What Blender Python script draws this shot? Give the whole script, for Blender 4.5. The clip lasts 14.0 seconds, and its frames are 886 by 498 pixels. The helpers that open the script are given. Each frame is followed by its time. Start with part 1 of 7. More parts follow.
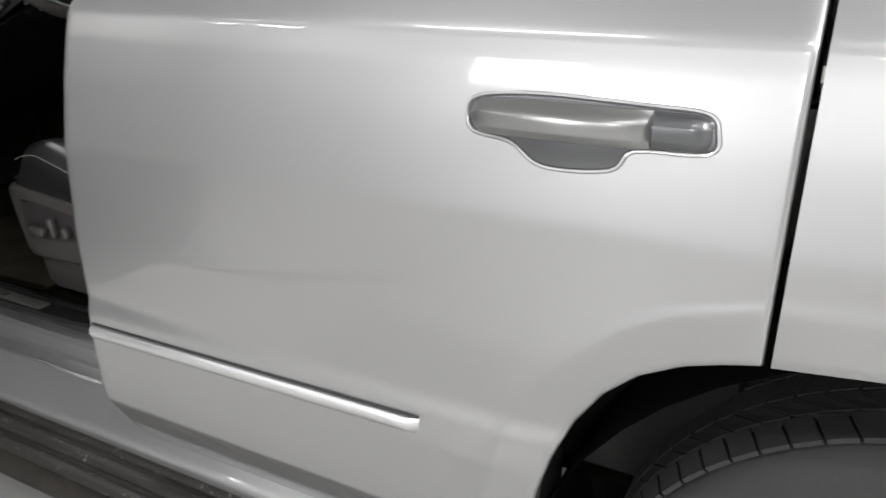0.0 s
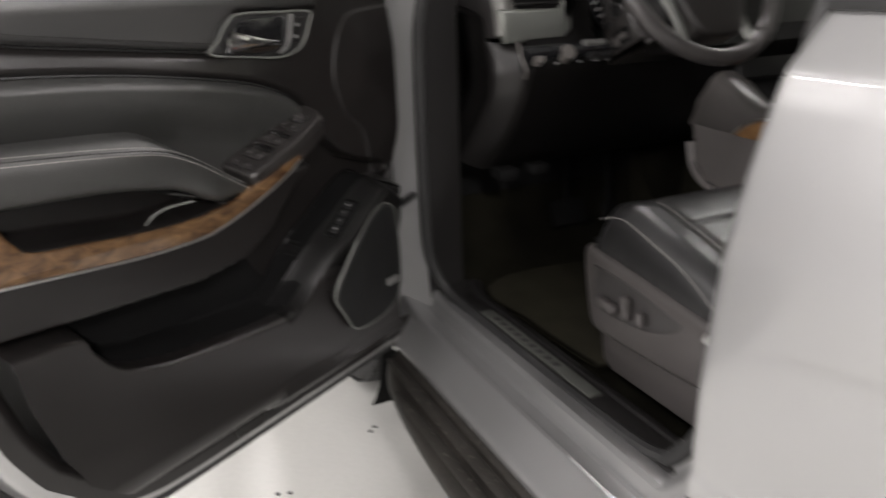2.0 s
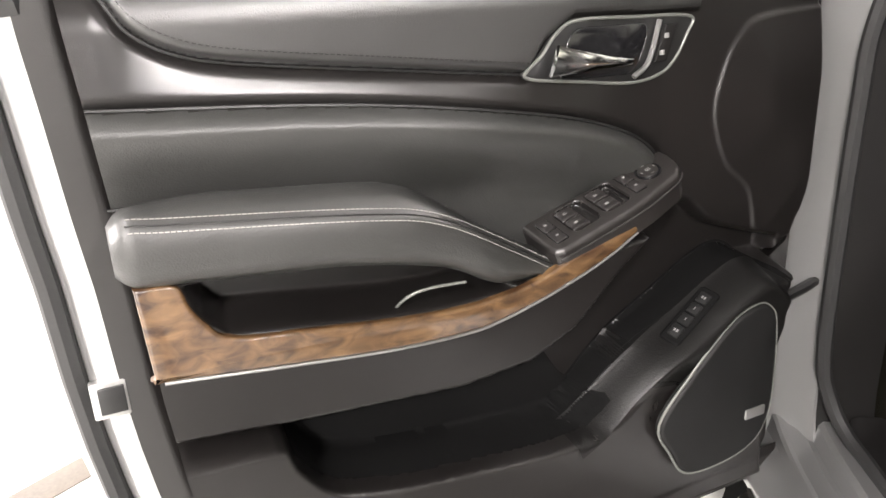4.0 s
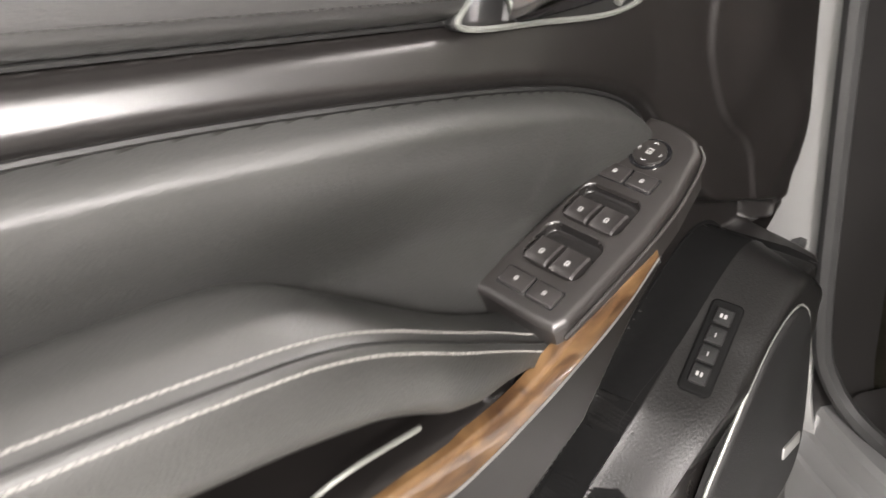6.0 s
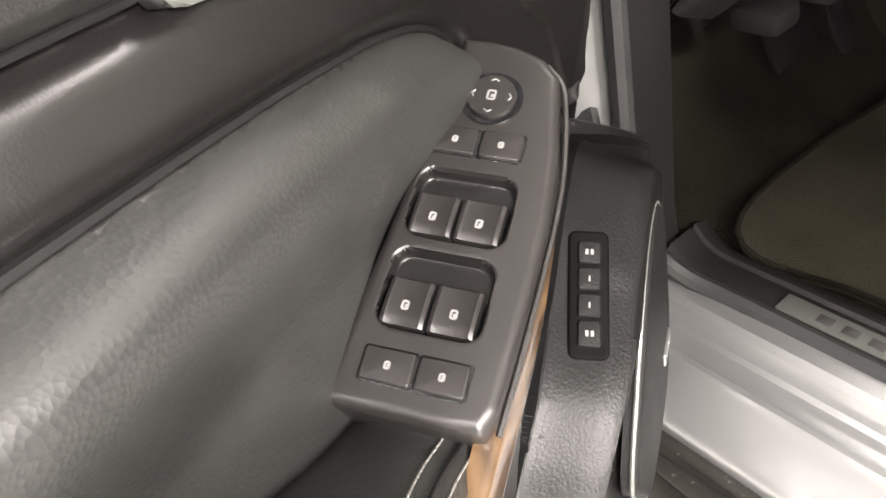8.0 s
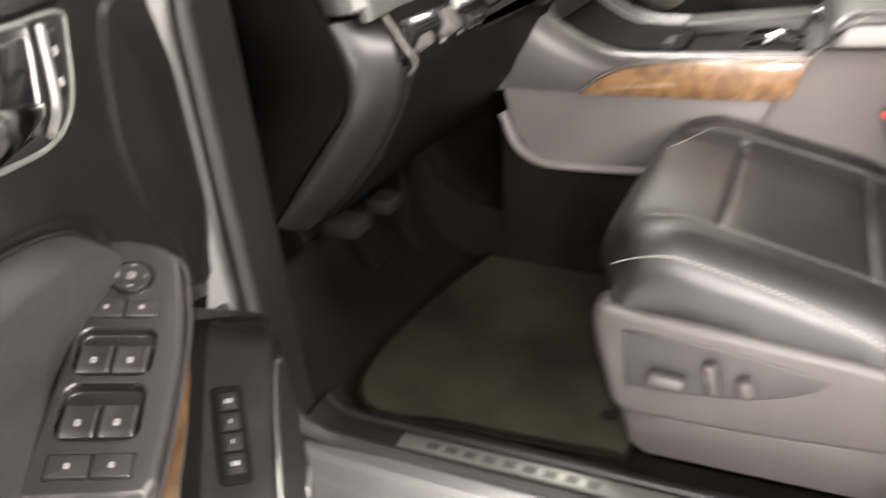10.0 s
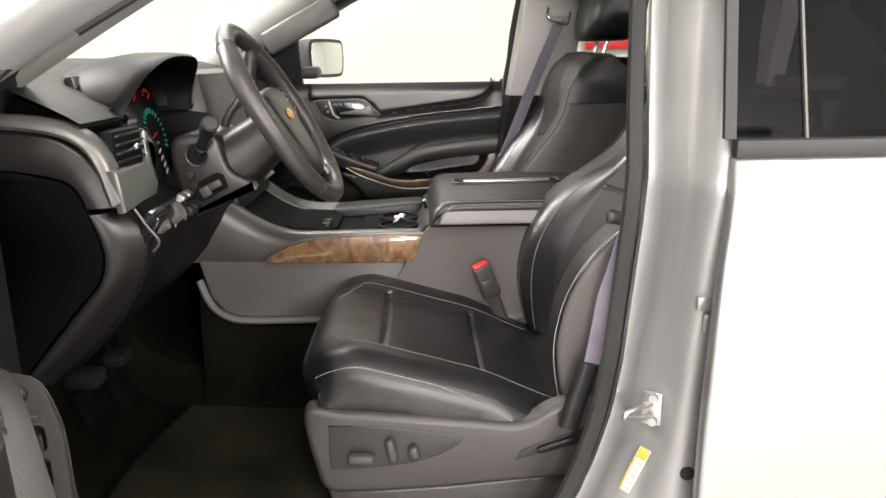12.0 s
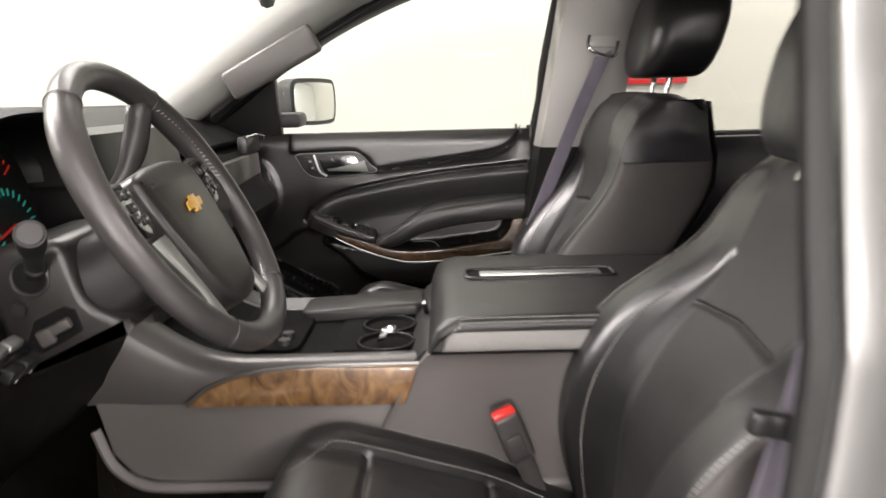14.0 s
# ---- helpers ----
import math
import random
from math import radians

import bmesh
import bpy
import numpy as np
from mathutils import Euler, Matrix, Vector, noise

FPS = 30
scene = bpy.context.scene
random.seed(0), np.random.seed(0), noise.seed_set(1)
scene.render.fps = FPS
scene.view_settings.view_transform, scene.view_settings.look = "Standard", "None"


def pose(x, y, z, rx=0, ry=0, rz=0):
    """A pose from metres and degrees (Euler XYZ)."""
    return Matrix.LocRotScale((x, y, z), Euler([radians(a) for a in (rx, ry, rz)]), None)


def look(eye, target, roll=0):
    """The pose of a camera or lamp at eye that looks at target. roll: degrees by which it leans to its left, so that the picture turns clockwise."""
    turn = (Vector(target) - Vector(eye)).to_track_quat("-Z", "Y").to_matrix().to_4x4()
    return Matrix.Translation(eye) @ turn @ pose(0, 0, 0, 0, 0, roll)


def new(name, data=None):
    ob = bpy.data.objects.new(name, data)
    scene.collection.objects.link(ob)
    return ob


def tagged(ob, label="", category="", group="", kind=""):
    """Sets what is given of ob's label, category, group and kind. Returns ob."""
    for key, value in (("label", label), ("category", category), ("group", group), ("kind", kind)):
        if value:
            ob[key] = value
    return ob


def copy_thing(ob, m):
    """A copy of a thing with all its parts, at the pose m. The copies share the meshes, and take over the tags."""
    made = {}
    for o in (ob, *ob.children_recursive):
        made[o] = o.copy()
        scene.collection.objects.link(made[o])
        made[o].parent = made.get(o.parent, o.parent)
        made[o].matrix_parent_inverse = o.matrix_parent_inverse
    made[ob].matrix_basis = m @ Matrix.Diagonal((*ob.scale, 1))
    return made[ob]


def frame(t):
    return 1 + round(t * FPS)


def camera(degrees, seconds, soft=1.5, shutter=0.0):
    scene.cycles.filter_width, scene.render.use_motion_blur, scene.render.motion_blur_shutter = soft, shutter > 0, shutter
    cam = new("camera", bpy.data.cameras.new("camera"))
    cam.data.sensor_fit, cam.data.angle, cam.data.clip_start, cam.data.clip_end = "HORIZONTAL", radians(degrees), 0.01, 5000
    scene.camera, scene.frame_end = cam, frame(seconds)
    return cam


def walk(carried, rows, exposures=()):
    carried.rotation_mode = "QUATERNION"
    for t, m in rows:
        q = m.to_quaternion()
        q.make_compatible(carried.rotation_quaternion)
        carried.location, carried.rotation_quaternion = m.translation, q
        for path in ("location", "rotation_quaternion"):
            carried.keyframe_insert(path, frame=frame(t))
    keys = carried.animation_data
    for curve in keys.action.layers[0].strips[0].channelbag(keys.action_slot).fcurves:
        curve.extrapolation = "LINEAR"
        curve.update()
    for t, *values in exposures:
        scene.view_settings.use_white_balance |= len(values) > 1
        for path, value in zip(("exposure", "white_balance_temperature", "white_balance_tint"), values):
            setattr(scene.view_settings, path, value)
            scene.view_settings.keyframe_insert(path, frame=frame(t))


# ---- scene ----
cam = camera(61.2, 14.0, shutter=0.5)
PATH = [
    (0, (1.138, -0.72, 1.278), (0.28, 0.916, 0.511), -0.6),
    (0.5, (1.144, -0.732, 1.282), (0.152, 0.831, 0.525), -0.7),
    (1, (1.047, -0.697, 1.28), (-0.158, 0.716, 0.538), -1.2),
    (1.5, (0.832, -0.632, 1.285), (-0.638, 0.519, 0.569), -1.8),
    (2, (0.674, -0.572, 1.279), (-1.041, 0.202, 0.599), -2.0),
    (2.5, (0.493, -0.435, 1.282), (-1.383, -0.172, 0.64), -1.7),
    (3, (0.376, -0.375, 1.285), (-1.505, -0.5, 0.617), -1.6),
    (3.2, (0.341, -0.363, 1.288), (-1.528, -0.586, 0.613), -2.2),
    (5.3, (0.067, -0.485, 1.26), (-1.793, -0.524, 0.525), -5.1),
    (5.5, (0.006, -0.49, 1.255), (-1.841, -0.459, 0.49), -5.5),
    (6, (-0.163, -0.479, 1.249), (-1.956, -0.239, 0.394), -7.6),
    (6.5, (-0.279, -0.465, 1.242), (-1.952, -0.002, 0.248), -11.5),
    (7, (-0.379, -0.453, 1.237), (-1.899, 0.17, 0.096), -14.7),
    (7.2, (-0.404, -0.448, 1.234), (-1.87, 0.211, 0.043), -15.6),
    (9.5, (-0.366, -0.475, 1.252), (-1.507, 0.751, 0.158), -10.2),
    (10, (-0.249, -0.574, 1.287), (-1.081, 1.02, 0.411), -6.0),
    (10.5, (-0.184, -0.748, 1.327), (-0.656, 1.071, 0.641), -2.8),
    (11, (-0.225, -0.908, 1.36), (-0.372, 1.003, 0.787), -1.3),
    (11.5, (-0.252, -0.967, 1.377), (-0.239, 0.964, 0.857), -1.0),
    (12, (-0.256, -0.968, 1.379), (-0.199, 0.969, 0.885), -0.8),
    (12.5, (-0.243, -0.938, 1.38), (-0.201, 1.005, 0.909), -0.5),
    (13, (-0.18, -0.801, 1.393), (-0.159, 1.149, 0.946), -0.6),
    (13.5, (-0.144, -0.622, 1.397), (-0.136, 1.333, 0.973), -0.8),
    (14, (-0.205, -0.369, 1.402), (-0.209, 1.588, 0.994), -1.5),
]
EXPOSURES = [(0, -0.2, 6250, 10), (1.0, -0.2, 6300, 10), (1.5, -0.12, 6400, 12), (2.0, 0.35, 6500, 13), (2.5, 1.7, 6500, 14), (3.0, 1.65, 6600, 13), (5.5, 1.95, 6650, 13), (6.5, 2.4, 6700, 12), (7.0, 2.45, 6700, 12), (9.5, 2.45, 6900, 14), (10.0, 2.25, 6850, 14), (10.5, 2.0, 6800, 14), (11, 1.6, 6700, 14), (11.5, 1.35, 6700, 13), (12, 1.2, 6700, 13), (12.5, 1.05, 6750, 14), (14, 1.15, 6700, 14)]
walk(cam, [(t, look(eye, target, roll)) for t, eye, target, roll in PATH], EXPOSURES)

# ---- light and exposure ----
world = bpy.data.worlds.new("world")
world.use_nodes = True
world.node_tree.nodes["Background"].inputs["Color"].default_value = (0.9, 0.95, 1.0, 1)
world.node_tree.nodes["Background"].inputs["Strength"].default_value = 0.05
scene.world = world


def area_lamp(name, x, y, z, sx, sy, watts, colour=(1, 0.965, 0.945), rx=0, rz=0):
    """A rectangular lamp that shines down, or turned by rx about its long side."""
    data = bpy.data.lights.new(name, "AREA")
    data.shape, data.size, data.size_y, data.energy, data.color = "RECTANGLE", sx, sy, watts, colour
    ob = new(name, data)
    ob.matrix_world = pose(x, y, z, rx, 0, rz)
    return ob


# ---- materials ----
def material(name, colour, rough=0.5, metal=0.0, vary=0.12, scale=6.0, fine=180.0, bump=0.0, coat=0.0,
             coat_rough=0.05, spec=0.5, rough_vary=0.08, sheen=0.0, depth=0.001, second=None):
    """A surface with variation at two scales, and fine relief."""
    m = bpy.data.materials.new(name)
    m.use_nodes = True
    nt = m.node_tree
    b = nt.nodes["Principled BSDF"]
    link = nt.links.new
    co = nt.nodes.new("ShaderNodeTexCoord")

    def noise_node(s, detail):
        n = nt.nodes.new("ShaderNodeTexNoise")
        n.inputs["Scale"].default_value, n.inputs["Detail"].default_value = s, detail
        link(co.outputs["Object"], n.inputs["Vector"])
        return n
    big, small = noise_node(scale, 4), noise_node(fine, 3)
    mixed = nt.nodes.new("ShaderNodeMath")
    mixed.operation = "MULTIPLY_ADD"
    mixed.inputs[1].default_value = 0.35
    link(small.outputs["Fac"], mixed.inputs[0])
    scaled = nt.nodes.new("ShaderNodeMath")
    scaled.operation = "MULTIPLY"
    scaled.inputs[1].default_value = 0.65
    link(big.outputs["Fac"], scaled.inputs[0])
    link(scaled.outputs[0], mixed.inputs[2])
    ramp = nt.nodes.new("ShaderNodeValToRGB")
    lo = [max(0, c * (1 - vary)) for c in colour]
    hi = [min(1, c * (1 + vary)) for c in (second or colour)]
    ramp.color_ramp.elements[0].position, ramp.color_ramp.elements[1].position = 0.3, 0.7
    ramp.color_ramp.elements[0].color, ramp.color_ramp.elements[1].color = (*lo, 1), (*hi, 1)
    link(mixed.outputs[0], ramp.inputs["Fac"])
    link(ramp.outputs["Color"], b.inputs["Base Color"])
    rr = nt.nodes.new("ShaderNodeMapRange")
    rr.inputs["To Min"].default_value, rr.inputs["To Max"].default_value = max(0.02, rough - rough_vary), min(1, rough + rough_vary)
    link(big.outputs["Fac"], rr.inputs["Value"])
    link(rr.outputs[0], b.inputs["Roughness"])
    b.inputs["Metallic"].default_value = metal
    b.inputs["Specular IOR Level"].default_value = spec
    b.inputs["Coat Weight"].default_value, b.inputs["Coat Roughness"].default_value = coat, coat_rough
    b.inputs["Sheen Weight"].default_value = sheen
    if bump:
        bp = nt.nodes.new("ShaderNodeBump")
        bp.inputs["Strength"].default_value, bp.inputs["Distance"].default_value = bump, depth
        link(small.outputs["Fac"], bp.inputs["Height"])
        link(bp.outputs["Normal"], b.inputs["Normal"])
    return m


def leather(name, colour, rough=0.42, grain=420.0, spec=0.5, coat=0.0):
    """Leather with a pebble grain and soft creases."""
    m = material(name, colour, rough, vary=0.15, scale=5, fine=grain, bump=0.0, spec=spec, coat=coat, coat_rough=0.35)
    nt = m.node_tree
    link = nt.links.new
    co = next(n for n in nt.nodes if n.type == "TEX_COORD")
    cell = nt.nodes.new("ShaderNodeTexVoronoi")
    cell.inputs["Scale"].default_value = grain
    link(co.outputs["Object"], cell.inputs["Vector"])
    wave = nt.nodes.new("ShaderNodeTexNoise")
    wave.inputs["Scale"].default_value, wave.inputs["Detail"].default_value = 14, 3
    link(co.outputs["Object"], wave.inputs["Vector"])
    b1, b2 = nt.nodes.new("ShaderNodeBump"), nt.nodes.new("ShaderNodeBump")
    b1.inputs["Strength"].default_value, b1.inputs["Distance"].default_value = 0.3, 0.0006
    b2.inputs["Strength"].default_value, b2.inputs["Distance"].default_value = 0.22, 0.01
    link(cell.outputs["Distance"], b1.inputs["Height"])
    link(wave.outputs["Fac"], b2.inputs["Height"])
    link(b1.outputs["Normal"], b2.inputs["Normal"])
    link(b2.outputs["Normal"], nt.nodes["Principled BSDF"].inputs["Normal"])
    return m


def wood(name, stretch, tone=1.0):
    """Glossy burl wood, brown with darker figure."""
    m = bpy.data.materials.new(name)
    m.use_nodes = True
    nt = m.node_tree
    b = nt.nodes["Principled BSDF"]
    link = nt.links.new
    co, mp = nt.nodes.new("ShaderNodeTexCoord"), nt.nodes.new("ShaderNodeMapping")
    mp.inputs["Scale"].default_value = stretch
    link(co.outputs["Object"], mp.inputs["Vector"])
    n = nt.nodes.new("ShaderNodeTexNoise")
    n.inputs["Scale"].default_value, n.inputs["Detail"].default_value, n.inputs["Distortion"].default_value = 22, 9, 1.2
    link(mp.outputs[0], n.inputs["Vector"])
    r = nt.nodes.new("ShaderNodeValToRGB")
    e = r.color_ramp.elements
    e[0].position, e[0].color = 0.3, (0.045 * tone, 0.018 * tone, 0.007 * tone, 1)
    e[1].position, e[1].color = 0.72, (0.27 * tone, 0.155 * tone, 0.068 * tone, 1)
    mid = e.new(0.5)
    mid.color = (0.15 * tone, 0.08 * tone, 0.034 * tone, 1)
    link(n.outputs["Fac"], r.inputs["Fac"])
    link(r.outputs["Color"], b.inputs["Base Color"])
    b.inputs["Roughness"].default_value = 0.35
    b.inputs["Coat Weight"].default_value, b.inputs["Coat Roughness"].default_value = 1.0, 0.06
    return m


def glass(name, tint, gloss=0.07):
    """A thin pane: clear or tinted straight through, with a glossy face."""
    m = bpy.data.materials.new(name)
    m.use_nodes = True
    nt = m.node_tree
    nt.nodes.remove(nt.nodes["Principled BSDF"])
    clear, shine, mix, edge, power, gain = (nt.nodes.new(k) for k in ("ShaderNodeBsdfTransparent", "ShaderNodeBsdfGlossy", "ShaderNodeMixShader", "ShaderNodeLayerWeight", "ShaderNodeMath", "ShaderNodeMath"))
    clear.inputs["Color"].default_value = (*tint, 1)
    shine.inputs["Roughness"].default_value = 0.02
    edge.inputs["Blend"].default_value = 0.5
    power.operation, gain.operation = "POWER", "MULTIPLY_ADD"
    power.inputs[1].default_value = 5
    gain.inputs[1].default_value, gain.inputs[2].default_value = 0.6, gloss
    nt.links.new(edge.outputs["Facing"], power.inputs[0])
    nt.links.new(power.outputs[0], gain.inputs[0])
    nt.links.new(gain.outputs[0], mix.inputs[0])
    nt.links.new(clear.outputs[0], mix.inputs[1])
    nt.links.new(shine.outputs[0], mix.inputs[2])
    nt.links.new(mix.outputs[0], nt.nodes["Material Output"].inputs["Surface"])
    return m


def glow(name, colour, strength):
    m = bpy.data.materials.new(name)
    m.use_nodes = True
    b = m.node_tree.nodes["Principled BSDF"]
    b.inputs["Base Color"].default_value = (*(0.06 * c for c in colour), 1)
    b.inputs["Emission Color"].default_value, b.inputs["Emission Strength"].default_value = (*colour, 1), strength
    return m


PAINT = material("silver_paint", (0.33, 0.33, 0.328), 0.39, metal=0.7, vary=0.03, scale=2, fine=1400, coat=1.0, coat_rough=0.04, rough_vary=0.02)
SHELL = material("inner_shell_paint", (0.32, 0.32, 0.315), 0.4, metal=0.5, vary=0.05, scale=8, fine=900, coat=0.5, coat_rough=0.15)
LEATHER = leather("black_leather", (0.0125, 0.0124, 0.0126), 0.34, 420, 0.6)
LEATHER_MATTE = leather("matte_black_leather", (0.013, 0.0126, 0.0122), 0.58, 380, 0.5)
SIDE_VINYL = leather("brown_grey_vinyl", (0.085, 0.078, 0.075), 0.5, 520, 0.4)
LEATHER_DOOR = leather("charcoal_leather", (0.028, 0.0282, 0.0268), 0.46, 500, 0.8, 0.0)
VINYL = material("grained_vinyl", (0.018, 0.0172, 0.0168), 0.4, vary=0.15, scale=7, fine=650, bump=0.35, depth=0.0008)
PLASTIC = material("dark_plastic", (0.009, 0.0084, 0.0082), 0.44, spec=0.35, vary=0.12, scale=6, fine=900, bump=0.2, depth=0.0005)
GREY_PLASTIC = material("grey_plastic", (0.135, 0.125, 0.12), 0.48, vary=0.08, scale=5, fine=800, bump=0.18, depth=0.0005)
BLACK = material("black_plastic", (0.012, 0.012, 0.012), 0.4, vary=0.15, scale=9, fine=500)
GLOSS = material("gloss_black", (0.008, 0.008, 0.009), 0.12, vary=0.1, coat=0.6)
RUBBER = material("rubber_seal", (0.018, 0.018, 0.018), 0.6, vary=0.2, scale=12, fine=300, bump=0.15)
CHROME = material("chrome", (0.75, 0.75, 0.75), 0.12, metal=1.0, vary=0.05, scale=20, rough_vary=0.04)
SATIN = material("satin_metal", (0.5, 0.5, 0.49), 0.32, metal=0.9, vary=0.04, fine=700)
SILVER_TRIM = material("satin_grey_trim", (0.16, 0.165, 0.153), 0.42, metal=0.3, vary=0.05, fine=700)
BROWN_METAL = material("dark_titanium_plastic", (0.018, 0.016, 0.0152), 0.38, metal=0.1, spec=1.0, vary=0.06, fine=900, bump=0.06)
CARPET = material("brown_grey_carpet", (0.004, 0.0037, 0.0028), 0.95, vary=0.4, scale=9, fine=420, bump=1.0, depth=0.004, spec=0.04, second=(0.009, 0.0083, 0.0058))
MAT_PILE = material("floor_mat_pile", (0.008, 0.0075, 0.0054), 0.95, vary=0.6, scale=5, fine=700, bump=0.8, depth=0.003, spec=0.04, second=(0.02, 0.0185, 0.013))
WOOD = wood("burl_wood", (1.3, 1.6, 2.4), 0.55)
WOOD_LIGHT = wood("golden_burl_wood", (1.5, 1.0, 0.9), 1.35)
TYRE = material("tyre_rubber", (0.02, 0.02, 0.0195), 0.75, vary=0.25, scale=14, fine=200, bump=0.3)
STEP = material("running_board_rubber", (0.01, 0.009, 0.008), 0.6, spec=0.2, vary=0.45, scale=9, fine=160, bump=0.35, second=(0.02, 0.018, 0.0155))
# Liner black; also put on pocket, pod and footwell parts for their shade.
WELL = material("wheel_well_and_shade_black", (0.005, 0.005, 0.005), 0.8, spec=0.08, vary=0.3, fine=120, bump=0.3)
GLASS = glass("clear_glass", (0.93, 0.97, 0.94))
GLASS_SMOKE = glass("smoke_glass", (0.62, 0.63, 0.6))
TINT = glass("dark_tinted_glass", (0.035, 0.034, 0.04), 0.05)
MIRROR = material("mirror_glass", (0.66, 0.66, 0.63), 0.02, metal=1.0, vary=0.0, rough_vary=0.0)
MOULDING_GREY = material("grey_window_bar", (0.09, 0.09, 0.088), 0.5, vary=0.05, fine=700)
HEADLINER = material("beige_grey_cloth", (0.42, 0.40, 0.37), 0.9, vary=0.06, fine=500, bump=0.2)
SCREEN_TRIM = material("pale_grey_trim", (0.24, 0.242, 0.228), 0.6, vary=0.06, fine=700, bump=0.12)
PILLAR_TRIM = material("warm_grey_trim", (0.42, 0.41, 0.395), 0.6, vary=0.05, fine=700, bump=0.12)
BELT = material("mauve_webbing", (0.19, 0.17, 0.215), 0.7, vary=0.15, scale=30, fine=900, bump=0.4, sheen=0.2)
THREAD = material("pale_thread", (0.27, 0.262, 0.246), 0.8, vary=0.1)
RED = material("red_plastic", (0.55, 0.02, 0.015), 0.4, vary=0.1)
GOLD = material("gold_enamel", (0.6, 0.34, 0.06), 0.3, metal=0.6, vary=0.2, scale=60)
PRINT = material("white_print", (0.28, 0.28, 0.275), 0.6, vary=0.05)
YELLOW = material("yellow_print", (0.5, 0.38, 0.06), 0.6, vary=0.08)
STRIP_CHROME = material("satin_chrome", (0.6, 0.6, 0.6), 0.36, metal=0.75, vary=0.03, scale=20, rough_vary=0.02)
STICKER = material("sticker_paper", (0.6, 0.6, 0.57), 0.6, vary=0.08, scale=40)
FLOOR = material("pale_epoxy_floor", (0.43, 0.43, 0.41), 0.4, vary=0.07, scale=1.2, fine=60, bump=0.04)
WALL = material("cream_wall_paint", (0.33, 0.329, 0.298), 0.75, vary=0.03, scale=1.5, fine=120, bump=0.06)
WHITE_WALL = material("white_wall_paint", (0.5, 0.5, 0.485), 0.7, vary=0.03, scale=1.5, fine=120, bump=0.06)
GREY_WALL = material("grey_wall_paint", (0.22, 0.22, 0.22), 0.7, vary=0.03, scale=1.5, fine=120, bump=0.06)
CEILING = material("grey_ceiling_paint", (0.2, 0.2, 0.2), 0.8, vary=0.08, scale=1.5, fine=80)
BAND = material("brown_tape", (0.1, 0.085, 0.07), 0.6, vary=0.25, scale=9, fine=90)
TEAL = glow("teal_gauge_light", (0.05, 0.75, 0.6), 0.08)
RED_GLOW = glow("red_gauge_light", (1.0, 0.05, 0.03), 0.09)
WHITE_GLOW = glow("white_gauge_light", (0.9, 0.95, 1.0), 0.05)
LAMP = glow("lamp_diffuser", (1.0, 0.97, 0.92), 7.0)
RED_PAINT = material("red_car_paint", (0.35, 0.012, 0.015), 0.3, vary=0.04, coat=1.0)



def scuffed(m, colour, scale, low, high):
    """Fine pale scuff specks over a material's own colour."""
    nt = m.node_tree
    b = nt.nodes["Principled BSDF"]
    socket = b.inputs["Base Color"]
    mix, n, r, co = (nt.nodes.new(k) for k in ("ShaderNodeMixRGB", "ShaderNodeTexNoise", "ShaderNodeMapRange", "ShaderNodeTexCoord"))
    n.inputs["Scale"].default_value, n.inputs["Detail"].default_value, n.inputs["Roughness"].default_value = scale, 6, 0.75
    r.inputs["From Min"].default_value, r.inputs["From Max"].default_value = low, high
    mix.inputs["Color1"].default_value = socket.default_value
    if socket.links:
        nt.links.new(socket.links[0].from_socket, mix.inputs["Color1"])
    mix.inputs["Color2"].default_value = (*colour, 1)
    nt.links.new(co.outputs["Object"], n.inputs["Vector"])
    nt.links.new(n.outputs["Fac"], r.inputs["Value"])
    nt.links.new(r.outputs["Result"], mix.inputs["Fac"])
    nt.links.new(mix.outputs["Color"], socket)
    return m


STEP_WORN = scuffed(material("worn_rib_rubber", (0.021, 0.0192, 0.0168), 0.55, spec=0.3, vary=0.3, scale=9, fine=160, bump=0.4), (0.16, 0.15, 0.13), 70, 0.60, 0.66)

# ---- shape helpers ----
MIRRORED = [False]
CENTRE = 1.02


def spline(pts, n, closed=False):
    """A smooth curve of n points through pts."""
    p = np.array([tuple(q) for q in pts], float)
    k = len(p)
    if closed:
        ext = np.vstack([p[-1], p, p[0], p[1]])
        spans = k
    else:
        ext = np.vstack([2 * p[0] - p[1], p, 2 * p[-1] - p[-2]])
        spans = k - 1
    out = []
    for i in range(n):
        u = i / n * spans if closed else i / (n - 1) * spans
        j = min(int(u), spans - 1)
        f = u - j
        a, b, c, d = ext[j], ext[j + 1], ext[j + 2], ext[j + 3]
        out.append(0.5 * (2 * b + (c - a) * f + (2 * a - 5 * b + 4 * c - d) * f * f + (3 * b - a - 3 * c + d) * f ** 3))
    return [Vector(q) for q in out]


def grid(bm, rows, close_u=False, close_v=False):
    """Quads between rows of points; close_u joins each row's ends, close_v the last row to the first."""
    vs = [[bm.verts.new(p) for p in r] for r in rows]
    nr, nc = len(vs), len(vs[0])
    for i in range(nr if close_v else nr - 1):
        for j in range(nc if close_u else nc - 1):
            a, b = vs[i], vs[(i + 1) % nr]
            bm.faces.new((a[j], a[(j + 1) % nc], b[(j + 1) % nc], b[j]))
    return vs


def cap(bm, ring):
    bm.faces.new(ring)


def loft(bm, sections, caps=True):
    """Closed sections joined into a solid."""
    vs = grid(bm, sections, close_u=True)
    if caps:
        cap(bm, vs[0][::-1]), cap(bm, vs[-1])


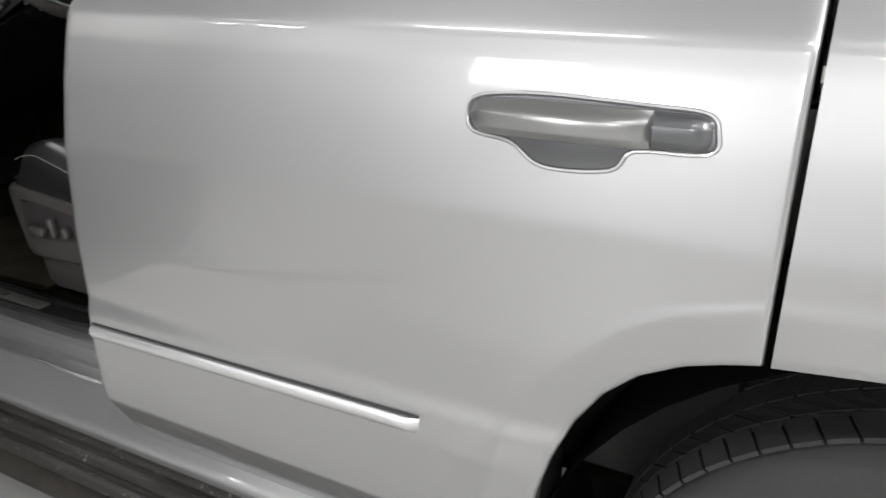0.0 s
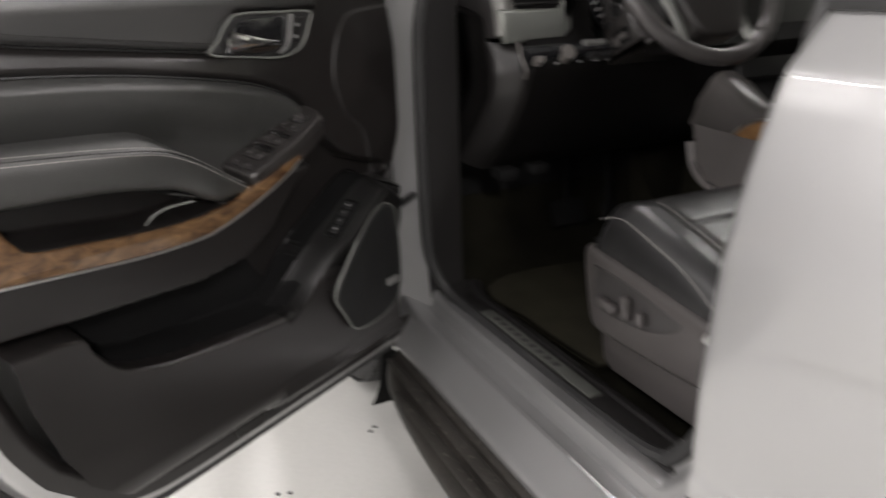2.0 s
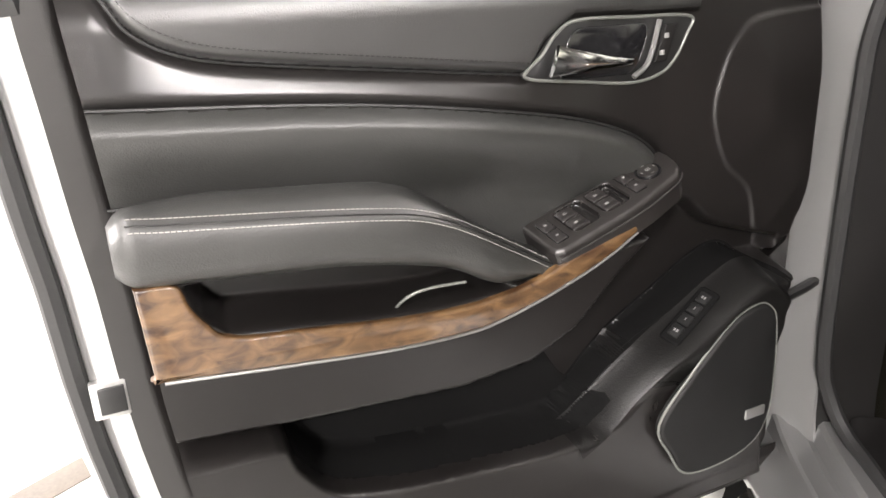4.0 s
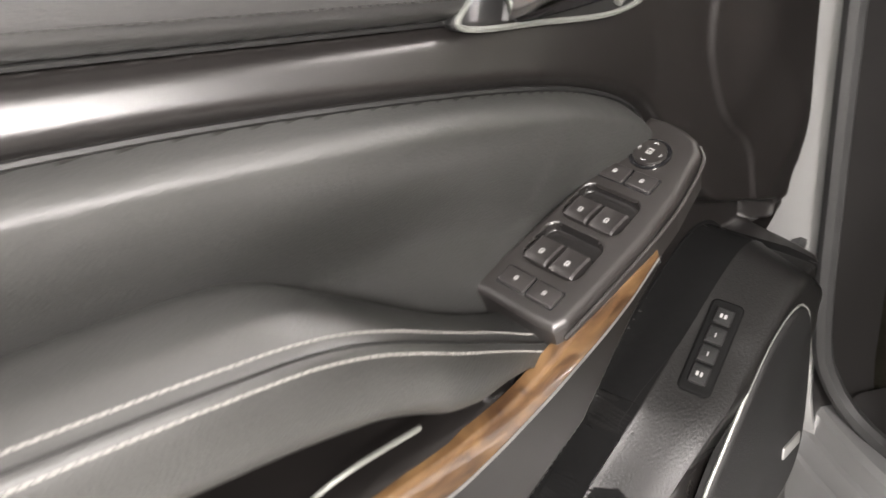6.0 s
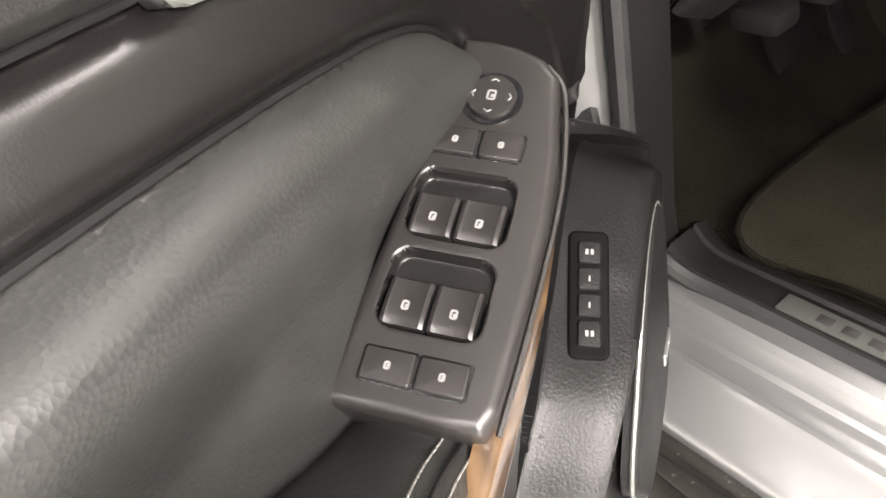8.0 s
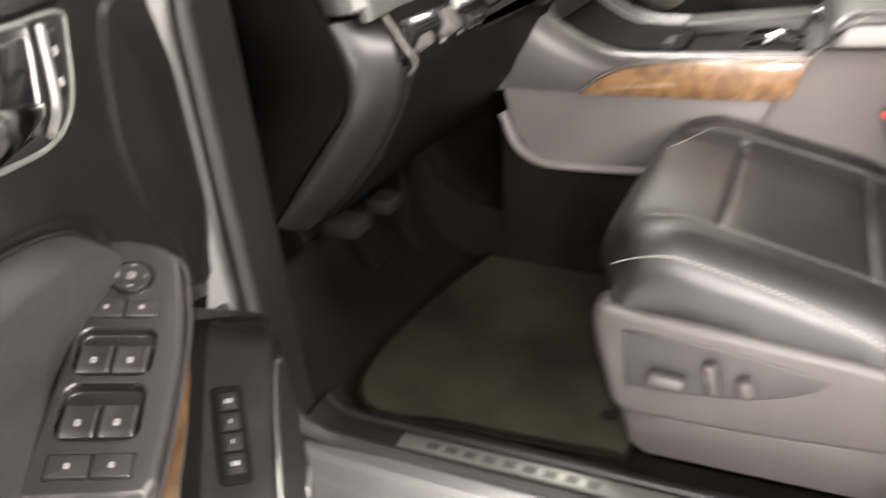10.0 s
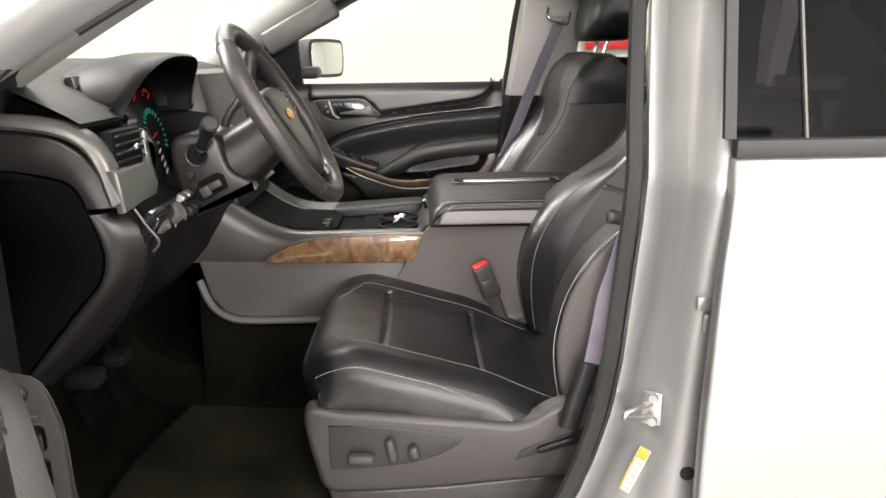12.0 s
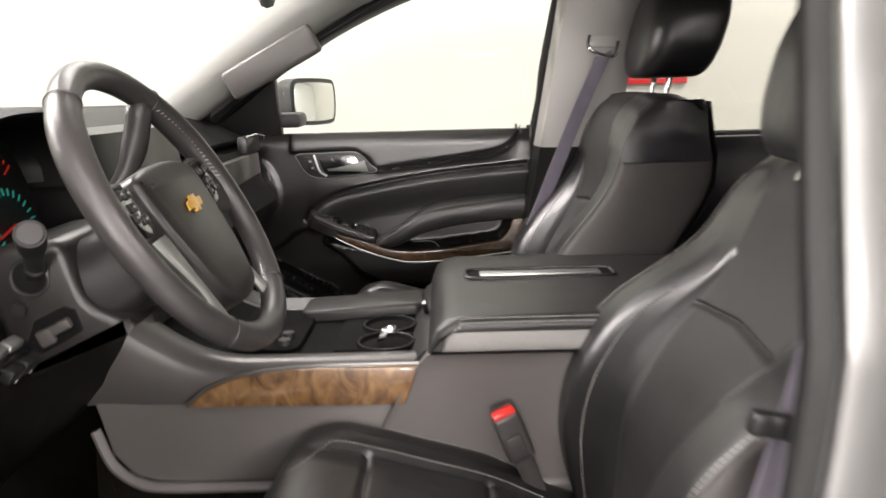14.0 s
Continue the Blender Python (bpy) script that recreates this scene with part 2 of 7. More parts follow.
def tube(bm, path, r, seg=8, closed=False, flat=1.0, up=None):
    """A round or flattened rod along a path; r may be a list."""
    path = [Vector(p) for p in path]
    n = len(path)
    rows = []
    last = None
    for i, p in enumerate(path):
        d = (path[(i + 1) % n] - path[i - 1]) if closed else path[min(i + 1, n - 1)] - path[max(i - 1, 0)]
        d.normalize()
        if up is not None:
            side = d.cross(Vector(up)).normalized()
        elif last is None:
            side = d.orthogonal().normalized()
        else:
            side = (last - d * last.dot(d)).normalized()
        last = side
        nor = side.cross(d)
        rr = r[i] if isinstance(r, (list, tuple)) else r
        rows.append([p + side * rr * math.cos(a) + nor * rr * flat * math.sin(a) for a in (2 * math.pi * k / seg for k in range(seg))])
    vs = grid(bm, rows, close_u=True, close_v=closed)
    if not closed:
        cap(bm, vs[0][::-1]), cap(bm, vs[-1])


def rbox(bm, c, s, r=0.004, m=None, seg=2):
    """A box of size s about c with rounded edges, turned by m."""
    made = bmesh.ops.create_cube(bm, size=1)["verts"]
    bmesh.ops.scale(bm, vec=s, verts=made)
    if r:
        edges = list({e for v in made for e in v.link_edges})
        made = bmesh.ops.bevel(bm, geom=edges, offset=min(r, min(s) * 0.45), segments=seg, affect="EDGES", profile=0.5)["verts"]
    bmesh.ops.transform(bm, matrix=Matrix.Translation(c) @ (m.to_4x4() if m else Matrix()), verts=list(made))


def rod(bm, a, b, r0, r1=None, seg=16):
    a, b = Vector(a), Vector(b)
    tube(bm, [a, a.lerp(b, 0.5), b], [r0, (r0 + (r1 or r0)) / 2, r1 or r0], seg)


def area2(o):
    return sum(o[i][0] * o[(i + 1) % len(o)][1] - o[(i + 1) % len(o)][0] * o[i][1] for i in range(len(o)))


def inset(o, d):
    """The closed outline o moved inwards by d."""
    n = len(o)
    s = 1 if area2(o) > 0 else -1
    out = []
    for i in range(n):
        ax, ay = o[i][0] - o[i - 1][0], o[i][1] - o[i - 1][1]
        bx, by = o[(i + 1) % n][0] - o[i][0], o[(i + 1) % n][1] - o[i][1]
        la, lb = math.hypot(ax, ay) or 1, math.hypot(bx, by) or 1
        nx, ny = -(ay / la + by / lb), ax / la + bx / lb
        ln = math.hypot(nx, ny) or 1
        k = s * d / ln * min(1.6, 2 / max(ln, 0.6))
        out.append((o[i][0] + nx * k, o[i][1] + ny * k))
    return out


def pad(bm, outline, to3d, h, r=0.004, back=True, crown=0.0):
    """A plate of the given outline (a, b), h thick, with rounded front edges; to3d(a, b, height) places it."""
    rings = [[to3d(a, b, 0) for a, b in outline]]
    for f in (0, 0.3, 0.7, 1.0):
        ang = f * math.pi / 2
        ins = inset(outline, r * (1 - math.cos(ang)))
        rings.append([to3d(a, b, h - r * (1 - math.sin(ang)) + crown * f * 0.3) for a, b in ins])
    if crown:
        ins = inset(outline, r * 3)
        rings.append([to3d(a, b, h + crown) for a, b in ins])
    vs = grid(bm, rings, close_u=True)
    cap(bm, vs[-1])
    if back:
        cap(bm, vs[0][::-1])


def rounded(x0, z0, x1, z1, r, n=4):
    """The outline of a rounded rectangle."""
    out = []
    for cx, cz, a0 in ((x1 - r, z1 - r, 0), (x0 + r, z1 - r, 90), (x0 + r, z0 + r, 180), (x1 - r, z0 + r, 270)):
        for k in range(n + 1):
            a = radians(a0 + 90 * k / n)
            out.append((cx + r * math.cos(a), cz + r * math.sin(a)))
    return out


def sdf(px, pz, poly):
    """Signed distance (minus inside) of many points from a polygon."""
    p = np.array([tuple(q)[:2] for q in poly])
    d = np.full(px.shape, 1e9)
    inside = np.zeros(px.shape, bool)
    for i in range(len(p)):
        (ax, az), (bx, bz) = p[i - 1], p[i]
        ex, ez = bx - ax, bz - az
        t = np.clip(((px - ax) * ex + (pz - az) * ez) / (ex * ex + ez * ez + 1e-12), 0, 1)
        d = np.minimum(d, np.hypot(px - ax - t * ex, pz - az - t * ez))
        hitx = ((az > pz) != (bz > pz)) & (px < (bx - ax) * (pz - az) / (bz - az + 1e-12) + ax)
        inside ^= hitx
    return np.where(inside, -d, d)


def step(d, w):
    """1 inside, 0 outside, smooth over w."""
    t = np.clip(0.5 - d / w, 0, 1)
    return t * t * (3 - 2 * t)


def lerp_table(z, table):
    """Piecewise value at z of a table of (z, value), by rising z."""
    zs, vs = zip(*table)
    return np.interp(z, zs, vs)


def thing(name, label, category, base=(0, 0, 0), group="", kind=""):
    ob = new(name)
    ob.empty_display_size = 0.05
    ob.location = base
    return tagged(ob, label, category, group, kind)


def part(name, bm, mat, parent=None, label="", angle=40, smooth=True):
    """Links a bmesh as one mesh object under a thing or a part, and empties the bmesh."""
    if MIRRORED[0]:
        for v in bm.verts:
            v.co.y = 2 * CENTRE - v.co.y
        bmesh.ops.reverse_faces(bm, faces=bm.faces[:])
    bmesh.ops.recalc_face_normals(bm, faces=bm.faces[:])
    me = bpy.data.meshes.new(name)
    bm.to_mesh(me)
    bm.free()
    me.materials.append(mat)
    if smooth:
        me.shade_smooth()
        me.set_sharp_from_angle(angle=radians(angle))
    ob = new(name, me)
    if parent is not None:
        ob.parent = parent
        if parent.type == "EMPTY":
            ob.matrix_parent_inverse = Matrix.Translation(parent.location).inverted()
    return tagged(ob, label) if label else ob


def solo(name, bm, mat, label, category, kind="", group="", **more):
    """A thing of one mesh."""
    return tagged(part(name, bm, mat, **more), label, category, group, kind)


def B():
    return bmesh.new()


def stitches(bm, path, length=0.006, gap=0.003, r=0.0009):
    """Short stitches along a path."""
    p = np.array([tuple(q) for q in path])
    run = np.concatenate([[0], np.cumsum(np.linalg.norm(np.diff(p, axis=0), axis=1))])
    at = lambda s: Vector([np.interp(s, run, p[:, k]) for k in range(3)])
    s = 0.0
    while s + length < run[-1]:
        tube(bm, [at(s), at(s + length)], r, 4)
        s += length + gap

# ---- room ----
def room():
    bm = B()
    rbox(bm, (0.5, -0.6, -0.05), (13, 11, 0.1), 0)
    solo("floor", bm, FLOOR, "pale grey sealed concrete showroom floor", "floor", "structure")
    for name, c, s in (("wall_north", (0.5, 3.95, 1.7), (13.2, 0.2, 3.6)), ("wall_south", (0.5, -6.15, 1.7), (13.2, 0.2, 3.6)),
                       ("wall_west", (-6.1, -1.1, 1.7), (0.2, 9.9, 3.6)), ("wall_east", (7.1, -1.1, 1.7), (0.2, 9.9, 3.6))):
        bm = B()
        rbox(bm, c, s, 0)
        # East wall is out of view, kept white to bounce light onto the door.
        mat, text = {"wall_south": (GREY_WALL, "plain grey painted wall"), "wall_east": (WHITE_WALL, "plain wall out of view, white to throw light on the door")}.get(name, (WALL, "plain cream painted showroom wall"))
        solo(name, bm, mat, text, "wall", "structure")
    bm = B()
    rbox(bm, (0.5, -1.1, 3.56), (13.2, 10.3, 0.1), 0)
    solo("ceiling", bm, CEILING, "plain grey painted ceiling", "ceiling", "structure")
    bm = B()
    d = Vector((-0.875, 0.484, 0))
    rbox(bm, Vector((-1.4, -1.68, 0.002)) + d * 1.2, (4.6, 0.11, 0.004), 0.001, Matrix.Rotation(math.atan2(d.y, d.x), 3, "Z"))
    solo("floor_tape", bm, BAND, "dark brown tape strip on the pale floor", "floor tape", "structure")
    bm = B()
    for x, y in ((-1.21, 0.03), (-1.193, 0.01), (-1.02, -0.28), (-1.03, -0.31)):
        rod(bm, (x, y, 0), (x, y, 0.003), 0.006, 0.006, 10)
    solo("floor_plug", bm, BLACK, "small dark anchor plugs set in the pale floor", "floor plug", "structure")
    bm = B()
    rbox(bm, (0.966, 3.835, 1.463), (0.36, 0.03, 0.085), 0.004)
    solo("wall_sign", bm, RED_PAINT, "small dark red panel fixed to the cream wall", "wall panel")


# Fixtures out of view, placed and powered to brighten door trim, cabin and walls.
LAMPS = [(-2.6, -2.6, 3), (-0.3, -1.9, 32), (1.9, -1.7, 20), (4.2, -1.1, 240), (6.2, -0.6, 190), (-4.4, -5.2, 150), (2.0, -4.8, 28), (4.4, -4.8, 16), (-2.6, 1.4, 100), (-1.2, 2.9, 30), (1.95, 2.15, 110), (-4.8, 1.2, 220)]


def added_ceiling_lights():
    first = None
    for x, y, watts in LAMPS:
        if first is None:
            first = thing("added_ceiling_light", "unseen long white ceiling light, added to light the car and walls", "ceiling light", (x, y, 3.5), "ceiling lights")
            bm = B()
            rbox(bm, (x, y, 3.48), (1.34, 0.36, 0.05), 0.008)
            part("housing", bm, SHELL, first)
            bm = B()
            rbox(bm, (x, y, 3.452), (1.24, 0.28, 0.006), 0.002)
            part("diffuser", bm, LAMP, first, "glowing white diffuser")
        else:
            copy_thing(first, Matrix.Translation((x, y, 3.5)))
        area_lamp("added_ceiling_lamp", x, y, 3.44, 1.2, 0.26, watts)


def wall_lights():
    """Lit panels on the wall behind the viewer: the pair at x=-1.5 shows mirrored in the paint, the rest are added to
    light the cabin.
    """
    first = None
    for x, z in ((-1.5, 2.72), (-1.5, 2.18), (-0.3, 2.0), (2.3, 2.1), (2.3, 2.72)):
        if first is None:
            first = thing("wall_light", "large white wall light of a set partly added to light the cabin", "wall light", (x, -6.03, z), "wall lights")
            bm = B()
            rbox(bm, (x, -6.02, z), (1.2, 0.05, 0.52), 0.01)
            part("housing", bm, SHELL, first)
            bm = B()
            rbox(bm, (x, -5.99, z), (1.1, 0.012, 0.44), 0.003)
            part("diffuser", bm, LAMP, first, "glowing white diffuser")
        else:
            copy_thing(first, Matrix.Translation((x, -6.03, z)))
        area_lamp("wall_lamp", x, -5.97, z, 1.06, 0.4, 45 if x > 1 else 110 if x > -1 else 14, rx=90)


# ---- body of the vehicle ----
SIDE = [(0.42, 0.07), (0.44, 0.05), (0.46, 0.02), (0.5, -0.002), (0.545, -0.022), (0.56, -0.031), (0.6, -0.034), (0.685, -0.037), (0.735, -0.034), (0.75, -0.029), (0.85, -0.029),
        (1.0, -0.022), (1.1, -0.008), (1.16, 0.002), (1.188, 0.009), (1.196, 0.014), (1.24, 0.045), (1.3, 0.06)]
SIDE_SMOOTH = [(z, float(np.mean([lerp_table(z + d, SIDE) for d in np.linspace(-0.007, 0.007, 9)]))) for z in np.linspace(0.44, 1.18, 120)] + SIDE[-5:]
DOOR_EDGE = [(0.42, 0.27), (0.435, 0.215), (0.46, 0.165), (0.493, 0.138), (0.54, 0.127), (0.6, 0.125), (0.68, 0.128), (0.87, 0.130), (1.0, 0.137), (1.09, 0.146), (1.195, 0.162), (1.24, 0.172)]
ARCH = [(0.40, 0.845), (0.5, 0.868), (0.6, 0.888), (0.654, 0.898), (0.71, 0.914), (0.764, 0.937), (0.81, 0.967), (0.846, 1.006), (0.869, 1.050), (0.882, 1.09), (0.889, 1.122)]
ARCH_LINE = [(0.845, 0.40), (0.868, 0.5), (0.888, 0.6), (0.898, 0.654), (0.914, 0.71), (0.937, 0.764), (0.967, 0.81), (1.006, 0.846), (1.05, 0.869), (1.128, 0.889),
             (1.224, 0.899), (1.36, 0.902), (1.50, 0.899), (1.60, 0.889), (1.67, 0.869), (1.71, 0.846), (1.75, 0.81), (1.78, 0.764), (1.81, 0.71), (1.83, 0.654), (1.85, 0.5), (1.86, 0.40)]


def side_y(x, z):
    """The outer skin's y; it swells out round the wheel arch."""
    y = lerp_table(z, SIDE_SMOOTH)
    px, pz = np.atleast_1d(np.asarray(x, float)), np.atleast_1d(np.asarray(z, float))
    d = np.full(np.broadcast(px, pz).shape, 9.0)
    for (ax, az), (bx, bz) in zip(ARCH_LINE, ARCH_LINE[1:]):
        ex, ez = bx - ax, bz - az
        t = np.clip(((px - ax) * ex + (pz - az) * ez) / (ex * ex + ez * ez), 0, 1)
        d = np.minimum(d, np.hypot(px - ax - t * ex, pz - az - t * ez))
    return y - 0.0022 * step(d - 0.066, 0.014) + 0.009 * np.clip((0.066 - d) / 0.066, 0, 1) + 0.004 * step(d, 0.02)


def skin(bm, zs, left, right, n, thick=0.03):
    """A body panel between two edges given over z, with its edges turned inwards."""
    rows = []
    for z in zs:
        a, b = left(z), right(z)
        xs = np.linspace(a, b, n)
        ys = side_y(xs, np.full(n, z))
        row = [Vector((x, y, z)) for x, y in zip(xs, ys)]
        row = [row[0] + Vector((0.004, thick, 0)), row[0] + Vector((0.0, 0.005, 0)), row[0] + Vector((0.0025, 0.001, 0))] + row[1:-1] + [row[-1] + Vector((-0.0025, 0.001, 0)), row[-1] + Vector((0, 0.005, 0)), row[-1] + Vector((-0.004, thick, 0))]
        rows.append(row)
    rows.insert(0, [p + Vector((0, thick, 0.004)) for p in rows[0]])
    grid(bm, rows)


def rear_door(side):
    t = thing("rear_door", "closed silver rear side door with a chrome strip", "vehicle door", (0.65, CENTRE + side, 0.45), "rear doors")
    bm = B()
    zs = np.concatenate([np.linspace(0.45, 0.885, 100), np.linspace(0.889, 1.24, 80)])
    skin(bm, zs, lambda z: lerp_table(z, DOOR_EDGE) + 0.003, lambda z: 1.121 if z > 0.889 else min(1.121, lerp_table(z, ARCH)), 120)
    body = part("door_skin", bm, PAINT, t, angle=60)
    # chrome strip
    bm = B()
    sec = [(0, -0.013), (-0.005, -0.0125), (-0.009, -0.009), (-0.011, -0.001), (-0.010, 0.006), (-0.0065, 0.0095), (0, 0.010)]
    rows = []
    for x in np.linspace(0.142, 0.742, 40):
        zc = 0.699 + (x - 0.142) * 0.016
        y0 = float(lerp_table(zc, SIDE_SMOOTH))
        k = min(1, (0.742 - x) / 0.01 + 0.25)
        rows.append([Vector((x, y0 + 0.002 + a * k, zc + b)) for a, b in sec])
    loft(bm, rows)
    part("chrome_strip", bm, STRIP_CHROME, body, "bright chrome strip along the lower door")
    bm = B()
    tube(bm, [Vector((x, float(lerp_table(0.712, SIDE_SMOOTH)) - 0.001, 0.7115 + (x - 0.142) * 0.016)) for x in np.linspace(0.142, 0.742, 12)], 0.0018, 6)
    part("strip_gasket", bm, RUBBER, body)
    # handle: cup, strap, cap
    h = B()
    to = lambda a, b, k: Vector((a, float(lerp_table(b, SIDE_SMOOTH)) - k, b))
    o = [tuple(p)[:2] for p in spline([(0.798, 1.106), (0.808, 1.124), (0.875, 1.131), (0.99, 1.1285), (1.038, 1.1255), (1.049, 1.111), (1.043, 1.0915), (0.975, 1.087), (0.953, 1.066), (0.884, 1.062), (0.848, 1.083), (0.806, 1.090)], 60, True)]
    pad(h, o, to, 0.0035, 0.003)
    bezel = part("handle_bezel", h, HANDLE_GREY, body, "dark grey handle surround with a finger cup")
    h = B()
    tube(h, [to(a, b, 0.0015) for a, b in inset(o, -0.0015)], 0.0022, 6, closed=True)
    part("bezel_edge", h, PAINT, bezel)
    h = B()
    rows = []
    for x in np.linspace(0.803, 0.991, 26):
        u = (x - 0.803) / 0.188
        end = min(1.0, (u / 0.07) ** 0.5 if u < 0.07 else 1)
        zc, hz = 1.1085 + 0.002 * math.sin(u * 3.1), 0.0185 * end
        out = 0.012 + 0.022 * math.sin(min(1, max(0, u * 1.02)) * math.pi) ** 0.5
        y0 = float(lerp_table(zc, SIDE_SMOOTH))
        rows.append([Vector((x, y0 - out * f, zc + hz * g)) for f, g in ((0.4, -1), (0.72, -0.98), (0.78, -0.93), (0.98, -0.52), (1.0, -0.44), (1.0, 0.3), (0.98, 0.38), (0.76, 0.7), (0.7, 0.74), (0.5, 1), (0.35, 0.8), (0.3, -0.6))])
    loft(h, rows)
    part("handle_strap", h, SILVER_PAINT_HANDLE, body, "satin silver pull strap", angle=28)
    h = B()
    rows = []
    for x in np.linspace(0.9935, 1.0455, 14):
        u = (x - 0.9935) / 0.052
        k = math.sqrt(max(0.02, 1 - max(0.0, (u - 0.6) / 0.4) ** 2.4))
        zc, hz, out = 1.1095 - 0.001 * u, 0.0178 * (0.55 + 0.45 * k), 0.004 + (0.0165 - 0.004 * u) * k
        y0 = float(lerp_table(zc, SIDE_SMOOTH))
        rows.append([Vector((x, y0 - out * f, zc + hz * g)) for f, g in ((0.3, -1), (0.6, -0.97), (0.7, -0.92), (0.98, -0.5), (1.0, -0.4), (1.0, 0.34), (0.97, 0.42), (0.7, 0.8), (0.6, 0.88), (0.3, 1))])
    loft(h, rows)
    part("handle_cap", h, HANDLE_GREY, body, "dark grey lock cover", angle=28)
    # window, its frame and belt moulding
    bm = B()
    rows = [[Vector((x, 0.05 + (z - 1.24) * 0.28, z)) for x in np.linspace(0.176 + (z - 1.24) * 0.05, 1.1, 12)] for z in np.linspace(1.262, 1.68, 8)]
    grid(bm, rows)
    # Same rear glass both sides; the far pane lightened for the bright view outside.
    g = part("window_pane", bm, GLASS_SMOKE if MIRRORED[0] else TINT, t, "tinted glass, lightened for the bright view outside" if MIRRORED[0] else "dark tinted glass")
    g.visible_shadow = not MIRRORED[0]
    bm = B()
    rbox(bm, (0.64, 0.049, 1.253), (0.93, 0.022, 0.026), 0.005)
    part("belt_moulding", bm, RUBBER, t, "black rubber belt moulding")
    bm = B()
    for x0, w, lean in ((0.171, 0.016, 0.05), (0.278, 0.0035, 0.0)):
        bm = bm if x0 < 0.2 else B()
        rows = []
        for z in (1.266, 1.4, 1.55, 1.7):
            y = 0.05 + (z - 1.24) * 0.28
            a = x0 - w / 2 + (z - 1.266) * lean
            rows.append([Vector((a, y - 0.006, z)), Vector((a + w, y - 0.006, z)), Vector((a + w, y + 0.004, z)), Vector((a, y + 0.004, z))])
        loft(bm, rows)
        if x0 < 0.2:
            part("window_channel", bm, RUBBER, t, "dark upright window channel")
        else:
            part("window_divider", bm, MOULDING_GREY, t, "thin grey upright division bar")
    return t


def tyre_wheel(x, y, side, label):
    """A wheel in the xz-plane; y is the outer face, side +1 when the hub lies towards +y."""
    t = thing("wheel", label, "wheel", (x, y + side * 0.14, 0), "wheels")
    c = Vector((x, y, 0.41))
    ring = lambda r, w, n=64: [c + Vector((r * math.cos(a), side * w, r * math.sin(a))) for a in (2 * math.pi * k / n for k in range(n))]
    bm = B()
    grid(bm, [ring(0.255, 0.02), ring(0.27, 0.005), ring(0.33, -0.002), ring(0.375, 0.008), ring(0.396, 0.028), ring(0.4, 0.06), ring(0.4, 0.22), ring(0.396, 0.25), ring(0.375, 0.272), ring(0.27, 0.27)], close_u=True)
    ty = part("tyre", bm, TYRE, t)
    bm = B()
    n = 72
    for k in range(n):
        a0 = 2 * math.pi * k / n
        for w0, w1, skew in ((0.02, 0.064, 0.35), (0.069, 0.11, 1.1), (0.115, 0.165, -0.6), (0.17, 0.211, 1.1), (0.216, 0.26, 0.35)):
            da = 2 * math.pi / n * 0.88
            corners = []
            for w, s in ((w0, 0), (w1, skew)):
                for d in (0, 1):
                    a = a0 + s * 2 * math.pi / n + d * da
                    corners.append((a, w))
            lo = [bm.verts.new(c + Vector((0.398 * math.cos(a), side * w, 0.398 * math.sin(a)))) for a, w in corners]
            drop = [0.006 if w < 0.03 or w > 0.25 else 0 for a, w in corners]
            hi = [bm.verts.new(c + Vector(((0.41 - q) * math.cos(a), side * w, (0.41 - q) * math.sin(a)))) for (a, w), q in zip(corners, drop)]
            for f in ((hi[0], hi[1], hi[3], hi[2]), (lo[0], lo[1], hi[1], hi[0]), (lo[2], lo[3], hi[3], hi[2]), (lo[0], lo[2], hi[2], hi[0]), (lo[1], lo[3], hi[3], hi[1])):
                bm.faces.new(f)
    part("tread", bm, TYRE, ty, smooth=False)
    bm = B()
    grid(bm, [ring(0.256, 0.02), ring(0.25, 0.004), ring(0.24, 0.012), ring(0.232, 0.05), ring(0.22, 0.2)], close_u=True)
    for k in range(6):
        a = math.pi / 3 * k + 0.3
        d = Vector((math.cos(a), 0, math.sin(a)))
        tube(bm, [c + d * r + Vector((0, side * w, 0)) for r, w in ((0.05, 0.02), (0.15, 0.03), (0.24, 0.02))], [0.03, 0.024, 0.03], 8)
    rod(bm, c + Vector((0, side * 0.005, 0)), c + Vector((0, side * 0.06, 0)), 0.06, 0.07, 24)
    part("rim", bm, SATIN, t, "bright alloy rim")
    return t


OPENING = [(0.50, -0.16), (0.54, -0.09), (0.6, -0.04), (0.66, -0.005), (0.73, 0.022), (0.81, 0.045), (0.9, 0.06), (1.0, 0.069), (1.13, 0.081), (1.21, 0.086), (1.3, 0.09), (1.46, 0.10), (1.62, 0.125), (1.74, 0.15)]


def tumble(z):
    """How far the upper body leans in above the belt."""
    return max(0.0, z - 1.2) * 0.3


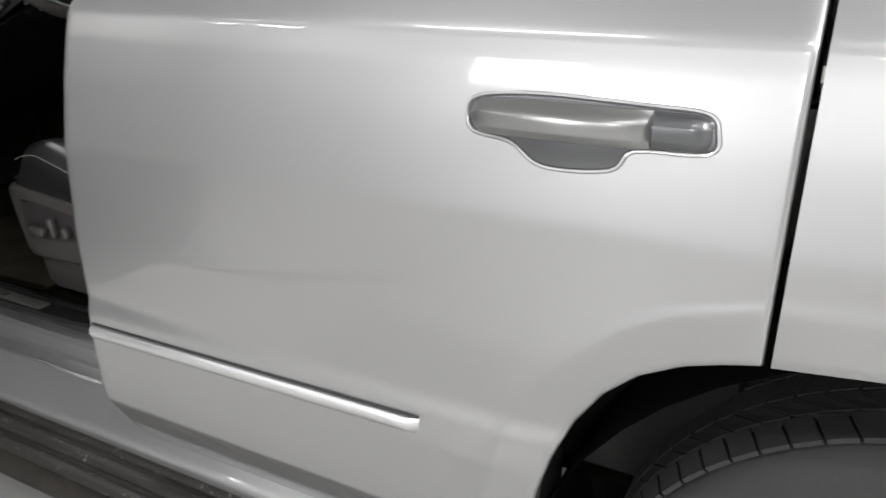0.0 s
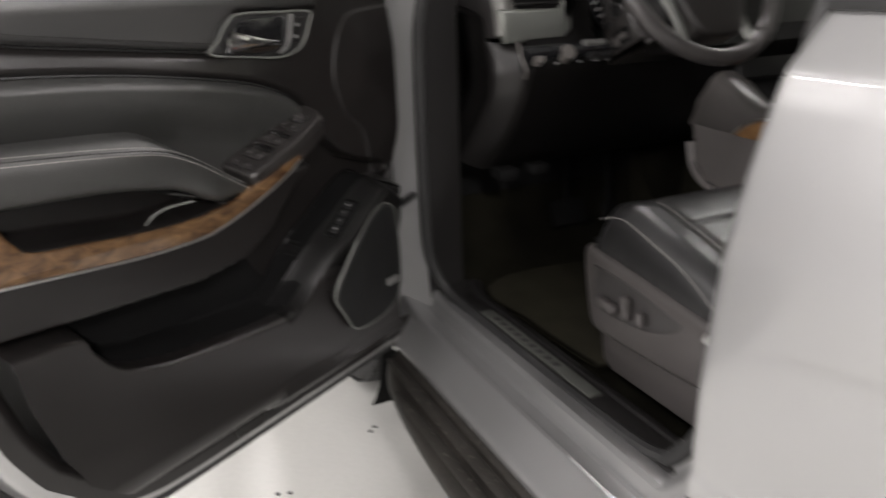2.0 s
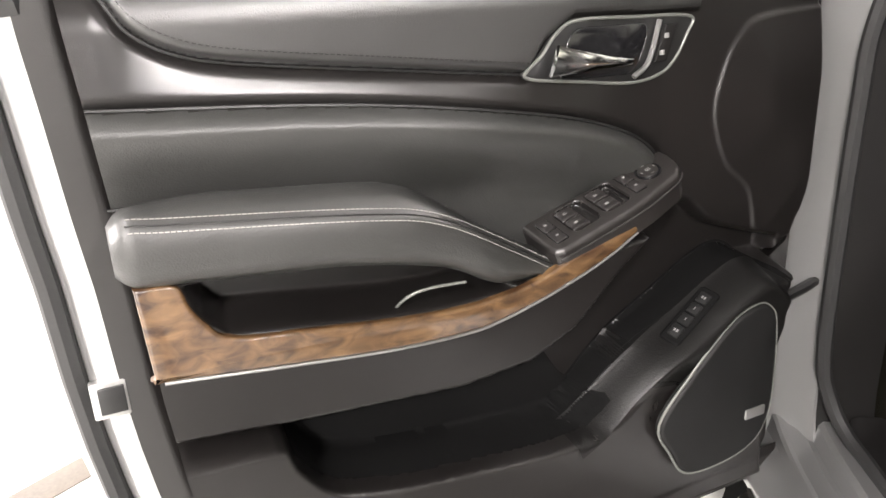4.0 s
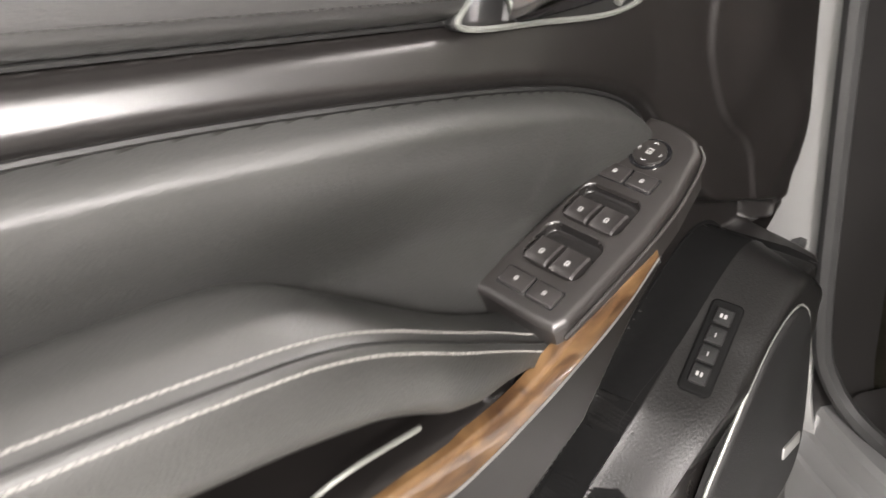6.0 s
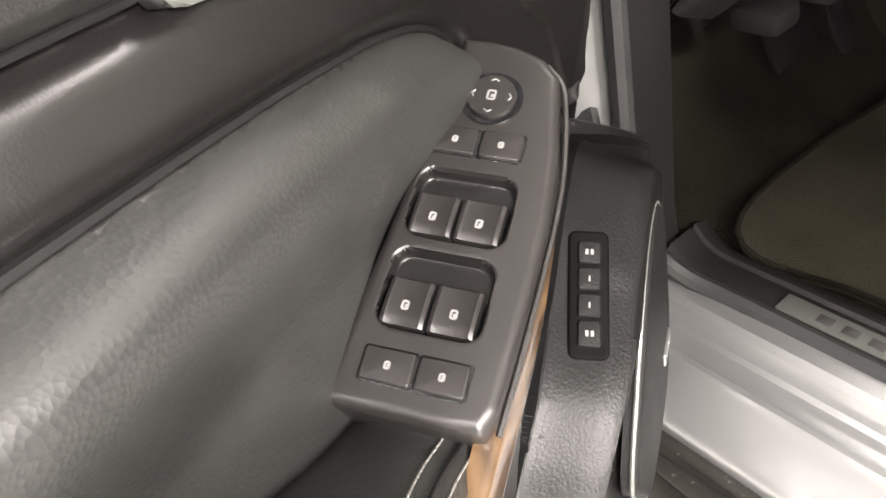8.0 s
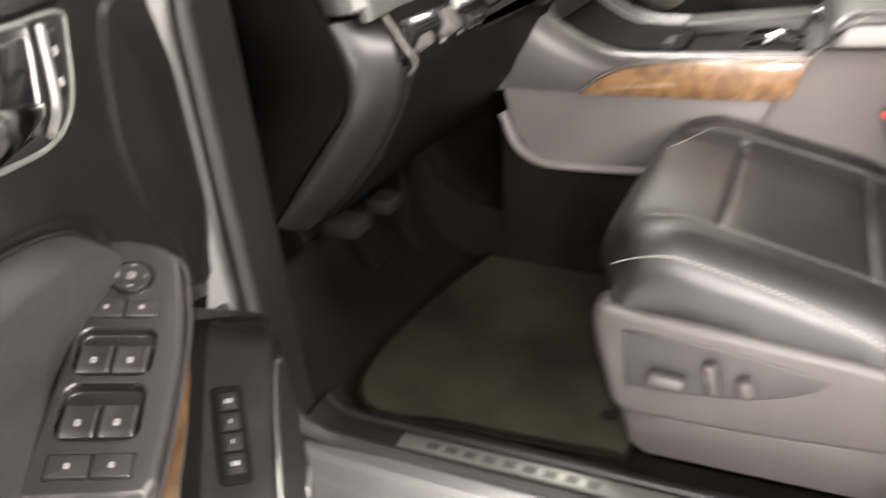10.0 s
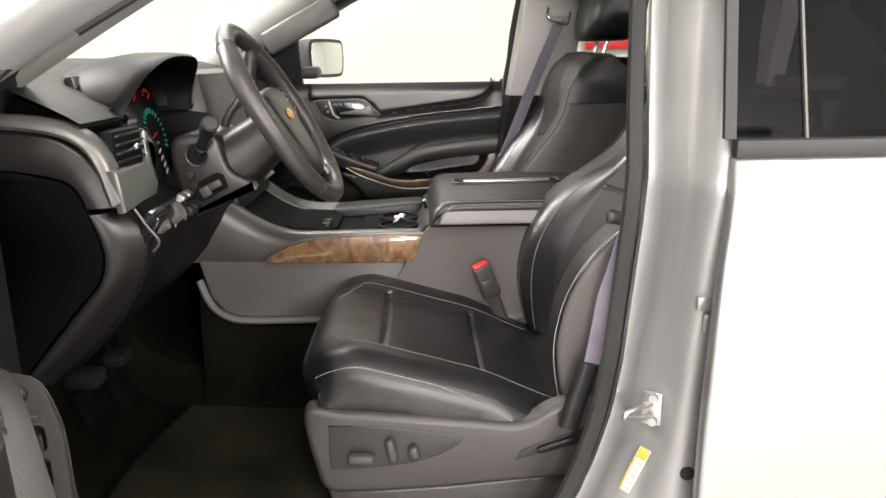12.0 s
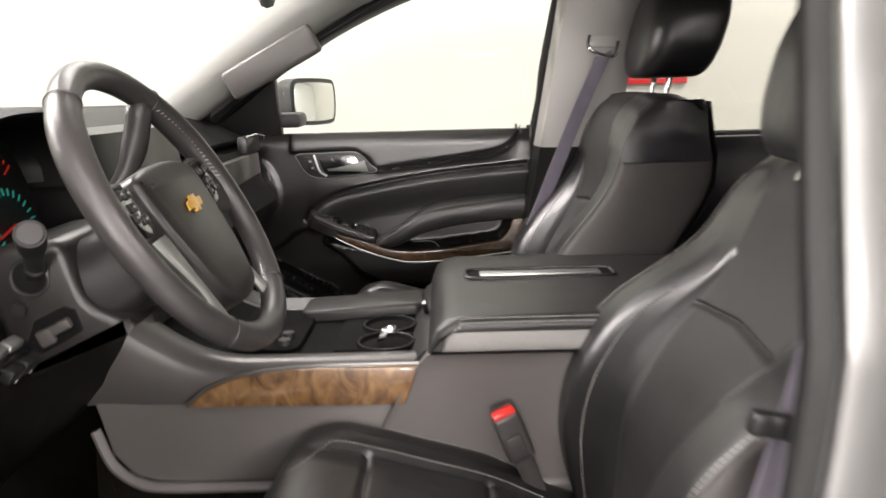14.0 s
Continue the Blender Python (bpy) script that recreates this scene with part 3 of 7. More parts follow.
def body_side(t):
    """One side of the body shell: rocker, posts, quarter panel, fender."""
    # quarter panel behind the rear door
    bm = B()
    xs = np.concatenate([np.linspace(1.128, 1.9, 60), np.linspace(1.92, 2.55, 16)])
    low = [(p[0], p[1]) for p in ARCH_LINE[9:]] + [(1.9, 0.42), (2.6, 0.5)]
    rows = []
    zt = np.linspace(0, 1, 60)
    for x in xs:
        z0 = float(np.interp(x, [p[0] for p in low], [p[1] for p in low]))
        zz = z0 + (1.30 - z0) * zt
        yy = side_y(np.full(60, x), zz)
        row = [Vector((x, y, z)) for y, z in zip(yy, zz)]
        rows.append([row[0] + Vector((0, 0.03, 0.003))] + row)
    rows.insert(0, [p + Vector((0.003, 0.03, 0)) for p in rows[0]])
    rows.insert(1, [p + Vector((0.0, 0.004, 0)) for p in rows[1]])
    grid(bm, rows)
    part("quarter_panel", bm, PAINT, t, angle=60)
    bm = B()
    rows = [[Vector((x, 0.055 + tumble(z), z)) for x in (1.16, 1.5, 2.0, 2.5)] for z in (1.29, 1.5, 1.7)]
    grid(bm, rows)
    part("quarter_window", bm, TINT, t, "dark tinted glass")
    # front fender with its arch
    bm = B()
    rows = []
    for x in np.linspace(-2.45, -1.01, 50):
        r = 0.52
        dx = abs(x + 1.586)
        z0 = 0.45 if dx >= r else max(0.45, 0.40 + math.sqrt(r * r - dx * dx))
        zz = z0 + (1.25 - z0) * np.linspace(0, 1, 24)
        k = 0.10 * max(0, (-1.6 - x) / 0.85) ** 2
        rows.append([Vector((x, float(lerp_table(z, SIDE_SMOOTH)) + k, z)) for z in zz])
    rows.append([p + Vector((0.003, 0.03, 0)) for p in rows[-1]])
    grid(bm, rows)
    part("fender", bm, PAINT, t)
    # rocker, its outer face and the step of the sill
    bm = B()
    sec = [(0.03, 0.36), (0.006, 0.40), (0.001, 0.428), (0.002, 0.437), (0.007, 0.446), (0.012, 0.451), (0.047, 0.489), (0.051, 0.496), (0.056, 0.5005), (0.063, 0.5015), (0.07, 0.4985), (0.094, 0.4985), (0.1, 0.503), (0.108, 0.527), (0.116, 0.534), (0.14, 0.534), (0.2, 0.515), (0.2, 0.36)]
    rows = []
    for x in np.linspace(-1.02, 0.86, 90):
        front = max(0.0, (-0.80 - x) / 0.22)
        back = max(0.0, (x + 0.02) / 0.16) if x < 0.2 else 1.1
        up = 0.05 * min(1, front) ** 2 + 0.04 * min(1.0, back) ** 2
        rows.append([Vector((x, y, z + (up if z > 0.49 else 0))) for y, z in sec])
    loft(bm, rows)
    part("rocker", bm, PAINT, t, "silver painted door sill", angle=24)
    # hinge post at the front of the opening
    bm = B()
    rows = []
    for z in np.concatenate([np.linspace(0.40, 0.56, 8), np.linspace(0.6, 1.2, 16), np.linspace(1.23, 1.41, 8)]):
        curve = 0.10 * max(0, (0.60 - z) / 0.2) ** 2
        rise = max(0.0, z - 1.2)
        x = -0.965 + 0.04 * curve + 1.6 * rise * rise
        w = rise * 0.15 + rise * rise * 1.5
        rows.append([Vector((x - 0.06, 0.03 + w, z)), Vector((x - 0.01, 0.043 + w, z)), Vector((x, 0.052 + w, z)), Vector((x + 0.03 + curve * 0.3, 0.084 + w, z)), Vector((x + 0.044 + curve * 0.6, 0.094 + w, z)), Vector((x + 0.05 + curve, 0.1 + w, z)), Vector((x + 0.046 + curve, 0.108 + w, z)), Vector((x - 0.06, 0.12 + w, z))])
    loft(bm, rows)
    kick = [[r[5] + Vector((-0.001, 0.004, 0)), r[5] + Vector((0.0, 0.03, 0)), r[5] + Vector((-0.004, 0.1, 0)), r[7] + Vector((0.03, 0.085, 0))] for r in rows]
    part("hinge_post", bm, SHELL, t, "silver painted door hinge post", angle=50)
    bm = B()
    grid(bm, kick)
    part("kick_trim", bm, PLASTIC, t, "dark plastic kick panel")
    # centre post: ridged, widening to the sill
    bm = B()
    rows = []
    for z in np.linspace(0.50, 1.74, 70):
        a = float(lerp_table(z, OPENING))
        b = float(lerp_table(min(z, 1.24), DOOR_EDGE)) + max(0, z - 1.24) * 0.16
        b = max(b, a + 0.05) + 0.03
        tb = tumble(z)
        w = b - a
        rows.append([Vector((a + 0.03, 0.205 + tb, z)), Vector((a + 0.006, 0.168 + tb, z)), Vector((a + 0.007, 0.155 + tb, z)), Vector((a + 0.02, 0.15 + tb, z)), Vector((a + 0.028, 0.135 + tb, z)),
                     Vector((a + 0.045, 0.105 + tb, z)), Vector((a + 0.36 * w + 0.012, 0.098 + tb, z)), Vector((a + 0.47 * w + 0.01, 0.088 + tb, z)), Vector((a + 0.55 * w + 0.01, 0.064 + tb, z)), Vector((a + 0.8 * w, 0.056 + tb, z)), Vector((b, 0.054 + tb, z)), Vector((b + 0.02, 0.1 + tb, z)), Vector((b + 0.02, 0.21 + tb, z))])
    loft(bm, rows)
    post = part("centre_post", bm, SHELL, t, "silver painted centre post with pressed ridges", angle=55)
    # roof rail and windscreen pillar: one arched member
    bm = B()
    line = spline([(-1.16, 0.11, 1.215), (-0.99, 0.135, 1.335), (-0.75, 0.19, 1.49), (-0.5, 0.26, 1.635), (-0.25, 0.315, 1.735), (0.2, 0.33, 1.77), (1.0, 0.33, 1.785), (2.3, 0.36, 1.75)], 60)
    sec = [(-0.03, 0.035), (0.0, 0.052), (0.03, 0.04), (0.05, 0.012), (0.055, -0.03), (0.03, -0.05), (0.008, -0.045), (-0.006, -0.03), (-0.022, -0.022), (-0.034, 0.0)]
    rows = []
    for i, p in enumerate(line):
        d = (line[min(i + 1, 59)] - line[max(i - 1, 0)]).normalized()
        out = Vector((0, 1, 0))
        nor = out.cross(d).normalized() * -1
        if nor.z < 0:
            nor = -nor
        rows.append([p + out * a + nor * b for a, b in sec])
    loft(bm, rows)
    part("pillar_rail", bm, SHELL, t, "silver painted windscreen pillar and roof rail", angle=50)
    bm = B()
    tube(bm, [p + Vector((0.01, 0.028, -0.047)) for p in line[1:42] if p.x > -0.8], 0.011, 8)
    part("roof_seal", bm, RUBBER, t, "black rubber door seal")
    bm = B()
    path = [Vector((float(lerp_table(z, OPENING)) - 0.014, 0.158 + tumble(z), z)) for z in np.linspace(0.545, 1.72, 40)]
    tube(bm, path, 0.0135, 8)
    lower = [(-0.10, 0.16, 0.545), (-0.16, 0.155, 0.534), (-0.3, 0.152, 0.531), (-0.6, 0.15, 0.531), (-0.79, 0.148, 0.535), (-0.86, 0.135, 0.552), (-0.893, 0.115, 0.60), (-0.901, 0.098, 0.68), (-0.902, 0.095, 0.9), (-0.904, 0.097, 1.1), (-0.907, 0.102, 1.19), (-0.903, 0.122, 1.275), (-0.885, 0.155, 1.345), (-0.84, 0.19, 1.395), (-0.78, 0.21, 1.432)]
    tube(bm, spline(lower, 60), 0.0125, 8)
    part("door_seal", bm, RUBBER, t, "black rubber door seal")
    return post


def striker_and_label(post):
    bm = B()
    rbox(bm, (0.098, 0.093, 0.845), (0.03, 0.006, 0.055), 0.002, Matrix.Rotation(radians(-25), 3, "Z"))
    tube(bm, spline([(0.095, 0.09, 0.855), (0.075, 0.075, 0.856), (0.052, 0.066, 0.852), (0.05, 0.066, 0.842), (0.075, 0.075, 0.837), (0.095, 0.09, 0.836)], 24), 0.0042, 8)
    for z in (0.825, 0.864):
        rod(bm, (0.099, 0.09, z), (0.096, 0.084, z), 0.008, 0.007, 10)
    part("door_striker", bm, SATIN, post, "bright metal door striker")
    bm = B()
    rbox(bm, (0.152, 0.05, 1.03), (0.026, 0.012, 0.022), 0.004)
    rbox(bm, (0.156, 0.05, 1.0), (0.012, 0.012, 0.03), 0.004)
    part("hinge", bm, SHELL, post, "painted rear door hinge")
    bm = B()
    rod(bm, (0.147, 0.058, 0.752), (0.147, 0.053, 0.752), 0.013, 0.011, 18)
    part("grommet", bm, RUBBER, post, "round black rubber plug")
    m = Matrix.Rotation(radians(-30), 3, "Z") @ Matrix.Rotation(radians(21), 3, "Y")
    mid = Vector((0.076, 0.0935, 0.738))
    at = lambda a, b, d: mid + m @ Vector((a, d, b))
    bm = B()
    rbox(bm, mid, (0.019, 0.003, 0.088), 0.0008, m)
    part("tyre_label", bm, STICKER, post, "white and yellow information sticker")
    bm = B()
    rbox(bm, at(0, 0.034, -0.002), (0.017, 0.002, 0.02), 0.0004, m)
    rbox(bm, at(-0.0075, -0.012, -0.002), (0.003, 0.002, 0.065), 0.0004, m)
    for k in range(5):
        rbox(bm, at(0.003, 0.015 - 0.013 * k, -0.002), (0.009, 0.0015, 0.0018), 0.0003, m)
    part("label_print", bm, YELLOW, post)


def vehicle():
    t = thing("suv", "large silver sport utility vehicle, driver's door open", "car", (0.0, CENTRE, 0.0))
    for m in (False, True):
        MIRRORED[0] = m
        post = body_side(t)
        if not m:
            striker_and_label(post)
    MIRRORED[0] = False
    bm = B()
    rows = [[Vector((x, CENTRE + w * (0.72 - 0.03 * abs(x) / 2), 1.80 - 0.05 * w * w - 0.02 * ((x - 0.9) / 1.4) ** 2)) for w in np.linspace(-1, 1, 15)] for x in np.linspace(-0.3, 2.4, 20)]
    grid(bm, rows)
    part("roof", bm, PAINT, t)
    bm = B()
    rows = [[p - Vector((0, 0, 0.035)) for p in r] for r in rows]
    grid(bm, rows)
    part("headliner", bm, HEADLINER, t, "pale beige cloth headliner")
    bm = B()
    rows = []
    for u in np.linspace(0, 1, 10):
        x, z, hw = -1.25 + 0.95 * u, 1.27 + 0.51 * u, 0.86 - 0.16 * u
        rows.append([Vector((x - 0.1 * (1 - w * w), CENTRE + w * hw, z)) for w in np.linspace(-1, 1, 15)])
    grid(bm, rows)
    g = part("windscreen", bm, GLASS, t, "clear curved windscreen")
    g.visible_shadow = False
    bm = B()
    rows = []
    for u in np.linspace(0, 1, 16):
        x = -2.6 + 1.4 * u
        rows.append([Vector((x - 0.12 * (1 - w * w) * (1 - u), CENTRE + w * (0.80 + 0.1 * u), 1.13 + 0.13 * u ** 0.6 - 0.03 * w * w)) for w in np.linspace(-1, 1, 15)])
    rows.insert(0, [p + Vector((-0.1, 0, -0.6)) for p in rows[0]])
    grid(bm, rows)
    part("bonnet", bm, PAINT, t)
    bm = B()
    grid(bm, [[Vector((-2.45 - (0.27 + d) * (1 - w ** 4), CENTRE + w * 0.93, z)) for w in np.linspace(-1, 1, 21)] for z, d in ((0.42, 0.0), (0.6, 0.05), (0.9, 0.04), (1.08, 0.0), (1.13, -0.06))])
    part("front_fascia", bm, PAINT, t)
    bm = B()
    rows = [[Vector((2.55 + d, CENTRE + w * hw, z)) for w in np.linspace(-1, 1, 11)] for d, hw, z in ((0, 1.0, 0.45), (0.06, 1.02, 0.8), (0.03, 1.0, 1.25), (-0.15, 0.72, 1.76))]
    grid(bm, rows)
    part("tailgate", bm, PAINT, t)
    # wheel wells, inner floor
    for x in (1.36, -1.586):
        for s, y in ((1, 0.03), (-1, 2.01)):
            bm = B()
            rows = []
            for w in (0, 0.15, 0.35):
                rows.append([Vector((x + 0.5 * math.cos(a), y + s * w, 0.41 + 0.5 * math.sin(a))) for a in np.linspace(-0.75, math.pi + 0.75, 36)])
            grid(bm, rows)
            rows = [[Vector((x + r * math.cos(a), y + s * 0.35, 0.41 + r * math.sin(a))) for a in np.linspace(-0.75, math.pi + 0.75, 36)] for r in (0.02, 0.5)]
            grid(bm, rows)
            part("wheel_well", bm, WELL, t, "black plastic wheel well liner")
    return t


BOARD_EDGE = [(-0.92, 0.03), (-0.914, 0.01), (-0.905, -0.012), (-0.889, -0.029), (-0.862, -0.041), (-0.835, -0.05), (-0.796, -0.061), (-0.72, -0.075), (-0.65, -0.085), (-0.5, -0.098), (-0.3, -0.105), (0.8, -0.105)]


def running_board(side):
    t = thing("running_board", "worn dark ribbed running board under the doors", "running board", (0, CENTRE + side, 0.36), "running boards")
    bm = B()
    rows = []
    for x in np.concatenate([np.linspace(-0.92, -0.72, 20), np.linspace(-0.68, 0.8, 30)]):
        out = lerp_table(x, BOARD_EDGE)
        sec = [(0.075, 0.40), (0.06, 0.414), (out * 0.2 + 0.03, 0.416), (min(out + 0.05, out * 0.2 + 0.029), 0.413), (min(out + 0.02, out * 0.2 + 0.028), 0.405), (min(out + 0.004, 0.033), 0.39), (out, 0.37), (out + 0.015, 0.35), (0.075, 0.345)]
        rows.append([Vector((x, y, z)) for y, z in sec])
    loft(bm, rows)
    part("board", bm, STEP, t, angle=50)
    for k in range(4):
        y = 0.04 - 0.0375 * k
        z = 0.4155 - (0.005 if k == 3 else 0)
        x0 = float(np.interp(-y, [-e for x, e in BOARD_EDGE[:-1]], [x for x, e in BOARD_EDGE[:-1]])) + 0.02
        bm = B()
        tube(bm, [(x, y, z) for x in np.linspace(x0, 0.79, 24)], [0.006, 0.011] + [0.0148] * 22, 10, flat=0.5, up=(0, 0, 1))
        part("rib", bm, STEP_WORN, t, "rubber rib with pale scuffs")
    for x in (-0.6, 0.0, 0.6):
        bm = B()
        rbox(bm, (x, 0.16, 0.37), (0.06, 0.22, 0.03), 0.006)
        part("bracket", bm, BLACK, t)
    return t


HANDLE_GREY = material("grey_handle_paint", (0.09, 0.092, 0.095), 0.34, metal=0.4, vary=0.04, coat=0.5, coat_rough=0.1)
SILVER_PAINT_HANDLE = material("satin_silver_paint", (0.24, 0.24, 0.236), 0.3, metal=0.6, vary=0.03, coat=0.5, coat_rough=0.2)
room()
added_ceiling_lights()
wall_lights()
vehicle()
for mirrored in (False, True):
    MIRRORED[0] = mirrored
    rear_door(CENTRE if mirrored else -CENTRE)
    running_board(CENTRE if mirrored else -CENTRE)
MIRRORED[0] = False
for x in (1.36, -1.586):
    tyre_wheel(x, 0.035, 1, "black tyre with a chevron tread on an alloy rim")
    tyre_wheel(x, 2.005, -1, "black tyre with a chevron tread on an alloy rim")

# ---- front doors: built shut, then swung on the hinge ----
HINGE = (-0.98, 0.06, 0.45)
TRIM_EDGE = [(0.485, -0.22), (0.5, -0.17), (0.55, -0.09), (0.6, -0.04), (0.668, -0.007), (0.753, 0.017), (0.828, 0.027), (0.905, 0.034), (1.01, 0.039), (1.083, 0.046), (1.186, 0.053), (1.248, 0.058), (1.29, 0.06)]
SEAM_MID = [(0.053, 1.186), (-0.147, 1.171), (-0.289, 1.154), (-0.456, 1.125), (-0.552, 1.096), (-0.604, 1.066), (-0.626, 1.03)]
SEAM_TOP = [(0.035, 1.3), (0.022, 1.278), (0.005, 1.25), (-0.031, 1.229), (-0.088, 1.216), (-0.218, 1.2), (-0.404, 1.178)]
def smooth_line(line, n):
    return [(p.x, p.z) for p in spline([(x, 0, z) for x, z in line], n)]


SEAM_MID, SEAM_TOP = smooth_line(SEAM_MID, 40), smooth_line(SEAM_TOP, 30)
INSERT = SEAM_MID + [(-0.63, 0.985), (-0.53, 0.955), (-0.43, 0.93), (-0.33, 0.95), (-0.2, 1.0), (0.1, 1.04), (0.1, 1.19)]
BOWL = [(0.2, 1.19)] + SEAM_MID + [(-0.66, 0.98), (-0.6, 0.8), (0.2, 0.8)]
UPPER_PAD = SEAM_TOP + [(-0.43, 1.215), (-0.469, 1.24), (-0.66, 1.238), (-0.66, 1.31)]
MIDDLE = [(0.1, 1.04), (0.1, 0.849), (0.039, 0.849), (-0.087, 0.836), (-0.295, 0.82), (-0.394, 0.829), (-0.46, 0.86), (-0.53, 0.925), (-0.575, 0.958), (-0.575, 0.97), (-0.53, 0.965), (-0.43, 0.94), (-0.38, 0.945), (-0.33, 0.96), (-0.22, 1.01)]
GRIP = [(0.003, 1.03), (-0.014, 0.983), (-0.036, 0.961), (-0.209, 0.939), (-0.286, 0.934), (-0.37, 0.938), (-0.355, 0.95), (-0.334, 0.962), (-0.286, 0.993), (-0.2, 1.03)]
LOWER = [(0.1, 0.845), (0.03, 0.843), (-0.072, 0.835), (-0.095, 0.80), (-0.125, 0.765), (-0.17, 0.748), (-0.235, 0.735), (-0.412, 0.716), (-0.491, 0.722), (-0.54, 0.75), (-0.6, 0.80), (-0.66, 0.85), (-0.72, 0.875), (-1.2, 0.875), (-1.2, 0.3), (0.1, 0.3)]
POD = [(-0.40, 0.698), (-0.45, 0.713), (-0.495, 0.74), (-0.534, 0.776), (-0.573, 0.806), (-0.635, 0.84), (-0.698, 0.876), (-0.742, 0.893), (-0.775, 0.888), (-0.81, 0.86), (-1.3, 0.86), (-1.3, 0.3), (-0.40, 0.3)]
TRIM_FRONT = [(0.48, -0.83), (0.56, -0.81), (0.65, -0.802), (0.82, -0.81), (0.86, -0.83), (0.88, -0.865), (0.9, -0.89), (0.97, -0.897), (1.2, -0.895), (1.29, -0.885)]
RECESS = [(-0.08, 0.842), (-0.295, 0.825), (-0.394, 0.835), (-0.46, 0.866), (-0.54, 0.942), (-0.60, 0.985), (-0.66, 0.985), (-0.72, 0.94), (-0.84, 0.9), (-0.84, 0.68), (-0.4, 0.69), (-0.1, 0.71), (-0.065, 0.8)]
CREASE = [(-0.9, 1.232), (-0.77, 1.222), (-0.735, 1.2), (-0.714, 1.166), (-0.701, 1.1), (-0.73, 1.03), (-0.778, 0.984), (-0.80, 0.90), (-1.3, 0.9), (-1.3, 1.24)]
POD_FACE = [(p.x, p.z) for p in spline([(-0.645, 0, 0.71), (-0.605, 0, 0.752), (-0.565, 0, 0.766), (-0.538, 0, 0.777), (-0.537, 0, 0.786), (-0.571, 0, 0.812), (-0.6335, 0, 0.8455), (-0.697, 0, 0.8815), (-0.742, 0, 0.8985), (-0.778, 0, 0.893), (-0.806, 0, 0.865), (-0.806, 0, 0.8), (-0.8, 0, 0.7), (-0.79, 0, 0.63), (-0.75, 0, 0.625), (-0.68, 0, 0.63)], 170, True)]
CREASE = smooth_line(CREASE[:8], 40) + CREASE[8:]
POD = smooth_line(POD[:10], 150) + POD[10:]
LOWER = LOWER[:1] + smooth_line(LOWER[1:13], 60) + LOWER[13:]
RECESS = smooth_line(RECESS[:9], 50) + smooth_line(RECESS[9:], 24)


def line_distance(px, pz, line):
    d = np.full(px.shape, 9.0)
    for (ax, az), (bx, bz) in zip(line, line[1:]):
        ex, ez = bx - ax, bz - az
        t = np.clip(((px - ax) * ex + (pz - az) * ez) / (ex * ex + ez * ez), 0, 1)
        d = np.minimum(d, np.hypot(px - ax - t * ex, pz - az - t * ez))
    return d


def trim_depth(px, pz):
    """How far the door's inner trim stands in from the outer skin."""
    v = np.full(px.shape, 0.128)
    up = sdf(px, pz, UPPER_PAD)
    v += 0.010 * step(up, 0.010)
    v -= 0.02 * np.clip((pz - 1.25) / 0.045, 0, 1) ** 2
    zt = np.interp(px, [p[0] for p in SEAM_TOP[::-1]], [p[1] for p in SEAM_TOP[::-1]])
    zm = np.interp(px, [p[0] for p in SEAM_MID[::-1]], [p[1] for p in SEAM_MID[::-1]])
    v += 0.016 * np.clip((zt - pz) / np.maximum(zt - zm, 0.01), 0, 1) * np.clip((px + 0.62) / 0.15, 0, 1)
    ins = sdf(px, pz, INSERT)
    bowl = sdf(px, pz, BOWL)
    v += 0.014 * step(ins + 0.010, 0.022) + 0.003 * step(ins + 0.03, 0.05) - 0.046 * step(bowl + 0.06, 0.095)
    v -= 0.011 * np.exp(-(line_distance(px, pz, SEAM_MID) / 0.006) ** 2)
    v -= 0.010 * np.exp(-(line_distance(px, pz, SEAM_TOP) / 0.006) ** 2)
    v += 0.005 * step(sdf(px, pz, CREASE), 0.007) + 0.011 * step(sdf(px, pz, CREASE) + 0.05, 0.1)
    rec = step(sdf(px, pz, RECESS), 0.02)
    v = v * (1 - rec) + 0.055 * rec
    v = np.maximum(v, 0.092 + 0.078 * step(sdf(px, pz, MIDDLE), 0.016))
    v -= 0.07 * step(sdf(px, pz, GRIP) + 0.006, 0.018) * (pz < 1.02)
    low = 0.195 - 0.05 * np.clip((0.58 - pz) / 0.08, 0, 1) ** 2
    v = np.maximum(v, 0.092 + (low - 0.092) * step(sdf(px, pz, LOWER) + 0.004, 0.018))
    v -= 0.006 * np.exp(-(line_distance(px, pz, [(0.05, 0.849), (-0.08, 0.8365)]) / 0.004) ** 2)
    v = np.maximum(v, np.interp(-sdf(px, pz, POD), [-0.004, -0.001, 0.0, 0.003, 0.02, 0.024, 0.03], [0.092, 0.13, 0.145, 0.1505, 0.2, 0.2055, 0.207]) - 0.013 * np.clip((0.8 - pz) / 0.06, 0, 1))
    front = np.interp(pz, [p[0] for p in TRIM_FRONT], [p[1] for p in TRIM_FRONT])
    high = np.clip((pz - 0.87) / 0.07, 0, 1)
    v -= 0.085 * np.clip(1 - (px - front) / 0.022, 0, 1) ** 2 * (1 - high)
    v -= 0.03 * np.clip(1 - (px - front) / 0.014, 0, 1) ** 2 * high
    v -= 0.06 * np.clip((0.545 - pz) / 0.045, 0, 1) ** 1.5 * np.clip((v - 0.09) / 0.08, 0, 1)
    return v


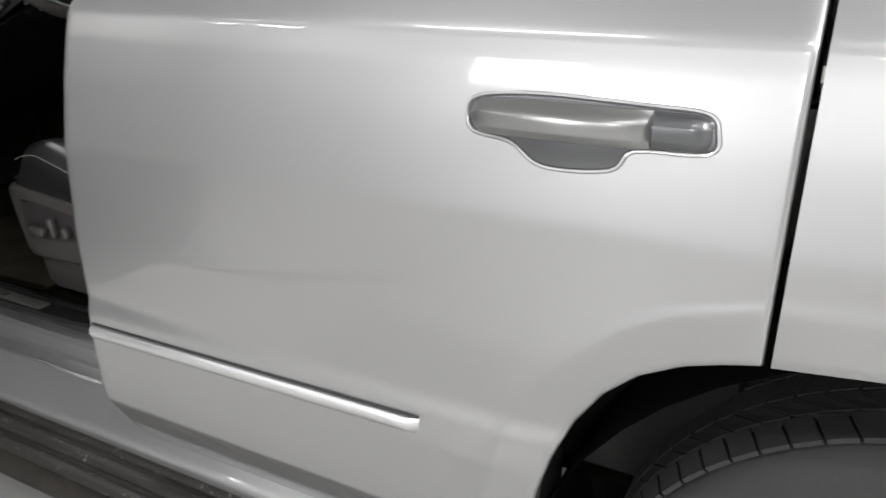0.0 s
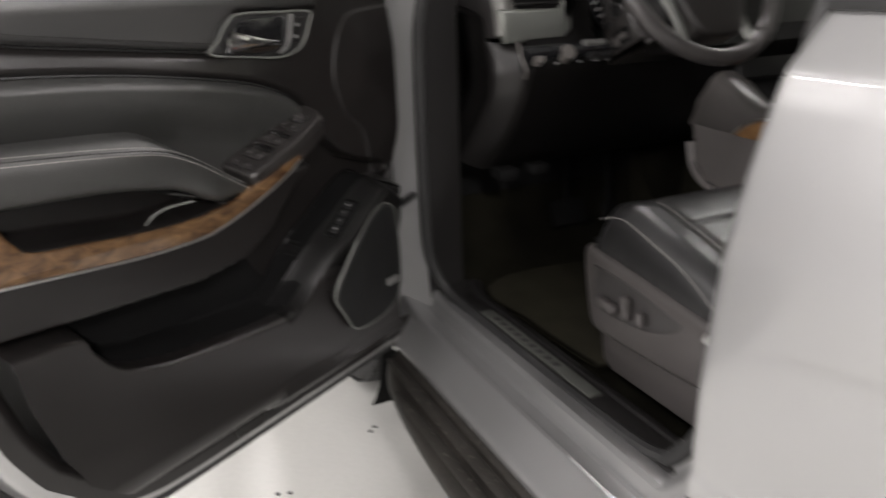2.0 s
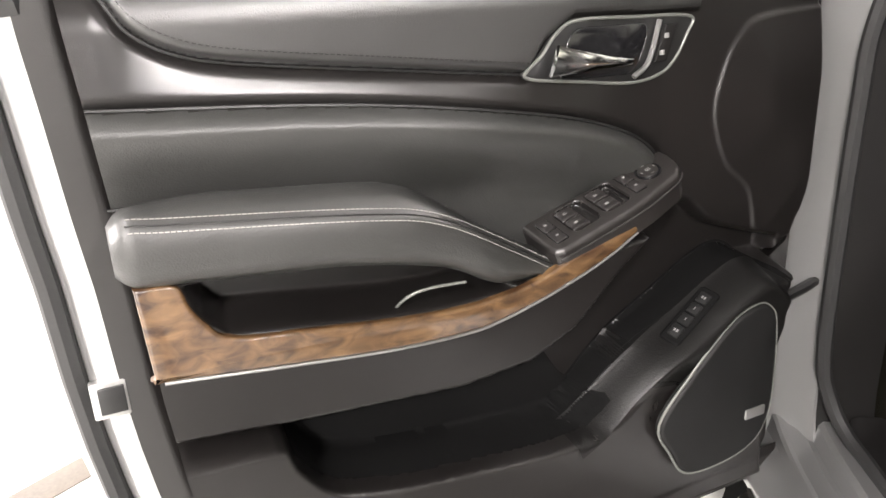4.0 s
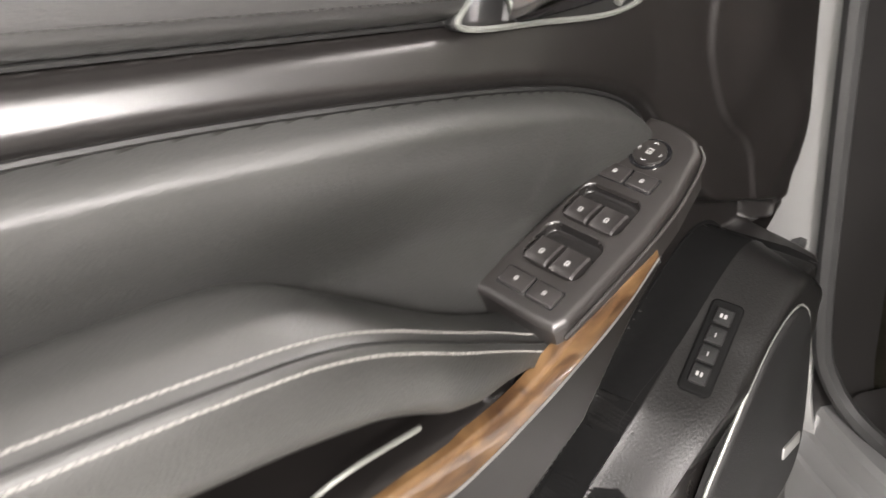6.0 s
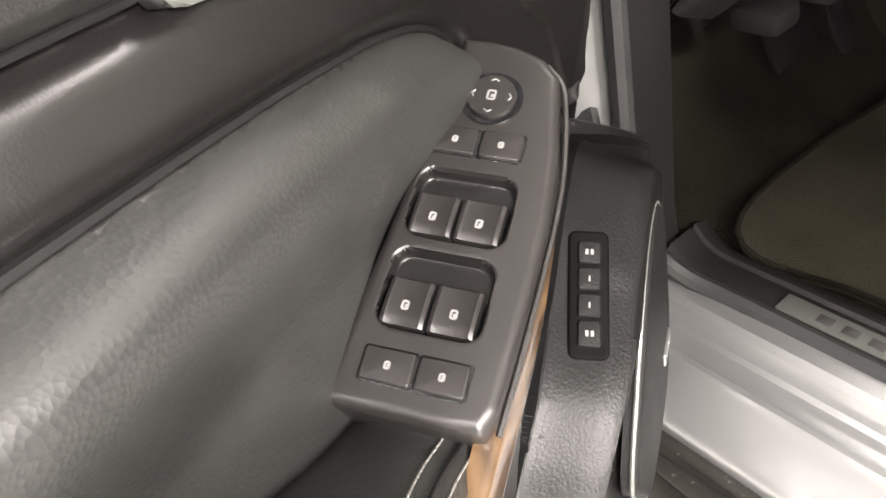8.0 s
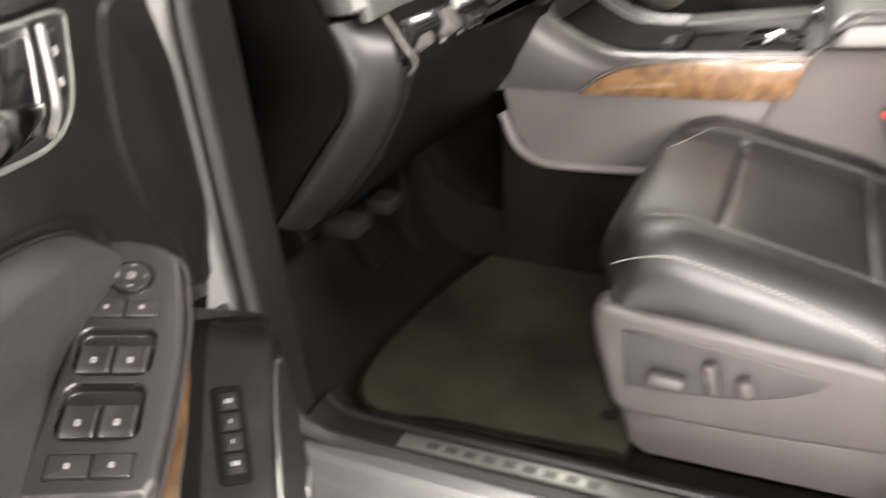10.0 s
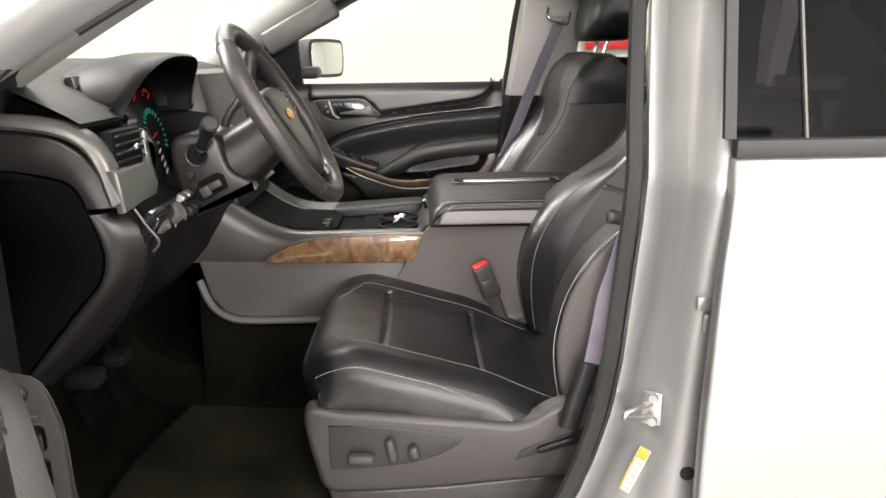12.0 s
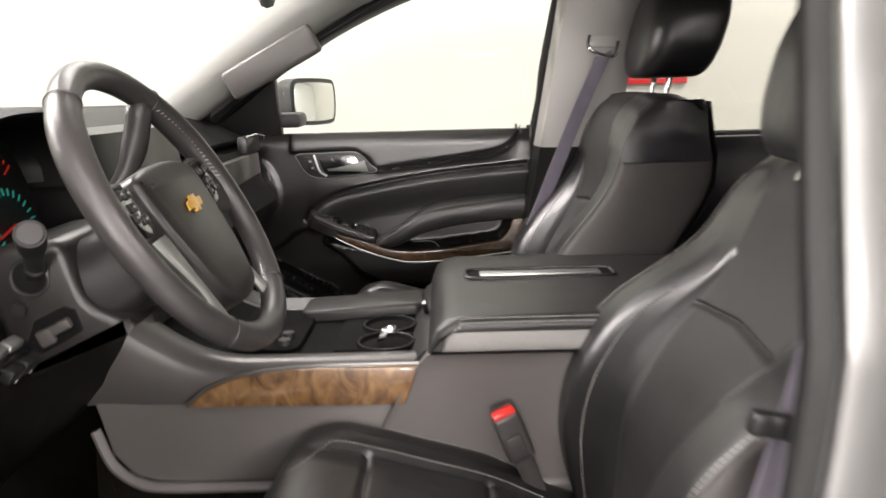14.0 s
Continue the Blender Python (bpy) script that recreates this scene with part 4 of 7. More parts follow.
ARM_FRONT = [(-0.43, 0.948), (-0.4, 0.967), (-0.35, 0.998), (-0.286, 1.036), (-0.241, 1.054), (-0.18, 1.064), (-0.119, 1.072), (0.032, 1.089), (0.053, 1.094)]
ARM_BACK = [(-0.43, 0.962), (-0.386, 0.982), (-0.34, 1.01), (-0.295, 1.042), (-0.235, 1.081), (-0.18, 1.088), (-0.029, 1.1), (0.053, 1.095)]
ARM_BOTTOM = [(-0.43, 0.94), (-0.408, 0.938), (-0.385, 0.938), (-0.334, 0.951), (-0.286, 0.983), (-0.218, 1.0), (-0.155, 1.011), (0.044, 1.029), (0.06, 1.03)]
SW_O = Vector((-0.572, 0.154, 1.046))
SW_A, SW_B, SW_N = Vector((0.9306, -0.04, -0.3638)), Vector((-0.0313, 0.9817, -0.1878)), Vector((0.3647, 0.1862, 0.9123))
MEM_A = Vector((0.844, 0.11, -0.526)).normalized()
MEM_B = Vector((-0.35, 0.92, -0.15))
MEM_B = (MEM_B - MEM_A * MEM_B.dot(MEM_A)).normalized()
MEM_N = MEM_B.cross(MEM_A).normalized() * (1 if MEM_B.cross(MEM_A).z > 0 else -1)
MEM_O = Vector((-0.6465, 0.1705, 0.8325)) - MEM_N * -0.004


def frame_to(o, a, b, n):
    return lambda p, q, h: o + a * p + b * q + n * h


def icon(bm, to, p, q, s, h):
    """A small printed mark: bars of a symbol's size."""
    w = s * 0.42
    for dp, dq, lp, lq in ((-s * 0.3, 0, 0.0011, w), (s * 0.3, 0, 0.0011, w), (0, -w * 0.5, s * 0.6, 0.0011), (0, w * 0.5, s * 0.6, 0.0011), (s * 0.05, 0.2 * w, 0.0018, w * 0.5)):
        quad = [to(p + dp + x * lp / 2, q + dq + y * lq / 2, h) for x, y in ((-1, -1), (1, -1), (1, 1), (-1, 1))]
        bm.faces.new([bm.verts.new(c) for c in quad])


def front_door(fine, swing, label):
    t = thing("front_door", label, "vehicle door", HINGE if not MIRRORED[0] else (HINGE[0], 2 * CENTRE - HINGE[1], HINGE[2]), "front doors")
    nz, nx = (300, 340) if fine else (130, 150)
    zs = np.linspace(0.5, 1.29, nz)
    px = np.array([np.linspace(lerp_table(z, TRIM_FRONT), lerp_table(z, TRIM_EDGE), nx) for z in zs])
    pz = np.repeat(zs[:, None], nx, 1)
    v = trim_depth(px, pz)
    cx, cz = (px[:-1, :-1] + px[1:, 1:]) / 2, (pz[:-1, :-1] + pz[1:, 1:]) / 2
    in_insert, in_upper = sdf(cx, cz, INSERT) < -0.002, sdf(cx, cz, UPPER_PAD) < -0.002
    to_pod = sdf(cx, cz, POD)
    pod_rim = (to_pod < 0.005) & (cx < -0.455) & (cx > -0.79) & (to_pod > np.where(cx > -0.55, -0.017, -0.001))
    kinds = np.where(in_insert, 1, np.where(in_upper, 2, np.where((sdf(cx, cz, POD_FACE) < -0.02) | pod_rim, -1, 0)))
    for kind, name, mat, text in ((0, "door_trim", DOOR_PLASTIC, "dark charcoal moulded trim panel"), (1, "padded_insert", LEATHER_DOOR, "soft charcoal leather insert"), (2, "upper_pad", DOOR_VINYL, "black grained upper pad")):
        bm = B()
        made = {}

        def vert(i, j):
            if (i, j) not in made:
                made[i, j] = bm.verts.new((px[i, j], v[i, j], pz[i, j]))
            return made[i, j]
        for i, j in zip(*np.nonzero(kinds == kind)):
            bm.faces.new((vert(i, j), vert(i, j + 1), vert(i + 1, j + 1), vert(i + 1, j)))
        ob = part(name, bm, mat, t, text, angle=70)
        if kind == 0:
            trim = ob
        elif kind == 2:
            upper = ob
    # black sheet for the shade in the pocket between the two mouldings
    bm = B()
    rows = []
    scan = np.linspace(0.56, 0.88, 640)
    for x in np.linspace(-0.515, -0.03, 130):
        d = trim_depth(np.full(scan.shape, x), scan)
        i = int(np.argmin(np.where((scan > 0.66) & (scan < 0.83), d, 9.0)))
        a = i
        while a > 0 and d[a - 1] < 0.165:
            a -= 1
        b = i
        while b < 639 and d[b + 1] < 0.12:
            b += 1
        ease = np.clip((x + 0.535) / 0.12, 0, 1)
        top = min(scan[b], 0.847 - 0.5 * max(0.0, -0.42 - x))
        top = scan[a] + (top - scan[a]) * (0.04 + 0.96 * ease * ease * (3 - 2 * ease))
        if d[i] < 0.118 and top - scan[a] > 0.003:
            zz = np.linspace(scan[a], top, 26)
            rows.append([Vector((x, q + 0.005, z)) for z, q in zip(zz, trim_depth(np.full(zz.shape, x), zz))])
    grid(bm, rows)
    part("pocket_shade", bm, WELL, trim, "black sheet put in for the shade of the door pocket", angle=70)
    # black beads for the shadow in the sewn grooves between the pads
    for line, lift in ((SEAM_MID, 0.0012), (SEAM_TOP, 0.0012)):
        bm = B()
        a = np.array(line)
        depth = trim_depth(a[:, 0], a[:, 1])
        tube(bm, [Vector((x, d + lift, z)) for (x, z), d in zip(line, depth)], 0.0022, 6)
        part("seam_shadow_bead", bm, BLACK, trim)
    # black face of the speaker pod
    bm = B()
    mid = np.array((-0.70, 0.74))
    rings = []
    outlines = [np.array(inset(POD_FACE, r)) for r in (0.0, 0.0015, 0.003, 0.0045, 0.0056, 0.0066, 0.008, 0.01, 0.0135, 0.017, 0.0205, 0.024, 0.0275, 0.031, 0.036)]
    outlines += [mid + (outlines[-1] - mid) * f for f in np.linspace(0.95, 0.02, 16)]
    for k, q in enumerate(outlines):
        d = trim_depth(q[:, 0], q[:, 1]) + (0.0002 if k == 0 else 0.0022)
        rings.append([Vector((x, y, z)) for (x, z), y in zip(q, d)])
    base = B()
    grid(base, rings[:5], close_u=True)
    rim, tail = [], []
    for k in range(1, 149):
        (ax, az), (x, z), (bx, bz) = POD[k - 1], POD[k], POD[k + 1]
        ln = math.hypot(bx - ax, bz - az)
        nx, nz = (bz - az) / ln, -(bx - ax) / ln
        nx, nz = (nx, nz) if nz > 0 else (-nx, -nz)
        for rows, offs in ((rim, (-0.0095, -0.006, -0.004, -0.0025, -0.001, 0.0)), (tail, (0.0, 0.0015, 0.003, 0.008, 0.014, 0.02, 0.024))):
            if -0.81 < x < -0.44 and (rows is rim or x > -0.62):
                q = np.array([(x - nx * d, z - nz * d) for d in offs])
                rows.append([Vector((a, y + (0.0015 if rows is rim else 0.0032), b)) for (a, b), y in zip(q, trim_depth(q[:, 0], q[:, 1]))])
    grid(base, rim)
    grid(bm, tail)
    # Pod flank split off in dull black, its shade put into the colour.
    part("pod_flank_shade", base, WELL, trim, "speaker pod flank, dull black for its shade", angle=70)
    grid(bm, rings[4:], close_u=True)
    part("speaker_pod", bm, POD_BLACK, trim, "black grained speaker pod", angle=70)
    # stitched line on the upper pad
    bm = B()
    ln = [(x - 0.004, z + 0.0135) for x, z in SEAM_TOP[4:]]
    pts = spline([(x, 0, z) for x, z in ln], 90)
    stitches(bm, [Vector((p.x, float(trim_depth(np.array([p.x]), np.array([p.z]))[0]) + 0.0008, p.z)) for p in pts], 0.004, 0.002, 0.0008)
    part("stitching", bm, VINYL, upper)
    # armrest with twin stitching
    table = lambda tb, x: float(np.interp(x, [p[0] for p in tb], [p[1] for p in tb]))
    smooth_table = lambda tb, x: sum(table(tb, x + d) for d in (-0.02, -0.01, 0, 0.01, 0.02)) / 5
    bm = B()
    rows, s1, s2 = [], [], []
    for x in list(np.linspace(-0.425, 0.04, 70)) + [0.047, 0.052, 0.055]:
        zf, zb, zo = smooth_table(ARM_FRONT, x), smooth_table(ARM_BACK, x), smooth_table(ARM_BOTTOM, x)
        e = max(0.0, (x - 0.035) / 0.02)
        sh = 0.016 * e * e
        zf, zb, zo = zf - sh, zb - sh, zo + sh * 0.6
        f = max(0.0, min(1.0, (-0.3 - x) / 0.12))
        o = 0.196 - 0.012 * e * e - 0.022 * f * f * (3 - 2 * f)
        rows.append([Vector((x, y, z)) for y, z in ((0.075, zb - 0.02), (0.12, zb - 0.004), (o - 0.046, zb + 0.001), (o - 0.024, (zf * 2 + zb) / 3 + 0.005), (o - 0.012, zf + 0.005), (o - 0.009, zf + 0.0015), (o - 0.005, zf + 0.001), (o - 0.002, zf - 0.005), (o, zf - 0.016), (o - 0.002, (zf * 0.4 + zo * 0.6)), (o - 0.01, zo + 0.008), (o - 0.02, zo), (0.12, zo + 0.004))])
        if x < 0.045:
            s1.append(Vector((x, o - 0.0135, zf + 0.0062)))
            s2.append(Vector((x, o - 0.0015, zf - 0.0035)))
    loft(bm, rows)
    arm = part("armrest", bm, LEATHER_DOOR, t, "charcoal leather armrest with pale stitching", angle=60)
    bm = B()
    stitches(bm, s1, 0.004, 0.0011, 0.0006), stitches(bm, s2, 0.004, 0.0011, 0.0006)
    part("stitching", bm, THREAD, arm, "pale double stitching")
    bm = B()
    tube(bm, [(a + b) / 2 + Vector((0, 0.0012, 0.0006)) for a, b in zip(s1, s2)], 0.0009, 6)
    part("welt", bm, BLACK, arm, "dark sewn groove")
    # Thin black rod for the shade in the crease behind the armrest.
    bm = B()
    back = [(x, smooth_table(ARM_BACK, x) - 0.006) for x in np.linspace(-0.25, 0.05, 40)]
    deep = trim_depth(np.array([p[0] for p in back]), np.array([p[1] for p in back]))
    tube(bm, [Vector((x, d + 0.002, z)) for (x, z), d in zip(back, deep)], 0.0016, 6)
    part("back_crease_shade", bm, BLACK, arm)
    # wood band and its bright edge
    up = [(0.043, 1.028), (0.006, 1.024), (-0.004, 1.0), (-0.016, 0.98), (-0.04, 0.959), (-0.12, 0.948), (-0.209, 0.937), (-0.286, 0.932), (-0.34, 0.935), (-0.388, 0.945), (-0.452, 0.971), (-0.528, 0.994)]
    lo = [(-0.533, 0.984), (-0.48, 0.955), (-0.43, 0.934), (-0.397, 0.922), (-0.35, 0.908), (-0.302, 0.9), (-0.206, 0.903), (-0.1, 0.914), (0.03, 0.929), (0.038, 0.935)]
    o = [tuple(p) for p in spline([(a, 0, b) for a, b in up], 50)] + [tuple(p) for p in spline([(a, 0, b) for a, b in lo], 44)]
    o = [(p[0], p[2]) for p in o]
    to = lambda a, b, h: Vector((a, 0.166 + h + 0.012 * max(0, min(1, (-0.3 - a) / 0.2)), b))
    bm = B()
    pad(bm, o, to, 0.012, 0.004, back=False)
    wd = part("wood_trim", bm, WOOD, t, "glossy brown burl wood band", angle=50)
    bm = B()
    tube(bm, [to(p[0], p[2], 0.008) + Vector((0, 0, -0.0025)) for p in spline([(a, 0, b) for a, b in lo[:-1]], 50)], 0.0022, 6)
    part("trim_line", bm, SATIN, wd)
    bm = B()
    rows = []
    for i, p in enumerate(spline([(-0.22, 0.150, 0.936), (-0.232, 0.165, 0.955), (-0.255, 0.172, 0.963), (-0.3, 0.174, 0.962)], 16)):
        rows.append(p)
    tube(bm, rows, 0.0018, 8)
    part("grip_edge", bm, SILVER_TRIM, t, "satin edge of the pull grip")
    # window switch panel
    to = frame_to(SW_O, SW_A, SW_B, SW_N)
    o = [(-0.04, -0.026), (-0.041, -0.01), (-0.038, 0.008), (-0.032, 0.022), (-0.02, 0.032), (0.028, 0.041), (0.066, 0.044), (0.12, 0.043), (0.16, 0.041), (0.171, 0.036), (0.173, 0.02), (0.173, -0.036), (0.168, -0.039), (0.138, -0.037), (0.055, -0.031), (-0.004, -0.028)]
    bm = B()
    wells = [rounded(a0, -0.0255, a1, 0.0255, 0.009, 6) for a0, a1 in ((0.0455, 0.085), (0.0915, 0.133))]
    oo = np.array(o)
    ps = np.linspace(-0.0408, 0.1728, 200)
    pq, qq = [], []
    for p in ps:
        hit = []
        for (x0, y0), (x1, y1) in zip(o, o[1:] + o[:1]):
            if (x0 - p) * (x1 - p) <= 0 and x0 != x1:
                hit.append(y0 + (y1 - y0) * (p - x0) / (x1 - x0))
        lo_q, hi_q = min(hit), max(hit)
        ease = 0.5 - 0.5 * np.cos(np.linspace(0, math.pi, 96))
        qs = lo_q + (hi_q - lo_q) * (0.3 * ease + 0.7 * np.linspace(0, 1, 96))
        pq.append(np.full(96, p)), qq.append(qs)
    pq, qq = np.array(pq), np.array(qq)
    border = np.clip(1 - (-sdf(pq, qq, o)) / 0.006, 0, 1)
    high = -0.006 * (1 - np.sqrt(np.maximum(0, 1 - border ** 2)))
    sunk = np.zeros(pq.shape)
    for w in wells:
        sunk = np.maximum(sunk, step(sdf(pq, qq, w) + 0.0008, 0.0028))
    high -= 0.0075 * sunk
    rows = [[to(pq[i, j], qq[i, j], high[i, j]) for j in range(96)] for i in range(200)]
    skirt = lambda r: [r[0] - SW_N * 0.034 + SW_B * 0.001] + r + [r[-1] - SW_N * 0.034]
    made_panel, made_well = bm, B()
    for b, want in ((made_panel, False), (made_well, True)):
        vs = {}

        def at(i, j):
            if (i, j) not in vs:
                vs[i, j] = b.verts.new(rows[i][j])
            return vs[i, j]
        for i in range(199):
            for j in range(95):
                if (sunk[i:i + 2, j:j + 2].min() > 0.02) == want:
                    b.faces.new((at(i, j), at(i, j + 1), at(i + 1, j + 1), at(i + 1, j)))
    sides = [skirt(r) for r in rows]
    for k in (0, -1):
        grid(made_panel, [[r[k], r[k + 1 if k == 0 else k - 1]] for r in sides])
    for r in (rows[0], rows[-1]):
        grid(made_panel, [[p, p - SW_N * 0.034] for p in r])
    panel = part("switch_panel", made_panel, BROWN_METAL, t, "dark metallic window switch panel", angle=50)
    part("switch_well", made_well, SWITCH_WELL, panel, "scooped black switch recesses", angle=50)
    bm = B()
    tube(bm, [to(w.x, w.y - 0.0025, -0.011) for w in spline([(-0.034, 0.025, 0), (-0.018, 0.037, 0), (0.028, 0.046, 0), (0.066, 0.048, 0), (0.12, 0.047, 0), (0.168, 0.045, 0)], 30)], 0.0017, 6)
    part("panel_edge", bm, BROWN_METAL, panel)
    bm = B()
    rod(bm, to(0, 0, -0.004), to(0, 0, 0.0012), 0.0165, 0.0165, 40)
    part("knob_ring", bm, GLOSS, panel)
    bm = B()
    rod(bm, to(0, 0, -0.002), to(0, 0, 0.0035), 0.0138, 0.0128, 40)
    knob = part("mirror_knob", bm, BROWN_METAL, panel, "round mirror adjuster")
    marks = B()
    icon(marks, to, 0, 0, 0.009, 0.0038)
    for a in (0, 90, 180, 270):
        c, s = math.cos(radians(a)), math.sin(radians(a))
        for e in (-1, 1):
            p0, p1 = (0.0105, 0), (0.0092, 0.002 * e)
            tube(marks, [to(c * p0[0] - s * p0[1], s * p0[0] + c * p0[1], 0.0037), to(c * p1[0] - s * p1[1], s * p1[0] + c * p1[1], 0.0037)], 0.0004, 4)
    keys = [(0.021, -0.0235, 0.0365, -0.001, 0), (0.021, 0.001, 0.0365, 0.0225, 0), (0.1435, -0.0235, 0.159, 0.0005, 0), (0.1435, 0.0025, 0.159, 0.0255, 0)]
    for a0, b0, a1, b1, h in keys:
        bm = B()
        pad(bm, rounded(a0 - 0.0012, b0 - 0.0012, a1 + 0.0012, b1 + 0.0012, 0.0022), lambda p, q, k: to(p, q, k - 0.0005), 0.0007, 0.0002)
        part("button_gap", bm, GLOSS, panel)
        bm = B()
        pad(bm, rounded(a0, b0, a1, b1, 0.0018), to, 0.0022, 0.001)
        part("button", bm, SWITCH, panel)
        icon(marks, to, (a0 + a1) / 2, (b0 + b1) / 2, 0.0048, 0.0024)
    for a0, a1 in ((0.046, 0.0845), (0.092, 0.1325)):
        for b0, b1 in ((-0.0225, -0.001), (0.0005, 0.0225)):
            bm = B()
            rows = []
            m0 = a0 + (a1 - a0) * 0.4
            for u in np.linspace(0, 1, 10):
                p = m0 + (a1 - 0.0012 - m0) * u
                hgt = 0.0004 + 0.0018 * math.sin(u * math.pi * 0.6) - 0.0012 * max(0.0, (u - 0.85) / 0.15)
                rows.append([to(p, b0, -0.007), to(p, b0 + 0.0003, hgt - 0.001), to(p, b0 + 0.0022, hgt), to(p, b0 + 0.004, hgt - 0.0008), to(p, b1 - 0.004, hgt - 0.0008), to(p, b1 - 0.0022, hgt), to(p, b1 - 0.0003, hgt - 0.001), to(p, b1, -0.007)])
            loft(bm, rows)
            part("window_switch", bm, SWITCH, panel, "rocker window switch")
            icon(marks, to, m0 + (a1 - m0) * 0.55, (b0 + b1) / 2, 0.0062, 0.0017)
    part("symbols", marks, PRINT, panel, "small white switch symbols", smooth=False)
    # seat memory buttons on the speaker pod
    to = frame_to(MEM_O, MEM_A, MEM_B, MEM_N)
    bm = B()
    pad(bm, rounded(-0.05, -0.0155, 0.05, 0.0155, 0.006), lambda p, q, h: to(p, q, h - 0.02), 0.023, 0.003)
    mem = part("memory_panel", bm, WELL, t, "black seat memory button strip")
    marks = B()
    for k, (c, ln) in enumerate(((-0.032, 0.019), (-0.011, 0.019), (0.0095, 0.019), (0.031, 0.021))):
        bm = B()
        pad(bm, rounded(c - ln / 2 + 0.0008, -0.0085, c + ln / 2 - 0.0008, 0.0085, 0.002), to, 0.0052, 0.0012)
        part("memory_button", bm, GRILLE, mem)
        for e in ((-0.002, 0.002) if k in (0, 3) else (0,)):
            quad = [to(c + x * 0.0022, e + y * (0.0012 if k in (0, 3) else 0.0007), 0.0055) for x, y in ((-1, -1), (1, -1), (1, 1), (-1, 1))]
            marks.faces.new([marks.verts.new(p) for p in quad])
    part("symbols", marks, PRINT, mem, smooth=False)
    # speaker grille
    o = [tuple(p)[:2] for p in spline([(-0.57, 0.705), (-0.592, 0.655), (-0.624, 0.612), (-0.69, 0.606), (-0.745, 0.620), (-0.772, 0.655), (-0.778, 0.72), (-0.77, 0.81), (-0.755, 0.838), (-0.728, 0.846), (-0.683, 0.827), (-0.618, 0.765)], 60, True)]
    bm = B()
    to = lambda a, b, h: Vector((a, 0.199 + h, b))
    pad(bm, o, to, 0.014, 0.006)
    sp = part("speaker_grille", bm, GRILLE, t, "black perforated speaker grille")
    bm = B()
    tube(bm, [to(a, b, 0.009) for a, b in inset(o, -0.002)], 0.0019, 6, closed=True)
    part("grille_ring", bm, SILVER_TRIM, sp, "thin satin ring")
    bm = B()
    pad(bm, rounded(-0.762, 0.668, -0.724, 0.684, 0.002), lambda a, b, h: to(a, b, h + 0.013), 0.003, 0.001)
    part("badge", bm, SATIN, sp, "small plain metal badge")
    # inner handle
    o = [tuple(p)[:2] for p in spline([(-0.402, 1.174), (-0.425, 1.2), (-0.446, 1.224), (-0.475, 1.236), (-0.56, 1.235), (-0.645, 1.231), (-0.640, 1.205), (-0.624, 1.178), (-0.6, 1.161), (-0.555, 1.154), (-0.48, 1.162)], 66, True)]
    to = lambda a, b, h: Vector((a, 0.126 + h, b))
    bm = B()
    pad(bm, o, to, 0.008, 0.004)
    bez = part("handle_bezel", bm, BLACK, t, "black handle recess with a bright rim")
    bm = B()
    tube(bm, [to(a, b, 0.0085) for a, b in inset(o, 0.002)], 0.0021, 6, closed=True)
    part("bezel_rim", bm, SILVER_TRIM, bez)
    bm = B()
    pad(bm, [(a, b) for a, b in rounded(-0.572, 1.166, -0.455, 1.226, 0.016)], lambda a, b, h: to(a - (b - 1.196) * 0.35, b, h + 0.0055), 0.004, 0.002)
    part("recess", bm, GLOSS, bez)
    bm = B()
    rows = []
    for u in np.linspace(0, 1, 16):
        x = -0.434 - 0.118 * u
        hh = 0.0135 * (1 - u) ** 1.5 + 0.0035
        zc = 1.186 + 0.006 * (1 - u) ** 1.2 - 0.004 * u
        out = 0.012 + 0.013 * math.sin(math.pi * min(1, 0.3 + u * 0.7)) ** 0.8
        rows.append([to(x - b * 0.3, zc + b, out + a * 0.0035) for a, b in ((-1, -hh), (0.6, -hh), (1, -hh * 0.6), (1, hh * 0.6), (0.6, hh), (-1, hh))])
    loft(bm, rows)
    # Mirrored lever takes satin grey: chrome darkened where it catches no glare.
    part("lever", bm, SILVER_TRIM if MIRRORED[0] else CHROME, bez, "chrome release lever in grey, without its glare" if MIRRORED[0] else "chrome release lever")
    bm = B()
    tube(bm, spline([to(-0.556, 1.163, 0.012), to(-0.577, 1.18, 0.013), to(-0.592, 1.228, 0.012)], 12), 0.0035, 6)
    part("divider", bm, SATIN, bez)
    bm = B()
    pad(bm, [(-0.588, 1.178), (-0.607, 1.178), (-0.622, 1.222), (-0.603, 1.222)], lambda a, b, h: to(a, b, h + 0.006), 0.006, 0.002)
    part("lock_button", bm, PLASTIC, bez)
    bm = B()
    for z in (1.189, 1.209):
        rbox(bm, (-0.598 - (z - 1.19) * 0.3, 0.1388, z), (0.007, 0.001, 0.006), 0.0003)
    part("symbols", bm, PRINT, bez)
    # painted shell round the trim: shut face, flange, outer skin
    edge = [Vector((lerp_table(z, TRIM_EDGE), 0, z)) for z in np.linspace(1.30, 0.56, 40)] + [Vector(p) for p in spline([(-0.085, 0, 0.548), (-0.13, 0, 0.515), (-0.19, 0, 0.494), (-0.28, 0, 0.488), (-0.5, 0, 0.488), (-0.75, 0, 0.488), (-0.95, 0, 0.488)], 40)]
    sec = [(-0.006, 0.10), (0.003, 0.107), (0.012, 0.106), (0.036, 0.103), (0.048, 0.098), (0.053, 0.096), (0.058, 0.088), (0.06, 0.074), (0.064, 0.064), (0.09, 0.05), (0.094, 0.03), (0.1, 0.02), (0.108, 0.014), (0.111, 0.006), (0.109, -0.001), (0.104, -0.004)]
    rows, seal = [], []
